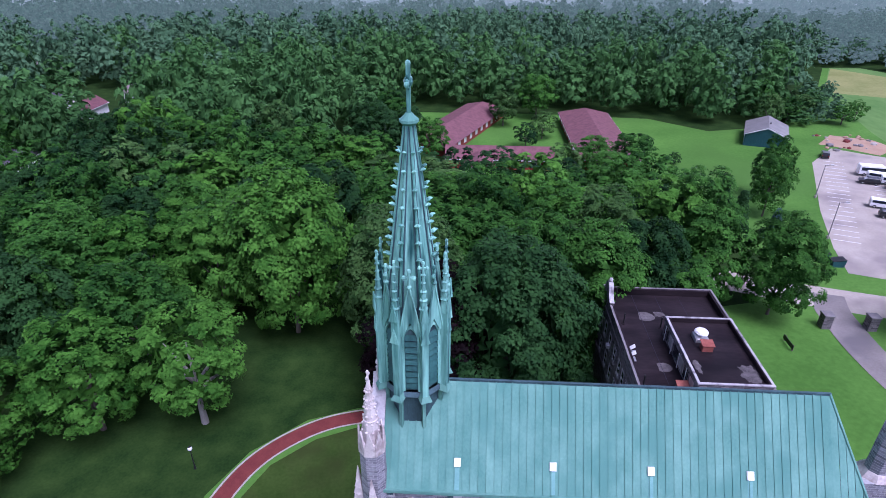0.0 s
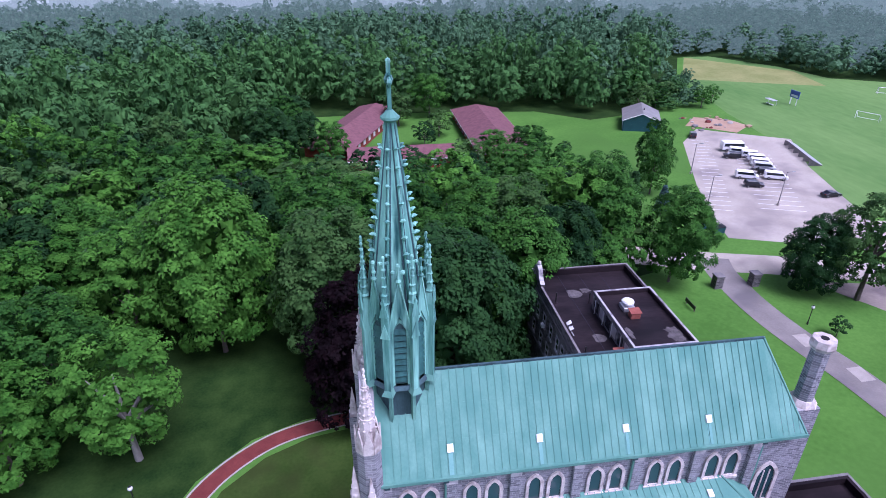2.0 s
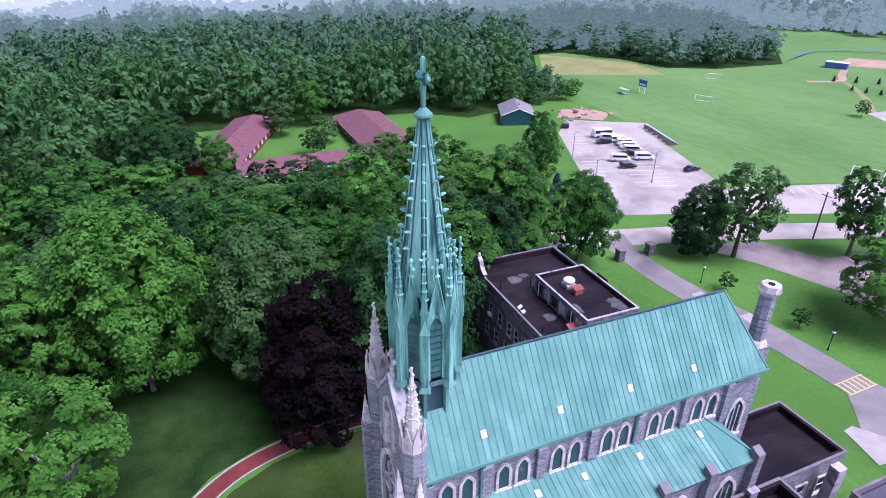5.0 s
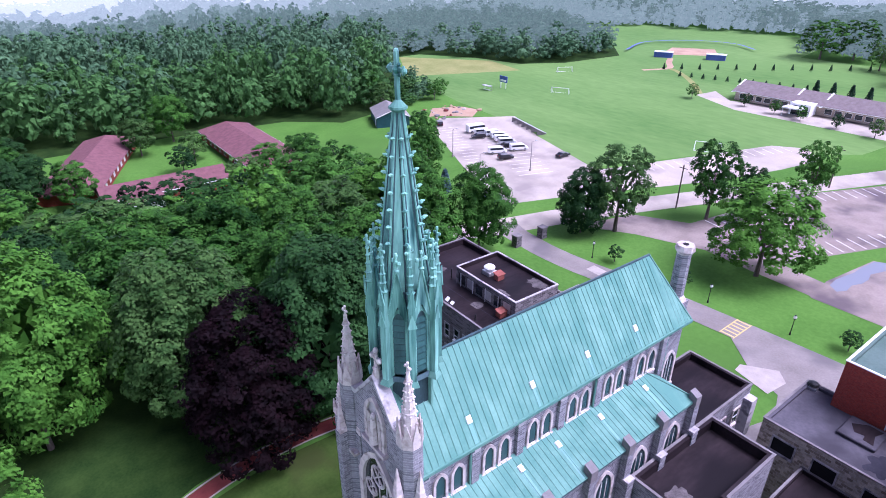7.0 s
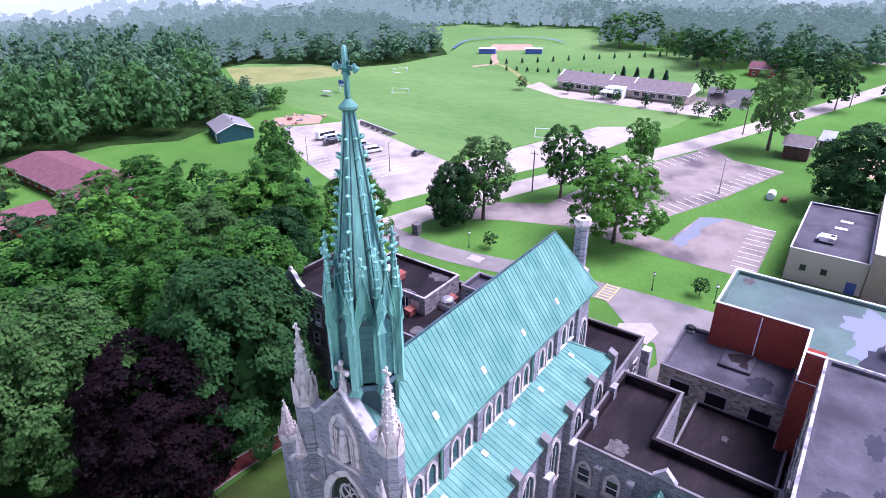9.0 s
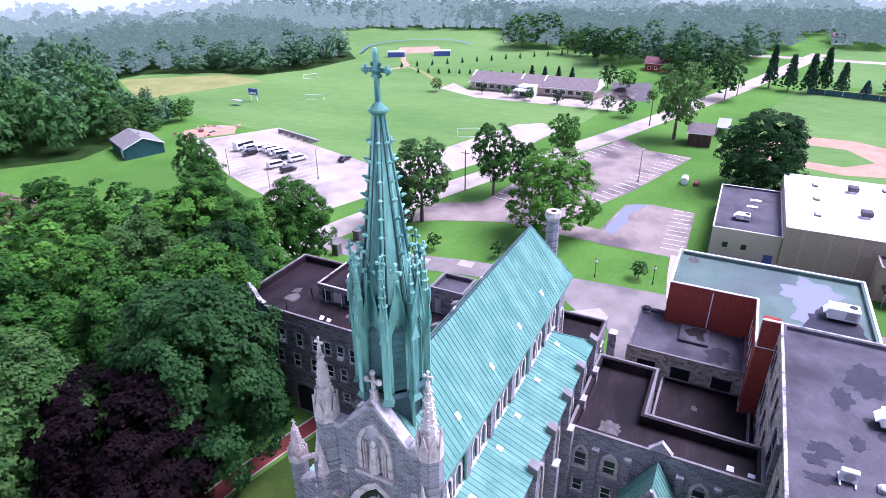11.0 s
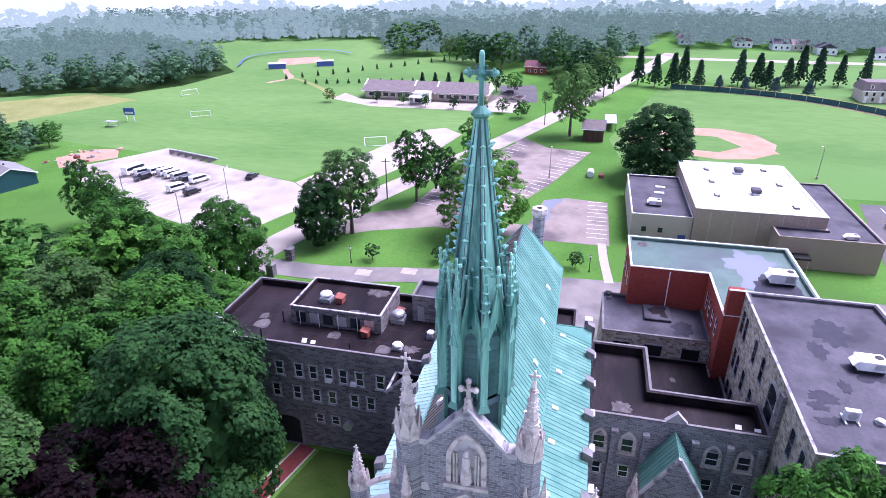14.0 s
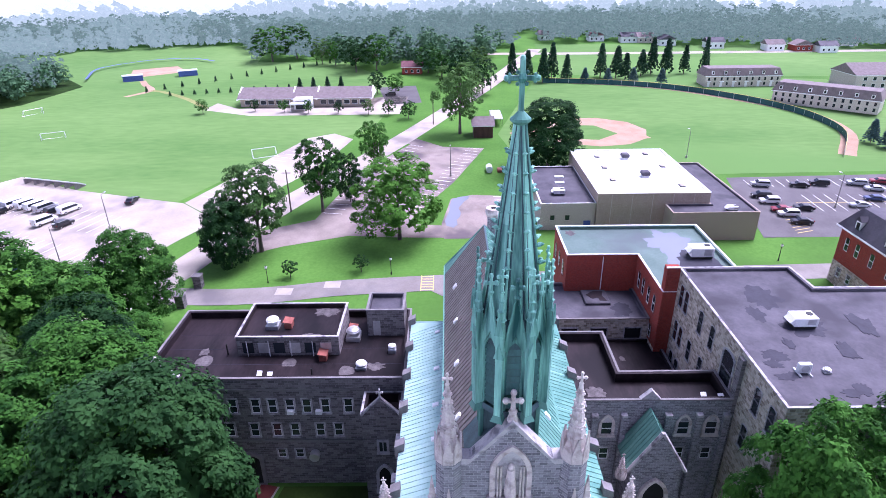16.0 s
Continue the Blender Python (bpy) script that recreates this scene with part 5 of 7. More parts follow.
for k, (x, y, rx, ry) in enumerate(((24.0, -1.5, 2.6, 1.9), (20.5, 0.8, 1.6, 0.8), (17.6, -3.2, 1.8, 2.2), (12.6, 2.6, 0.9, 1.2), (11.2, 3.4, 0.7, 0.8), (9.3, 3.0, 0.6, 1.1), (7.4, -2.8, 0.9, 0.7), (6.8, -1.4, 0.6, 0.8), (14.6, 0.2, 1.0, 0.5), (13.4, -5.0, 1.6, 0.8), (8.2, -8.0, 1.4, 1.8), (18.0, -9.5, 2.2, 1.2))):
    blot(x, y, 21.5, rx, ry, 3.7 * k, hall, "patch")
blot(14.2, 19.4, 15.4, 1.3, 1.0, 1.0, link, "silt", "silt_patch")
for k, (x, y, rx, ry) in enumerate(((28.2, 50.6, 0.9, 1.5), (23.0, 51.6, 0.4, 1.0))):
    blot(x, y, 17.4, rx, ry, 2.3 * k + 1, pent, "silt", "silt_patch")
for k, (x, y, rx, ry) in enumerate(((19.6, 43.6, 0.7, 1.1), (22.6, 64.6, 0.7, 0.6))):
    blot(x, y, 15.3, rx, ry, 1.9 * k + 4, wing, "silt", "silt_patch")
blot(36.2, 10.5, 12.45, 1.8, 1.4, 7.0, low, "patch")
for x, y in ((20.5, 10.0), (23.0, 14.2), (29.0, 12.0)):
    blot(x, y, 9.2, 0.5, 0.35, x, court, "silt", "silt_patch")

# gabled porch
porch = thing("porch", 9, 14.4, 0.4, "small grey stone porch with a steep green copper roof", "porch")
part("wall", box(7.9, 12.0, 11.9, 16.9, 0.4, 11.2), "greystone", porch)
part("gable", solid([(7.75, 11.8, 11.0), (7.75, 17.0, 11.0), (7.75, 14.4, 15.6)], (0.5, 0, 0)), "greystone", porch)
prun, prise = 2.9, 4.9
me = sheet_mesh("copper_sheet", 0.5, math.hypot(prun, prise), "copper", 2)
pr = part("roof", solid([(8.2, 14.4 - 2.8, 10.75), (8.2, 14.4, 15.5), (8.2, 14.4 + 2.8, 10.75)], (3.8, 0, 0)), "darkcopper", porch)
for k in range(7):
    lay(me, 8.25 + 0.5 * k, 14.4 - prun, 10.8, "s", math.atan2(prise, prun), pr)
    lay(me, 8.75 + 0.5 * k, 14.4 + prun, 10.8, "n", math.atan2(prise, prun), pr)
for s in (-1, 1):
    part("gable_coping", rod((7.9, 14.4 + s * 2.9, 10.9), (7.9, 14.4, 15.9), 0.22, 6), "coping", porch)
part("end_gable", solid([(12.02, 13.2, 16.4), (12.02, 15.6, 16.4), (12.02, 14.4, 17.7)], (0.5, 0, 0)), "coping", porch)
arch_ = part("door_arch", surround("w", 7.75, 14.4, 4.4, 2.2, 5.4, "lancet", 0.4, 0.3), "limestone", porch)
part("doorway", solid([put("w", 7.75, 14.4 + x, 4.4 + q, 0.012) for x, q in arch(2.2, 5.4)], (-0.03, 0, 0)), "dark", arch_)
stone_pinnacle(porch, 7.6, 18.0, 10.5, 13.6, 0.5)


# ---- gym ----
gym = flat_building("gymnasium", [(88.3, -23.5), (123, -23.5), (123, 1.6), (88.3, 1.6)], 10.3, 10.5, "tanbrick", "whiteroof", "white", "large tan brick gymnasium with a white roof", cap=0.1)
for k in range(5):
    part("wall_joint", slab("w", 88.3, -20.0 + 4.6 * k, -19.88 + 4.6 * k, 1.5, 10.3, 0, 0.05), "palebrick", gym)
side = flat_building("gym_side_wing", [(89, 1.7), (116.3, 1.7), (116.3, 14.2), (89, 14.2)], 7.7, 8.0, "palebrick", "greyroof", "white", "pale brick side wing with a grey flat roof", cap=0.1)
part("door", slab("w", 89, 2.6, 4.2, 1.4, 3.8, 0, 0.06), "blue", side, "blue double door")
for k in range(2):
    window(side, "w", 89, 8 + 3.4 * k, 4.0, 1.0, 1.2, "rect", stone="palebrick", border=0.1, bars=0)
fr = flat_building("gym_front_wing", [(83, -32.4), (118.4, -32.4), (118.4, -23.6), (88.2, -23.6), (88.2, -13.6), (83, -13.6)], 7.6, 7.9, "tanbrick", "greyroof", "tanbrick", "low tan brick entrance wing with a grey roof", cap=0.1)
part("canopy", box(80.5, 83, -19.5, -14.5, 4.2, 4.6), "black", fr, "flat dark entrance canopy")
for u in (-19.2, -14.8):
    part("canopy_post", cyl(80.7, u, g(81, 0) - 0.05, 4.2, 0.08, n=8), "steel", fr)
for x, y in ((115.3, -11.5), (100.5, -12.4)):
    v = thing("roof_fan", x, y, 10.3, "boxy dark grey roof fan on the white roof", "fan")
    part("curb", box(x - 0.9, x + 0.9, y - 0.8, y + 0.8, 10.3, 10.7), "steel", v)
    part("hood", box(x - 1.1, x + 1.1, y - 1.0, y + 1.0, 10.75, 11.7, bevel=0.15), "greyroof", v)
for x, y in ((107.6, -4.3), (117, -4.5), (119, -18), (93.4, -18.8), (108, -19), (98, -4)):
    v = thing("roof_light", x, y, 10.3, "low domed roof light on the white roof", "roof light", "roof lights of the gym")
    part("curb", box(x - 0.9, x + 0.9, y - 0.6, y + 0.6, 10.3, 10.5), "greyroof", v)
    part("dome", box(x - 0.8, x + 0.8, y - 0.5, y + 0.5, 10.5, 10.68, bevel=0.08), "concrete", v)
for x, y in ((108.3, 6.8), (104, 7.4)):
    v = thing("roof_light", x, y, 7.7, "white flat roof light", "roof light", "roof lights of the gym")
    part("curb", box(x - 0.6, x + 0.6, y - 1.1, y + 1.1, 7.7, 7.95), "white", v)


def rooftop_unit(x, y, z, w, d, h, label):
    """A packaged air-conditioning unit on a curb, with a hood, a fan grille and side panels."""
    v = thing("air_conditioner", x, y, z, label, "air conditioner", "roof-top air conditioners")
    part("curb", box(x - w / 2 + 0.1, x + w / 2 - 0.1, y - d / 2 + 0.1, y + d / 2 - 0.1, z, z + 0.35), "black", v)
    part("casing", box(x - w / 2, x + w / 2, y - d / 2, y + d / 2, z + 0.35, z + h, bevel=0.04), "white", v)
    part("hood", solid([(x - w / 2, y + d / 2, z + h), (x - w / 2, y + d / 2 + 0.5, z + h * 0.6), (x - w / 2, y + d / 2, z + h * 0.6)], (w * 0.8, 0, 0)), "white", v)
    part("fan_grille", cyl(x + w * 0.1, y - d * 0.28, z + h, z + h + 0.06, min(w, d) * 0.22, n=14), "black", v)
    part("side_grille", box(x - w / 2 - 0.02, x - w / 2 + 0.02, y - d * 0.4, y - d * 0.05, z + 0.6, z + h - 0.15), "steel", v)
    return v


rooftop_unit(18.0, -2.8, 21.5, 1.7, 2.5, 1.35, "white roof-top air conditioner on a dark curb")
rooftop_unit(41.6, -1.6, 18.1, 2.0, 3.2, 1.7, "rust-streaked white roof-top air conditioner")
rooftop_unit(96, 9, 7.7, 2.2, 2.6, 1.3, "white roof-top unit on the side wing")
rooftop_unit(84.8, -27, 7.6, 1.6, 2.2, 1.1, "small grey roof-top unit on the entrance wing")


def condenser(x, y, z, label):
    v = thing("condenser", x, y, z, label, "air conditioner", "small condensers")
    for s in (-0.5, 0.5):
        part("rail", box(x - 0.7, x + 0.7, y + s - 0.06, y + s + 0.06, z, z + 0.15), "white", v)
    part("casing", box(x - 0.25, x + 0.25, y - 0.6, y + 0.6, z + 0.15, z + 1.15, bevel=0.04), "white", v)
    part("fan_grille", rod((x - 0.27, y, z + 0.65), (x - 0.24, y, z + 0.65), 0.4, 14), "steel", v)


condenser(9.8, 1.4, 21.5, "small white condenser on wooden rails")


def mushroom_vent(x, y, z, r, h, label, mat="white"):
    v = thing("roof_vent", x, y, z, label, "vent", "roof vents")
    part("curb", box(x - r, x + r, y - r, y + r, z, z + h * 0.4, bevel=0.03), "steel", v)
    part("neck", cyl(x, y, z + h * 0.4, z + h * 0.6, r * 0.6, n=12), mat, v)
    bm = cyl(x, y, z + h * 0.6, z + h * 0.75, r * 1.0, r * 1.05, 14)
    ball(x, y, z + h * 0.75, r * 1.0, 12, 0.45, bm)
    part("cap", bm, mat, v)


mushroom_vent(9.9, -0.9, 21.5, 0.35, 0.5, "small grey roof vent", "steel")
mushroom_vent(24.8, 56.5, 17.4, 0.75, 1.5, "white domed roof vent")
mushroom_vent(25.3, 46.9, 15.3, 0.85, 1.7, "silver domed roof vent", "steel")
mushroom_vent(22.5, 41.9, 15.3, 0.45, 1.2, "small white roof vent")
mushroom_vent(19.4, 45.2, 15.3, 0.6, 0.9, "squat white roof vent")
mushroom_vent(43.0, 20.2, 12.45, 0.6, 0.8, "squat dark metal roof vent", "black")
for x, y, z in ((24.9, 54.6, 17.4), (26.6, 47.1, 15.3), (21.2, 49.9, 15.3)):
    v = thing("rusty_vent_box", x, y, z, "rust-red metal vent box on the roof", "vent", "rusty vent boxes")
    part("box", box(x - 0.6, x + 0.6, y - 0.45, y + 0.45, z, z + 0.8, bevel=0.03), "rust", v)
    part("lid", solid([(x - 0.7, y - 0.55, z + 0.8), (x + 0.7, y - 0.55, z + 0.8), (x + 0.7, y + 0.55, z + 1.0), (x - 0.7, y + 0.55, z + 1.0)], (0, 0, 0.06)), "rust", v)
for x, y, z in ((17.1, 55.1, 15.3), (17.3, 56.3, 15.3), (13.0, 8.6, 15.4), (12.8, 6.9, 15.4)):
    v = thing("floodlight", x, y, z, "small floodlight on a square base plate", "floodlight", "roof floodlights")
    part("base_plate", box(x - 0.4, x + 0.4, y - 0.4, y + 0.4, z, z + 0.08), "steel", v)
    part("post", cyl(x, y, z + 0.08, z + 0.6, 0.05, n=6), "black", v)
    part("head", solid([(x - 0.3, y - 0.3, z + 0.6), (x - 0.3, y + 0.3, z + 0.6), (x + 0.2, y + 0.3, z + 0.95), (x + 0.2, y - 0.3, z + 0.95)], (0.08, 0, 0.12)), "white", v)
for x, y in ((17.6, 62.2), (17.2, 50.4), (22.0, 61.5), (17.8, 68.0)):
    v = thing("vent_pipe", x, y, 15.3, "thin dark vent pipe on the roof", "pipe", "roof pipes")
    part("pipe", cyl(x, y, 15.3, 16.9, 0.09, n=8), "black", v)
    part("flange", cyl(x, y, 15.3, 15.36, 0.25, n=8), "tar", v)
for x, y, r in ((20.4, 53.8, 0.8), (20.8, 64.0, 1.0), (18.8, 46.8, 0.9)):
    v = thing("roof_drain", x, y, 15.3, "round roof drain ringed by pale dried silt", "drain", "roof drains")
    part("silt_ring", prism([(x + r * math.cos(a) * (1 + 0.2 * math.sin(3 * a + x)), y + 1.2 * r * math.sin(a) * (1 + 0.15 * math.cos(2 * a))) for a in [k * 0.35 for k in range(18)]], 15.304, 15.31), "silt", v)


# ---- brick house with a mansard roof ----
man = thing("mansard_house", 55, -49, 0.4, "red brick house on a stone base with a grey mansard roof", "house")
part("base", box(44, 66, -60, -38.7, 0.3, 5.2), "rubble", man)
part("wall", box(44.05, 65.95, -59.9, -38.75, 5.2, 12.2), "redbrick", man)
bm = bmesh.new()
lo = [(43.4, -60.5), (66.6, -60.5), (66.6, -38.1), (43.4, -38.1)]
hi = [(45.6, -58.2), (64.4, -58.2), (64.4, -40.4), (45.6, -40.4)]
v0, v1 = [bm.verts.new((x, y, 12.2)) for x, y in lo], [bm.verts.new((x, y, 16.2)) for x, y in hi]
for i in range(4):
    bm.faces.new((v0[i], v0[(i + 1) % 4], v1[(i + 1) % 4], v1[i]))
bm.faces.new(v1), bm.faces.new(v0[::-1])
part("roof", bm, "greyroof", man)
part("cornice", box(43.3, 66.7, -60.6, -38.0, 11.9, 12.196), "white", man)
for u in (63.5, 60.5, 56.5, 52, 48):
    window(man, "n", -38.75, u, 8.0, 1.1, 2.6, "segment", stone="redbrick", border=0.12, proud=0.08, sash="white")
    window(man, "n", -38.7, u, 2.6, 1.1, 1.7, "rect", stone="coping", border=0.12, proud=0.08, sash="white")
for u in (62, 54):
    d = part("dormer", box(u - 0.7, u + 0.7, -40.2, -38.6, 12.6, 14.6), "white", man)
    part("dormer_roof", solid([(u - 0.9, -40.8, 14.6), (u + 0.9, -40.8, 14.6), (u, -40.8, 15.5)], (0, 2.4, 0)), "greyroof", d)
    part("dormer_pane", box(u - 0.4, u + 0.4, -38.6, -38.55, 12.9, 14.3), "pane", d)


# ---- low school, motel-like wings, shed and houses ----
def gabled_house(name, x0, x1, y0, y1, wall_h, roof_h, axis, wall, roof, label, category="house", hip=0.0, over=0.5, windows=(), group="", pitch_wall=True):
    z0 = g((x0 + x1) / 2, (y0 + y1) / 2) - 0.15
    th = thing(name, (x0 + x1) / 2, (y0 + y1) / 2, z0, label, category, group)
    part("wall", box(x0, x1, y0, y1, z0, z0 + wall_h), wall, th)
    gable_roof("roof", x0 - over, x1 + over, y0 - over, y1 + over, z0 + wall_h + 0.003, z0 + wall_h + roof_h, roof, th, axis, hip)
    part("eaves_board", box(x0 - over - 0.03, x1 + over + 0.03, y0 - over - 0.03, y1 + over + 0.03, z0 + wall_h - 0.25, z0 + wall_h), "white", th)
    for face, us, zz, w, h in windows:
        at = {"s": y0, "n": y1, "w": x0, "e": x1}[face]
        for u in us:
            window(th, face, at, u, z0 + zz, w, h, "rect", stone="white", border=0.10, proud=0.06, bars=0)
    return th


ms = [160 + 4.6 * k for k in range(10)]
gabled_house("motel_wing", 28.2, 43.8, 158.5, 206.5, 3.3, 2.7, "y", "redbrick", "redroof", "long low brick wing with a dark red shingle roof", "building", 4.0, 0.9, [("w", ms, 1.0, 1.6, 1.4), ("s", (33, 39), 1.0, 1.6, 1.4)])
m2 = thing("motel_wing", -8, 192, 0.3, "long low brick wing with a dark red shingle roof", "building")
bm = box(-7, 7, -24, 24, 0.3, 3.4)
bm.transform(Matrix.Translation((-7, 191, 0)) @ Matrix.Rotation(radians(-22), 4, "Z"))
part("wall", bm, "redbrick", m2)
tmp = gable_roof("roof", -7.9, 7.9, -25, 25, 3.4, 6.0, "redroof", None, "y", 4.0)
tmp.parent = m2
tmp.matrix_basis = Matrix.Translation(Vector((-7, 191, 0)) - origin(m2)) @ Matrix.Rotation(radians(-22), 4, "Z")
for k in range(9):
    own = box(6.96, 7.06, -20 + 4.6 * k - 0.9, -20 + 4.6 * k + 0.9, 1.2, 2.7)
    own.transform(Matrix.Translation((-7, 191, 0)) @ Matrix.Rotation(radians(-22), 4, "Z"))
    part("window", own, "white", m2)
gabled_house("motel_hall", -9, 20, 157, 166, 3.2, 2.4, "x", "redbrick", "redroof", "low brick hall with a red roof and white gable", "building", 0.0, 0.9, [("s", (0, 5, 10, 15), 1.0, 1.4, 1.4)])
gabled_house("motel_porch", -4, 3, 151.5, 157.5, 3.0, 2.0, "y", "white", "redroof", "white gabled entrance porch with a red roof", "porch", 0.0, 0.8)

shed = thing("metal_shed", 87, 188, 0.9, "dark teal metal shed with a grey roof", "shed")
sm = Matrix.Translation((89.9, 186.0, 0)) @ Matrix.Rotation(radians(-23), 4, "Z") @ Matrix.Diagonal((0.68, 0.82, 0.95, 1))
bm = solid([(-8.6, -9.4, 0.9), (8.6, -9.4, 0.9), (8.6, -9.4, 5.1), (0, -9.4, 7.6), (-8.6, -9.4, 5.1)], (0, 18.8, 0))
bm.transform(sm)
part("wall", bm, "shedwall", shed)
for k in range(15):
    bm = box(-8.2 + 1.17 * k, -8.14 + 1.17 * k, -9.45, -9.38, 1.0, 5.0)
    bm.transform(sm)
    part("wall_rib", bm, "shedwall", shed)
for s_ in (-1, 1):
    bm = solid([(0, -9.9, 7.66), (s_ * 9.2, -9.9, 4.98), (s_ * 9.2, -9.9, 5.16), (0, -9.9, 7.84)], (0, 19.8, 0))
    bm.transform(sm)
    part("roof", bm, "shedroof", shed)
    bm = solid([(0, -9.98, 7.6), (s_ * 9.25, -9.98, 4.9), (s_ * 9.25, -9.98, 5.2), (0, -9.98, 7.9)], (0, 0.07, 0))
    bm.transform(sm)
    part("fascia", bm, "white", shed)
bm = box(-8.68, -8.6, -6.8, -3.6, 0.9, 4.2)
bm.transform(sm)
part("door", bm, "white", shed, "white sliding door standing open")
bm = cyl(0.9, -2.0, 7.3, 8.1, 0.3, n=8)
bm.transform(sm)
part("roof_vent", bm, "black", shed)

sch = gabled_house("school", 207, 221, 67, 120, 3.4, 3.2, "y", "tanbrick", "brownroof", "long low brick school with a brown roof", "school", 0.0, 1.0, [("w", [70 + 3.2 * k for k in range(6)] + [101 + 3.2 * k for k in range(6)], 0.9, 2.2, 1.6)])
for y in (66.2, 88.5, 98.5, 120.8):
    part("parapet_wall", solid([(205.6, y - 0.3, 8.6), (222.4, y - 0.3, 8.6), (214, y - 0.3, 12.6)], (0, 0.6, 0)), "white", sch, "white gable parapet")
part("entrance", box(202, 210, 90, 97, 5.2, 9.6), "white", sch, "white glazed entrance block")
part("entrance_glass", box(201.95, 202.0, 90.8, 96.2, 5.6, 8.8), "pane", sch)
part("porch_canopy", box(197.5, 202, 91.2, 97.6, 8.2, 8.6), "white", sch)
for y in (91.5, 97.3):
    part("canopy_post", cyl(197.8, y, 5.1, 8.2, 0.12, n=6), "white", sch)

def mansard_row(x, y, length, turn, label, doors):
    """A two-storey stone row under a steep shingled mansard with white dormers. x, y: the foot of the front's left end as one faces it; the front looks along local -x."""
    z = g(x, y) - 0.2
    th = thing("townhouse_row", x, y, z, label, "building", "dormitory rows")
    m = Matrix.Translation((x, y, z)) @ Matrix.Rotation(turn, 4, "Z")

    def own(name, bm, mat, parent=th, text=""):
        bm.transform(m)
        return part(name, bm, mat, parent, text)

    own("wall", box(0, 10, -length, 0, 0, 4.9), "palebrick")
    bm = bmesh.new()
    lo = [bm.verts.new(p) for p in ((-0.5, -length - 0.5, 4.9), (10.5, -length - 0.5, 4.9), (10.5, 0.5, 4.9), (-0.5, 0.5, 4.9))]
    hi = [bm.verts.new(p) for p in ((0.9, -length + 0.9, 8.1), (9.1, -length + 0.9, 8.1), (9.1, -0.9, 8.1), (0.9, -0.9, 8.1))]
    for i in range(4):
        bm.faces.new((lo[i], lo[(i + 1) % 4], hi[(i + 1) % 4], hi[i]))
    bm.faces.new(hi), bm.faces.new(lo[::-1])
    own("roof", bm, "brownroof")
    own("eaves_board", box(-0.55, -0.45, -length - 0.5, 0.5, 4.65, 4.95), "white")
    n = int(length // 5)
    for k in range(n):
        u = -length * (k + 0.5) / n
        d = own("dormer", box(-0.25, 1.6, u - 0.6, u + 0.6, 5.6, 7.0), "white", th, "white dormer")
        own("dormer_roof", solid([(-0.4, u - 0.8, 7.0), (-0.4, u + 0.8, 7.0), (-0.4, u, 7.6)], (1.8, 0, 0)), "brownroof", d)
        own("dormer_pane", box(-0.28, -0.24, u - 0.35, u + 0.35, 5.8, 6.8), "pane", d)
        for off in (-1.3, 1.3):
            own("window", box(-0.05, 0.03, u + off - 0.4, u + off + 0.4, 3.0, 4.3), "pane")
            if not (doors and off > 0):
                own("window", box(-0.05, 0.03, u + off - 0.4, u + off + 0.4, 0.9, 2.2), "pane")
        if doors:
            own("door", box(-0.08, 0.03, u + 0.8, u + 1.8, 0.1, 2.4), "white", th, "white panelled door")
            own("porch_hood", box(-1.2, 0.0, u + 0.5, u + 2.1, 2.5, 2.7), "white")
    return th


mansard_row(232.5, -79, 33, 0.0, "pale stone two-storey row with a brown mansard roof", True)
mansard_row(205, -95, 36, radians(-42), "long pale stone row with a brown mansard roof", False)
gabled_house("dormitory", 222, 240, -162, -138, 6.2, 4.0, "y", "palebrick", "brownroof", "pale brick dormitory with a grey-brown roof", "building", 0.0, 0.5, [("w", [-158 + 4 * k for k in range(5)], 1.0, 1.4, 1.6), ("w", [-158 + 4 * k for k in range(5)], 4.0, 1.4, 1.4)])
HOUSES = [(371, -61, "white", "redroof"), (363, -80, "white", "greyroof"), (362, -90, "palebrick", "brownroof"), (350, -100, "white", "greyroof"), (337, -124, "white", "greyroof"), (326, -154, "white", "brownroof"), (324, -169, "redbrick", "brownroof"), (318, -180, "white", "greyroof"),
          (273, 53, "redbrick", "redroof"), (-205, 280, "white", "brownroof"), (-140, 203, "white", "redroof"), (-158, 214, "white", "greyroof"), (-133, 226, "white", "brownroof"), (378, -30, "white", "brownroof"), (340, -205, "white", "redroof"), (-128, 148, "white", "greyroof")]
for i, (x, y, wl, rf) in enumerate(HOUSES):
    gabled_house("house", x - 4, x + 4, y - 5, y + 5, 3.6, 2.5, "y" if i % 3 else "x", wl, rf, {"white": "white clapboard house with a pitched roof", "palebrick": "pale brick house with a pitched roof", "redbrick": "red brick house with a pitched roof"}[wl], "house", 0.0, 0.5,
                 [("w" if x > 0 else "s", [(y if x > 0 else x) - 3.0 + 3.0 * k for k in range(3)], 1.0, 1.0, 1.2)], "houses of the town")

# ---- trees ----
def rhombs(centres, normals, size, rng, aspect=0.85):
    """Leaf clumps: one bent scrap a clump, turned at random about its normal. Returns the corners and the faces."""
    n = len(centres)
    r = rng.normal(size=(n, 3))
    u = np.cross(normals, r)
    u /= np.linalg.norm(u, axis=1, keepdims=True) + 1e-9
    w = np.cross(normals, u)
    s = size * rng.uniform(0.6, 1.3, (n, 1))
    bend = normals * s * 0.25
    v = np.stack([centres + u * s - bend, centres - u * s * 0.5 + w * s * aspect, centres - u * s * 0.6 - w * s * aspect], 1).reshape(-1, 3)
    return v, np.arange(3 * n).reshape(n, 3)


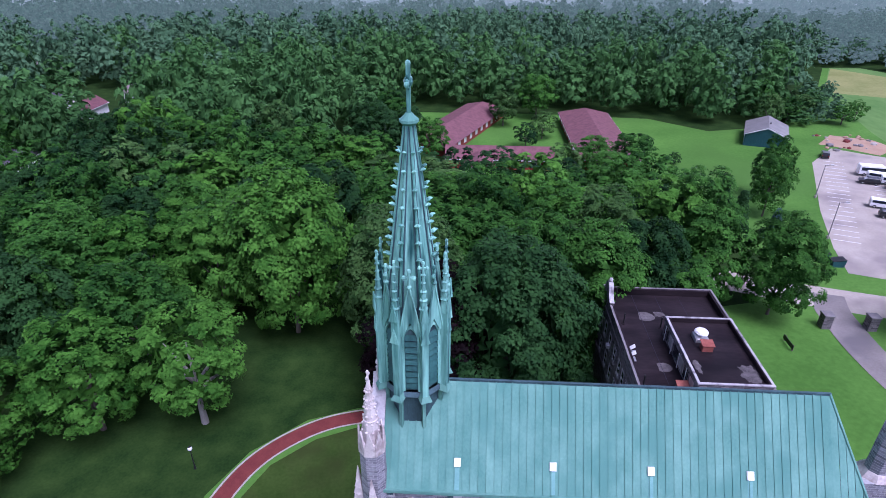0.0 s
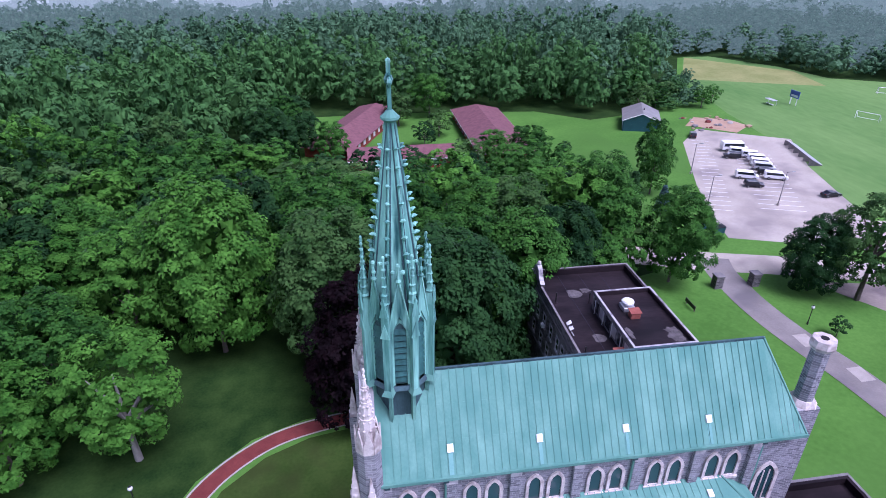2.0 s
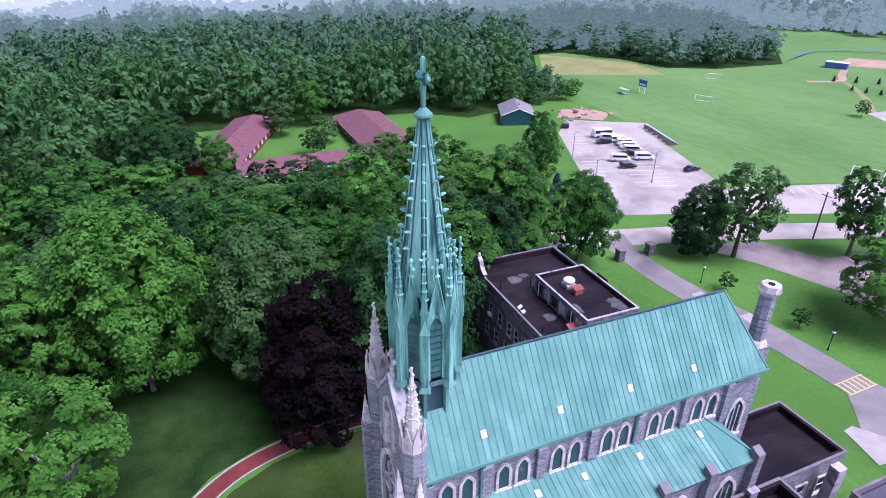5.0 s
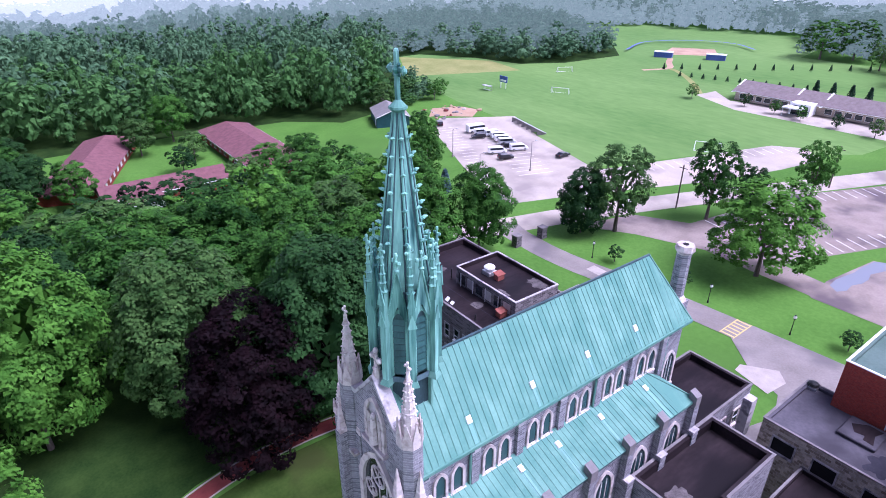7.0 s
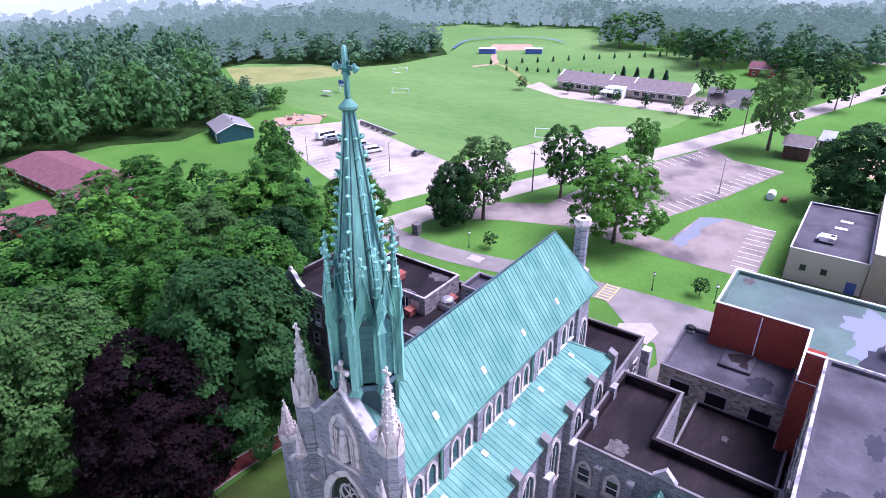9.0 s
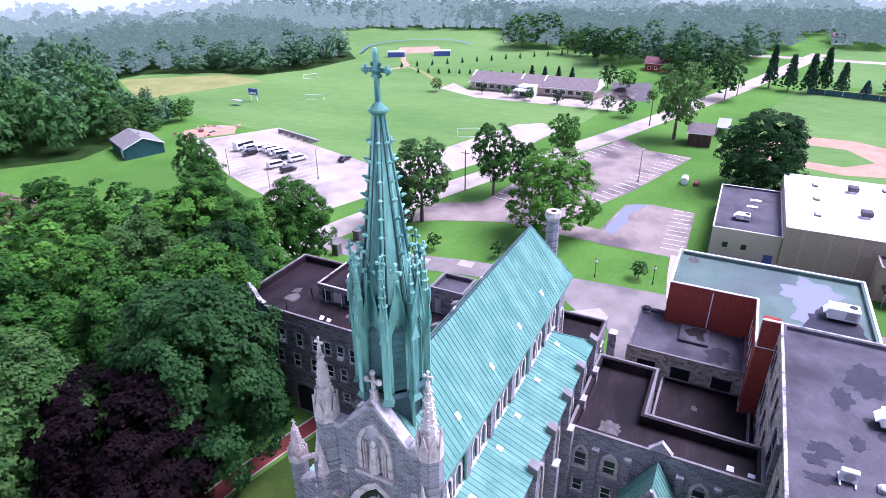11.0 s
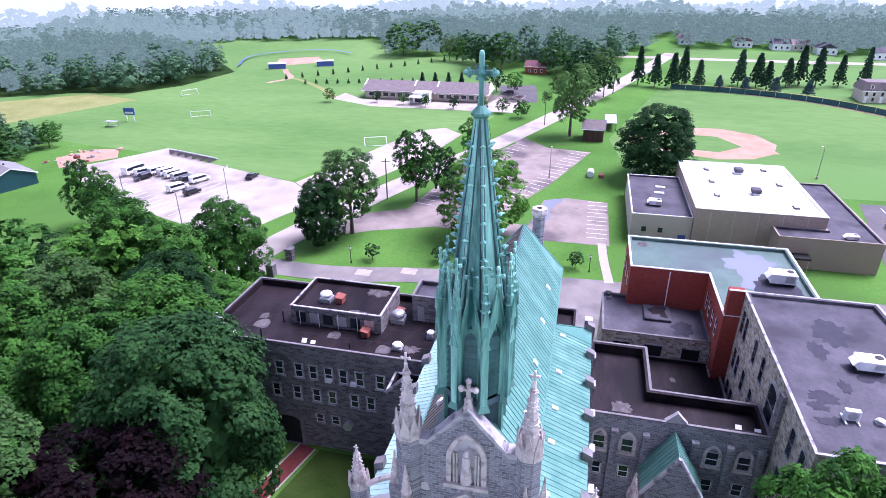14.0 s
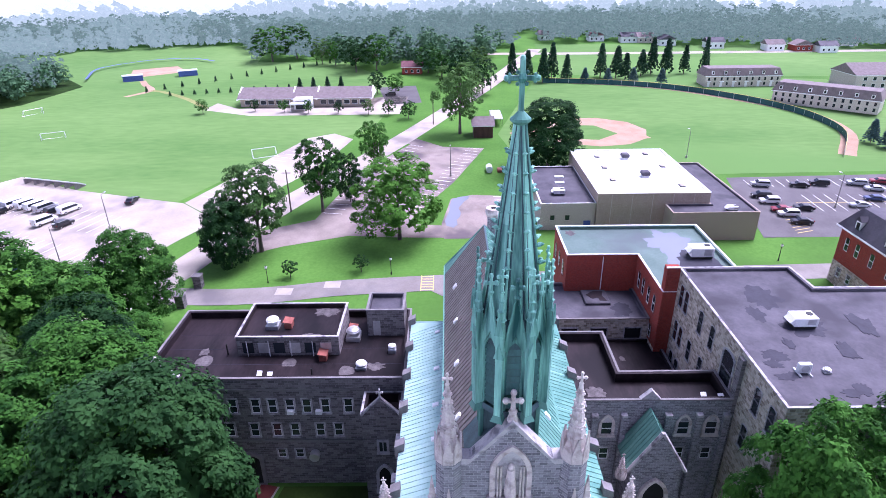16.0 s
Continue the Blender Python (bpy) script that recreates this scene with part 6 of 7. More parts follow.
def crown_arrays(seed, clumps, leaves, size, shape="round", open_=0.0):
    """A crown one metre wide each way and one high: boughs spread over a domed outline, each a cap of leaf bunches facing out and up, round a thin inner core."""
    rng = np.random.default_rng(seed)
    tall = {"round": 2.2, "tall": 2.6, "cone": 4.0}.get(shape, 2.0)
    phase = rng.uniform(0, 6.28, 3)

    def wide(h, a):
        if shape == "cone":
            return (1 - h) ** 0.85 + 0.03
        belly, foot = {"round": (0.36, 0.60), "tall": (0.42, 0.50)}.get(shape, (0.50, 0.35))
        w = math.sqrt(max(0.02, 1 - ((h - belly) / (1.02 - belly)) ** 2)) if h > belly else 1 - (1 - foot) * ((belly - h) / belly) ** 1.6
        return w * (1 + 0.10 * math.sin(2 * a + phase[0]) + 0.08 * math.sin(3 * a + phase[1] + 3 * h) + 0.06 * math.sin(7 * h + phase[2]))

    pts, nor = [], []
    up = np.array([0, 0, 1.0])
    for k in range(clumps):
        h = 0.04 + 0.93 * ((k + rng.uniform(0, 1)) / clumps) ** 0.82
        a = 2.39996 * k + rng.uniform(-0.5, 0.5)
        w = wide(h, a) * rng.uniform(0.62, 0.90)
        rad = (open_ + rng.uniform(0.17, 0.31)) * (0.5 if shape == "cone" else 1.0)
        c = np.array([w * math.cos(a), w * math.sin(a), h * tall * 0.94])
        out = c - np.array([0, 0, 0.34 * tall])
        out /= np.linalg.norm(out) + 1e-9
        out = out * 0.75 + up * 0.55
        bunch = out + rng.normal(scale=0.75, size=(9, 3))
        bunch /= np.linalg.norm(bunch, axis=1, keepdims=True)
        d = bunch[rng.integers(0, 9, leaves)] + rng.normal(scale=0.24, size=(leaves, 3))
        d /= np.linalg.norm(d, axis=1, keepdims=True)
        q = c + d * rad * rng.uniform(0.70, 1.08, (leaves, 1)) * np.array([1, 1, 0.8])
        pts.append(q)
        m = d + out * 0.35 + up * 0.25 + rng.normal(scale=0.34, size=d.shape)
        nor.append(m / np.linalg.norm(m, axis=1, keepdims=True))
    v, f = rhombs(np.concatenate(pts), np.concatenate(nor), size, rng)
    core = max(24, clumps * 5)
    hh, aa = rng.uniform(0.12, 0.78, core), rng.uniform(0, 6.28, core)
    ww = np.array([wide(float(x), float(y)) for x, y in zip(hh, aa)]) * 0.5
    inner = np.stack([ww * np.cos(aa), ww * np.sin(aa), hh * tall], 1)
    m = np.stack([np.cos(aa), np.sin(aa), np.full(core, 0.4)], 1) + rng.normal(scale=0.3, size=(core, 3))
    v2, f2 = rhombs(inner, m / np.linalg.norm(m, axis=1, keepdims=True), (0.20 if clumps < 30 else 0.09) if shape != "cone" else 0.10, rng)
    return np.concatenate([v, v2]) / np.array([1, 1, tall]), np.concatenate([f, f2 + len(v)])


def mesh_of(name, v, f, mat):
    me = bpy.data.meshes.new(name)
    me.vertices.add(len(v))
    me.vertices.foreach_set("co", np.asarray(v, dtype=np.float32).ravel())
    me.loops.add(f.size)
    me.loops.foreach_set("vertex_index", f.ravel().astype(np.int32))
    me.polygons.add(len(f))
    me.polygons.foreach_set("loop_start", np.arange(0, f.size, f.shape[1], dtype=np.int32))
    me.update(calc_edges=True)
    me.materials.append(M[mat])
    return me


def trunk_mesh(name, seed, mat, spread=0.55, limbs=6):
    """A tapered trunk with limbs, one metre high, crown width one metre."""
    rng = random.Random(seed)
    bm = bmesh.new()

    def limb(a, b, r0, r1):
        a, b = Vector(a), Vector(b)
        own = bmesh.new()
        bmesh.ops.create_cone(own, cap_ends=True, segments=7, radius1=r0, radius2=r1, depth=(b - a).length)
        own.transform(Matrix.Translation((a + b) / 2) @ (b - a).to_track_quat("Z", "Y").to_matrix().to_4x4())
        merge(bm, own)

    limb((0, 0, -0.02), (0.01, 0.0, 0.30), 0.075, 0.045)
    limb((0.01, 0, 0.29), (-0.01, 0.02, 0.80), 0.048, 0.012)
    for i in range(limbs):
        t = i / limbs * 6.28 + rng.uniform(-0.4, 0.4)
        z = rng.uniform(0.24, 0.5)
        e = (math.cos(t) * spread * rng.uniform(0.6, 1), math.sin(t) * spread * rng.uniform(0.6, 1), z + rng.uniform(0.2, 0.36))
        mid = (e[0] * 0.45, e[1] * 0.45, z + 0.12)
        limb((0, 0, z), mid, 0.030, 0.020)
        limb(mid, e, 0.020, 0.006)
    me = bpy.data.meshes.new(name)
    bm.to_mesh(me)
    bm.free()
    me.materials.append(M[mat])
    return me


CROWNS = {}
for kind, mats, spec in (
        ("maple", ("leaf", "brightleaf", "darkleaf", "purpleleaf", "greyleaf"), (64, 190, 0.036, "round")),
        ("dense", ("leaf", "brightleaf", "darkleaf", "purpleleaf", "greyleaf"), (104, 250, 0.029, "round")),
        ("oak", ("leaf", "brightleaf", "greyleaf", "darkleaf"), (72, 190, 0.033, "tall")),
        ("open", ("leaf", "brightleaf", "greyleaf"), (50, 190, 0.034, "wide")),
        ("conifer", ("spruce", "bluespruce", "darkleaf"), (130, 44, 0.085, "cone"))):
    for v in range(3):
        vv, ff = crown_arrays(11 * v + len(kind), *spec)
        for mt in mats:
            CROWNS[kind, mt, v] = mesh_of("crown", vv, ff, mt)
SMALL = {}
for kind, mats, spec in (("maple", ("leaf", "brightleaf", "darkleaf", "greyleaf"), (34, 90, 0.058, "round")),):
    for v in range(4):
        vv, ff = crown_arrays(5 + v, *spec)
        for mt in mats:
            SMALL[kind, mt, v] = mesh_of("crown", vv, ff, mt)
TRUNKS = {m: [trunk_mesh("trunk", s, m) for s in range(3)] for m in ("bark", "palebark")}
POLE = trunk_mesh("trunk", 9, "bark", 0.0, 0)
tree_rng = random.Random(4)


def tree(x, y, height, radius, kind="maple", leaf="leaf", label="", bark="bark", clear=0.2, small=False, group="", name="tree", category="tree"):
    v = tree_rng.randrange(3)
    th = thing(name, x, y, g(x, y) - 0.05, label or {"leaf": "green broadleaf tree with a full leafy crown", "brightleaf": "light green broadleaf tree with a lumpy crown", "darkleaf": "dark green maple with a dense crown",
               "greyleaf": "grey-green broadleaf tree with a soft crown", "purpleleaf": "dark purple beech with a dense crown", "spruce": "dark green spruce with a pointed crown", "bluespruce": "blue-grey spruce with a pointed crown"}[leaf], category, group)
    th.rotation_euler = (0, 0, tree_rng.uniform(0, 6.28))
    limb = {"open": 0.95, "dense": 0.6}.get(kind, 0.74)
    t = new("trunk", POLE if kind == "conifer" else TRUNKS[bark][v])
    t.parent, t.scale = th, (radius * limb if kind != "conifer" else height * 0.25, radius * limb if kind != "conifer" else height * 0.25, height * (limb if kind != "conifer" else 0.8))
    c = new("crown", (SMALL if small else CROWNS)[kind, leaf, v])
    c.parent, c.location, c.scale = th, (0, 0, height * clear), (radius, radius, height * (1 - clear))
    return th


def inside(x, y, poly):
    hit = False
    for (x0, y0), (x1, y1) in zip(poly, poly[1:] + poly[:1]):
        if (y0 > y) != (y1 > y) and x < (x1 - x0) * (y - y0) / (y1 - y0) + x0:
            hit = not hit
    return hit


# single trees that stand out
SPECIAL = [
    (3.6, 63, 26, 9.6, "dense", "darkleaf"), (-7, 63.5, 20.5, 9.4, "dense", "purpleleaf"), (50, 88, 19, 6.6, "dense", "leaf"),
    (71, 139, 17, 4.5, "oak", "leaf"), (66, 129, 16, 4.5, "oak", "leaf"), (49, 113, 16, 3.6, "conifer", "darkleaf"), (53, 113, 14, 3.4, "conifer", "darkleaf"), (63, 117, 8, 2.4, "conifer", "bluespruce"),
    (73.5, 80.5, 15, 5.6, "dense", "darkleaf"), (79.8, 76, 20, 7.4, "open", "greyleaf"), (100.8, 66.5, 19, 6.2, "open", "leaf"), (107, 60.5, 13, 3.6, "maple", "darkleaf"), (129.2, 56.5, 15, 4.8, "open", "leaf"),
    (85, 46.2, 19.5, 9.6, "maple", "brightleaf"), (131, 6, 20, 10.8, "dense", "darkleaf"), (166, 31, 24, 8.5, "open", "greyleaf"),
    (-37, 57, 18, 7.5, "open", "brightleaf"), (-30, 78, 29, 9.5, "dense", "brightleaf"), (-12, 74, 25, 9.0, "dense", "greyleaf"),
    (-3, 6, 27, 6.5, "dense", "leaf"), (1, -4, 25, 7.0, "dense", "leaf"), (-6, -10, 24, 7, "maple", "leaf"),
    (12.5, 62.5, 8, 3.2, "maple", "darkleaf"), (-50, 55, 18, 7.5, "oak", "brightleaf"), (-60, 47, 18, 7.5, "oak", "brightleaf"), (-47, 64, 21, 7.5, "oak", "leaf"), (-54, 34, 8, 5, "maple", "purpleleaf"),
    (17, 76, 22, 8, "dense", "leaf"), (8, 79, 22, 8, "dense", "leaf"), (26, 82, 20, 7.5, "dense", "darkleaf"), (31, 79, 15, 6, "maple", "leaf"), (38, 90, 19, 7, "maple", "leaf"),
]
for i, s in enumerate(SPECIAL):
    tree(*s, bark="palebark" if s[:2] == (-37, 57) else "bark", clear={"conifer": 0.06, "open": 0.24}.get(s[4], 0.26 if s[:2] == (-37, 57) else 0.06 if s[5] in ("darkleaf", "purpleleaf") else 0.13))

# woods beside the church
NEAR = [(-75, 40), (-46, 52), (-44, 66), (-22, 66), (-16, 74), (2, 72), (14, 74), (30, 88), (42, 94), (47, 104), (43, 118), (44, 132), (20, 136), (0, 140), (-30, 146), (-60, 150), (-140, 150), (-140, 60)]
wood_rng = random.Random(12)
y = 42.0
while y < 150:
    x = -138.0
    while x < 50:
        px, py = x + wood_rng.uniform(-3.4, 3.4), y + wood_rng.uniform(-3.4, 3.4)
        if inside(px, py, NEAR) and all(math.hypot(px - s[0], py - s[1]) > 0.72 * (s[3] + 5.5) for s in SPECIAL) and not (px < -95 and 110 < py < 150 and px > -125):
            edge = py < 100 and px > -100
            mt = wood_rng.choices(("leaf", "brightleaf", "darkleaf", "greyleaf"), (5, 2.0 if px < -45 or py > 90 else 1.0, 3.4, 1.0))[0]
            h = wood_rng.uniform(17, 24) if py < 104 or px < -40 else wood_rng.uniform(11.5, 15) if px < 24 else wood_rng.uniform(14.5, 18)
            if edge and mt != "darkleaf":
                tree(px, py, h, wood_rng.uniform(6.4, 8.6), "oak", mt, clear=0.12, group="woods beside the church")
            elif edge:
                tree(px, py, h, wood_rng.uniform(6.4, 8.4), "maple", mt, clear=0.1, group="woods beside the church")
            else:
                tree(px, py, h, wood_rng.uniform(5.6, 7.6), "maple", mt, small=True, group="woods beside the church")
        x += 9.4
    y += 9.2

# loose trees on the lawns, round the school and along the fields
LOOSE = [(-22, 172, 13, 6), (-14, 165, 12, 5.5), (-27, 187, 15, 7), (30, 151, 12, 5.5), (40, 151, 13, 6), (22, 148, 11, 5), (98, 213, 13, 5), (105, 205, 9, 4), (112, 212, 8, 4), (121, 201, 8, 4), (128, 206, 7, 3.4), (96, 200, 11, 5), (20, 210, 16, 6.5), (8, 200, 12, 5), (20, 186, 9, 4.5), (14, 176, 8, 4),
         (-30, 160, 18, 7), (-28, 180, 16, 7), (200, 112, 5, 2), (198, 100, 5, 2), (196, 90, 5.5, 2), (195, 78, 5, 2), (193, 66, 6, 2.4), (192, 58, 6, 2.6), (197, 132, 6, 2.4), (186, 50, 7, 3), (228, 66, 10, 4), (226, 58, 9, 4),
         (310, 134, 19, 11), (318, 122, 19, 10), (300, 104, 14, 6), (296, 96, 13, 5), (280, 72, 18, 9), (276, 82, 17, 8), (272, 45, 14, 7), (262, 38, 13, 6), (240, 30, 17, 7), (252, 22, 16, 7), (225, 20, 15, 6)]
for x, y, h, r in LOOSE:
    tree(x, y, h, r, "maple", tree_rng.choice(("leaf", "darkleaf", "leaf", "greyleaf")), small=h < 12 or x > 150, group="loose trees on the campus")
for x, y in [(251, 5), (248, -2), (246, -9), (252, -14), (247, -20), (256, -38), (254, -45), (249, -48), (258, -58), (262, -64), (259, -70), (262, -80), (258, -88)]:
    tree(x, y, tree_rng.uniform(13, 19), tree_rng.uniform(3.2, 4.4), "conifer", "spruce", clear=0.05, group="spruces by the outfield")
for x, y in [(244, -28), (242, -38), (243, -50), (240, -62)]:
    tree(x, y, 7.5, 3.0, "conifer", "bluespruce", clear=0.04, group="spruces by the outfield")
for i in range(7):
    tree(150 - 5.2 * i, -100 - 1.5 * i, 8.5, 3.0, "conifer", "bluespruce", clear=0.04, group="blue spruces by the dormitories")
for x, y in [(68.5, 67), (70.5, 53), (73.6, 25.2), (62, -44), (60, -52)]:
    tree(x, y, 3.8, 1.6, "maple", "darkleaf", "young round-headed tree with dark leaves on the lawn", clear=0.3, small=True, group="young trees along the drive")
for x, y in [(56, 165), (52.5, 181)]:
    tree(x, y, 3.6 if y < 170 else 2.8, 1.9, "maple", "darkleaf", "rounded dark green bush on the lawn", clear=0.05, small=True, name="bush", category="bush")
for i in range(13):
    tree(236 + 5.4 * i, 172 - 6.0 * i, 3.2, 0.9, "conifer", "spruce", "small clipped evergreen in a row", clear=0.03, group="row of small evergreens", name="evergreen", category="shrub")
for i in range(11):
    tree(228 + 1.2 * i, 158 - 5.0 * i, 2.6, 0.9, "conifer", "spruce", "small clipped evergreen in a row", clear=0.03, group="row of small evergreens", name="evergreen", category="shrub")
for x, y in [(228, 94), (229, 88), (229, 82), (228, 100)]:
    tree(x, y, 8, 2.2, "conifer", "spruce", clear=0.05, group="evergreens behind the school")


# far woods
def far_woods(name, polys, spacing, radius, height, mat, label, seed, holes=()):
    rng = np.random.default_rng(seed)
    bases = [crown_arrays(70 + k, 15, 27, 0.115, "round", 0.07) for k in range(6)]
    bins = {(k, j): ([], []) for k in range(3) for j in range(4)}
    count = dict.fromkeys(bins, 0)
    for poly in polys:
        xs, ys = [p[0] for p in poly], [p[1] for p in poly]
        y = min(ys)
        while y < max(ys):
            x = min(xs)
            while x < max(xs):
                px, py = x + rng.uniform(-0.42, 0.42) * spacing, y + rng.uniform(-0.42, 0.42) * spacing
                if inside(px, py, poly) and not any(inside(px, py, h) for h in holes):
                    v, f = bases[rng.integers(6)]
                    r, h = radius * rng.uniform(0.7, 1.3), height * rng.uniform(0.66, 1.2)
                    a = rng.uniform(0, 6.28)
                    c, s = math.cos(a), math.sin(a)
                    q = v * np.array([r, r, h * 0.84])
                    q = np.stack([q[:, 0] * c - q[:, 1] * s + px, q[:, 0] * s + q[:, 1] * c + py, q[:, 2] + g(px, py) + h * 0.12], 1)
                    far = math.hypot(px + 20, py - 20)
                    # crowns farther out get paler leaves that stand for haze
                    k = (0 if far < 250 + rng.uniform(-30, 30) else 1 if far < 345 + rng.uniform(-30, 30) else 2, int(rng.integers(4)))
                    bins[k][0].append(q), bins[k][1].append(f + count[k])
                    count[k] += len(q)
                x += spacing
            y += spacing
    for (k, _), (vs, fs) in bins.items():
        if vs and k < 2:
            tagged(new(name, mesh_of(name, np.concatenate(vs), np.concatenate(fs), (mat, "hazeleaf")[k])), (label, label + " farther off, haze painted into the leaves")[k], "woods", kind="stuff")
        # the outermost crowns of these woods glow, in place of haze
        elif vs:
            tagged(new("backdrop", mesh_of("backdrop", np.concatenate(vs), np.concatenate(fs), "mistleaf")), "far treetops with mist painted in as a glow", "backdrop", kind="structure")


def haze_glow(name, air_low, air_high, share):
    """Leaves far off, with haze painted in as a glow in their colour."""
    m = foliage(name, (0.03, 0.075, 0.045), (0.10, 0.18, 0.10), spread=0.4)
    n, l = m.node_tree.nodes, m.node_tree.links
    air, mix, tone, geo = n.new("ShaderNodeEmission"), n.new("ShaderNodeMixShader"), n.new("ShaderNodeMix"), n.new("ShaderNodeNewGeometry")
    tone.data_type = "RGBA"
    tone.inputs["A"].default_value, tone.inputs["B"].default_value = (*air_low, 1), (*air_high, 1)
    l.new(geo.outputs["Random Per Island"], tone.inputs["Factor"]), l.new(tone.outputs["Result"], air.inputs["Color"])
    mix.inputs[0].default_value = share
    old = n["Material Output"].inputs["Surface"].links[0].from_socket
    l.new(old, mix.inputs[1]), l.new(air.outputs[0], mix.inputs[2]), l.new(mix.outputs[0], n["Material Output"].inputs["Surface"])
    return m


M["mistleaf"] = haze_glow("haze_glow_leaves", (0.075, 0.125, 0.100), (0.125, 0.180, 0.145), 0.6)
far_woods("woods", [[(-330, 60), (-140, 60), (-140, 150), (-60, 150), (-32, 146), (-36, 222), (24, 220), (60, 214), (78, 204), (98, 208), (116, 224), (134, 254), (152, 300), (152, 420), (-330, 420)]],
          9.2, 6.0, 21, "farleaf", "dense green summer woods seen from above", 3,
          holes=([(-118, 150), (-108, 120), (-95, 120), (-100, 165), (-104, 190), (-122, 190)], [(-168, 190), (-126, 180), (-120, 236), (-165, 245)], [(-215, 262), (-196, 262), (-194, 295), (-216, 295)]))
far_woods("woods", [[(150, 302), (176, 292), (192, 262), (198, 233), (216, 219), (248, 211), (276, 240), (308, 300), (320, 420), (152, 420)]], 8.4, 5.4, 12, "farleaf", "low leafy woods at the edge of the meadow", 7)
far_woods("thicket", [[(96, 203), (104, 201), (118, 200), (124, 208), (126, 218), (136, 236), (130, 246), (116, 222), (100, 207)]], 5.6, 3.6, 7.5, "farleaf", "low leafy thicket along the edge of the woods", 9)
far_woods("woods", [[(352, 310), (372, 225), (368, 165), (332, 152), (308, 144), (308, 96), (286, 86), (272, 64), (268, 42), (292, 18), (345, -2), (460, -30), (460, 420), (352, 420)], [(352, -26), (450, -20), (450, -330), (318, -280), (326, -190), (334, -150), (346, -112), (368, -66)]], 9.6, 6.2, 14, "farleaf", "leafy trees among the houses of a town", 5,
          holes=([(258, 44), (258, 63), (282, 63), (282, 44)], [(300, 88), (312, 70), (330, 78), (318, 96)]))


# treelines with mist painted in as a glow, and the glowing white distance behind them
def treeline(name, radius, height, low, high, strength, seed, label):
    m = bpy.data.materials.new("haze_glow_treeline")
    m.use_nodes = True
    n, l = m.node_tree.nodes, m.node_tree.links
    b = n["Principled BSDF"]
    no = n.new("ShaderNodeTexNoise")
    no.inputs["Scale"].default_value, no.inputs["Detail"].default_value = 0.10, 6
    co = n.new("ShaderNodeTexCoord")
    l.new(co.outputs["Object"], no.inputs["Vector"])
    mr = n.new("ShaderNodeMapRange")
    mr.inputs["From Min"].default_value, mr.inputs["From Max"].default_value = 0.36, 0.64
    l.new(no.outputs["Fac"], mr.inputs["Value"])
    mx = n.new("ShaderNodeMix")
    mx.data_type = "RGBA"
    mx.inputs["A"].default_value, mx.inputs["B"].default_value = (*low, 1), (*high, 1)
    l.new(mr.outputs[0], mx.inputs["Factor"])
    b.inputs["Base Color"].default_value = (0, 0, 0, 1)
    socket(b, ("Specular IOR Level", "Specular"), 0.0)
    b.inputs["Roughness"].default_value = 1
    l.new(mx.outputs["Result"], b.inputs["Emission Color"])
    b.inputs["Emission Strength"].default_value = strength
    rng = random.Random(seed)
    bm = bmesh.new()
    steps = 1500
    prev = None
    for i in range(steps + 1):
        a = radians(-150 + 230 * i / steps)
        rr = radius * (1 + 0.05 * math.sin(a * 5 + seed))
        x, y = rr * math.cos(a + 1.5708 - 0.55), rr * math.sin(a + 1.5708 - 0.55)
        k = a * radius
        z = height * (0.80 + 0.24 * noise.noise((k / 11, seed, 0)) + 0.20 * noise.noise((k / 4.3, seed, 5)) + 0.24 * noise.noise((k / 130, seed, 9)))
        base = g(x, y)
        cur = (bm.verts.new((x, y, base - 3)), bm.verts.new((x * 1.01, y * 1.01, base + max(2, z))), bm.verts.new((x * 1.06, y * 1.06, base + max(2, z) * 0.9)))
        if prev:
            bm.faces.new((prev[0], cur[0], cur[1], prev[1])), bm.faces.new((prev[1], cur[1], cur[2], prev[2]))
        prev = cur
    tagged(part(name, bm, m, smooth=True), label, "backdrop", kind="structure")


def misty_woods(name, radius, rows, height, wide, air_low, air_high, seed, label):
    """Distant woods in curved rows, haze painted into their leaves as a glow."""
    m = haze_glow(name + "_leaves", air_low, air_high, 0.8)
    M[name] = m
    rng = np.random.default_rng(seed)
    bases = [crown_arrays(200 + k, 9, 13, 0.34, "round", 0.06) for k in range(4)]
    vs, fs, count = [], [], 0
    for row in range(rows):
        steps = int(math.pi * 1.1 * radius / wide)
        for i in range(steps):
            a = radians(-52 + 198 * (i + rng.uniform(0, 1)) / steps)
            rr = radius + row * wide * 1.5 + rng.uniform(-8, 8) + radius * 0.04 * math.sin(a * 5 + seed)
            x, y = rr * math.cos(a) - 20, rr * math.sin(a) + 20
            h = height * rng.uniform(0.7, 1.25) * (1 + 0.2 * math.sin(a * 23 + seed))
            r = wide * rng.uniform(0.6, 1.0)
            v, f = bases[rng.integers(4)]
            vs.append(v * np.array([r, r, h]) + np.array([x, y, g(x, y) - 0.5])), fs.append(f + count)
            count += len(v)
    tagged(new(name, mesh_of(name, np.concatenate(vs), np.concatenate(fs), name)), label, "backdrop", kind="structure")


misty_woods("backdrop_1", 455, 4, 15, 8.0, (0.125, 0.185, 0.155), (0.165, 0.225, 0.190), 3, "green treeline, thin mist painted in as a glow")
misty_woods("backdrop_2", 545, 3, 16, 9.5, (0.250, 0.315, 0.285), (0.290, 0.355, 0.320), 8, "blue-green treeline, mist painted in as a glow")
misty_woods("backdrop_3", 660, 3, 16, 11, (0.44, 0.50, 0.47), (0.48, 0.54, 0.51), 14, "pale treeline, thick mist painted in as a glow")
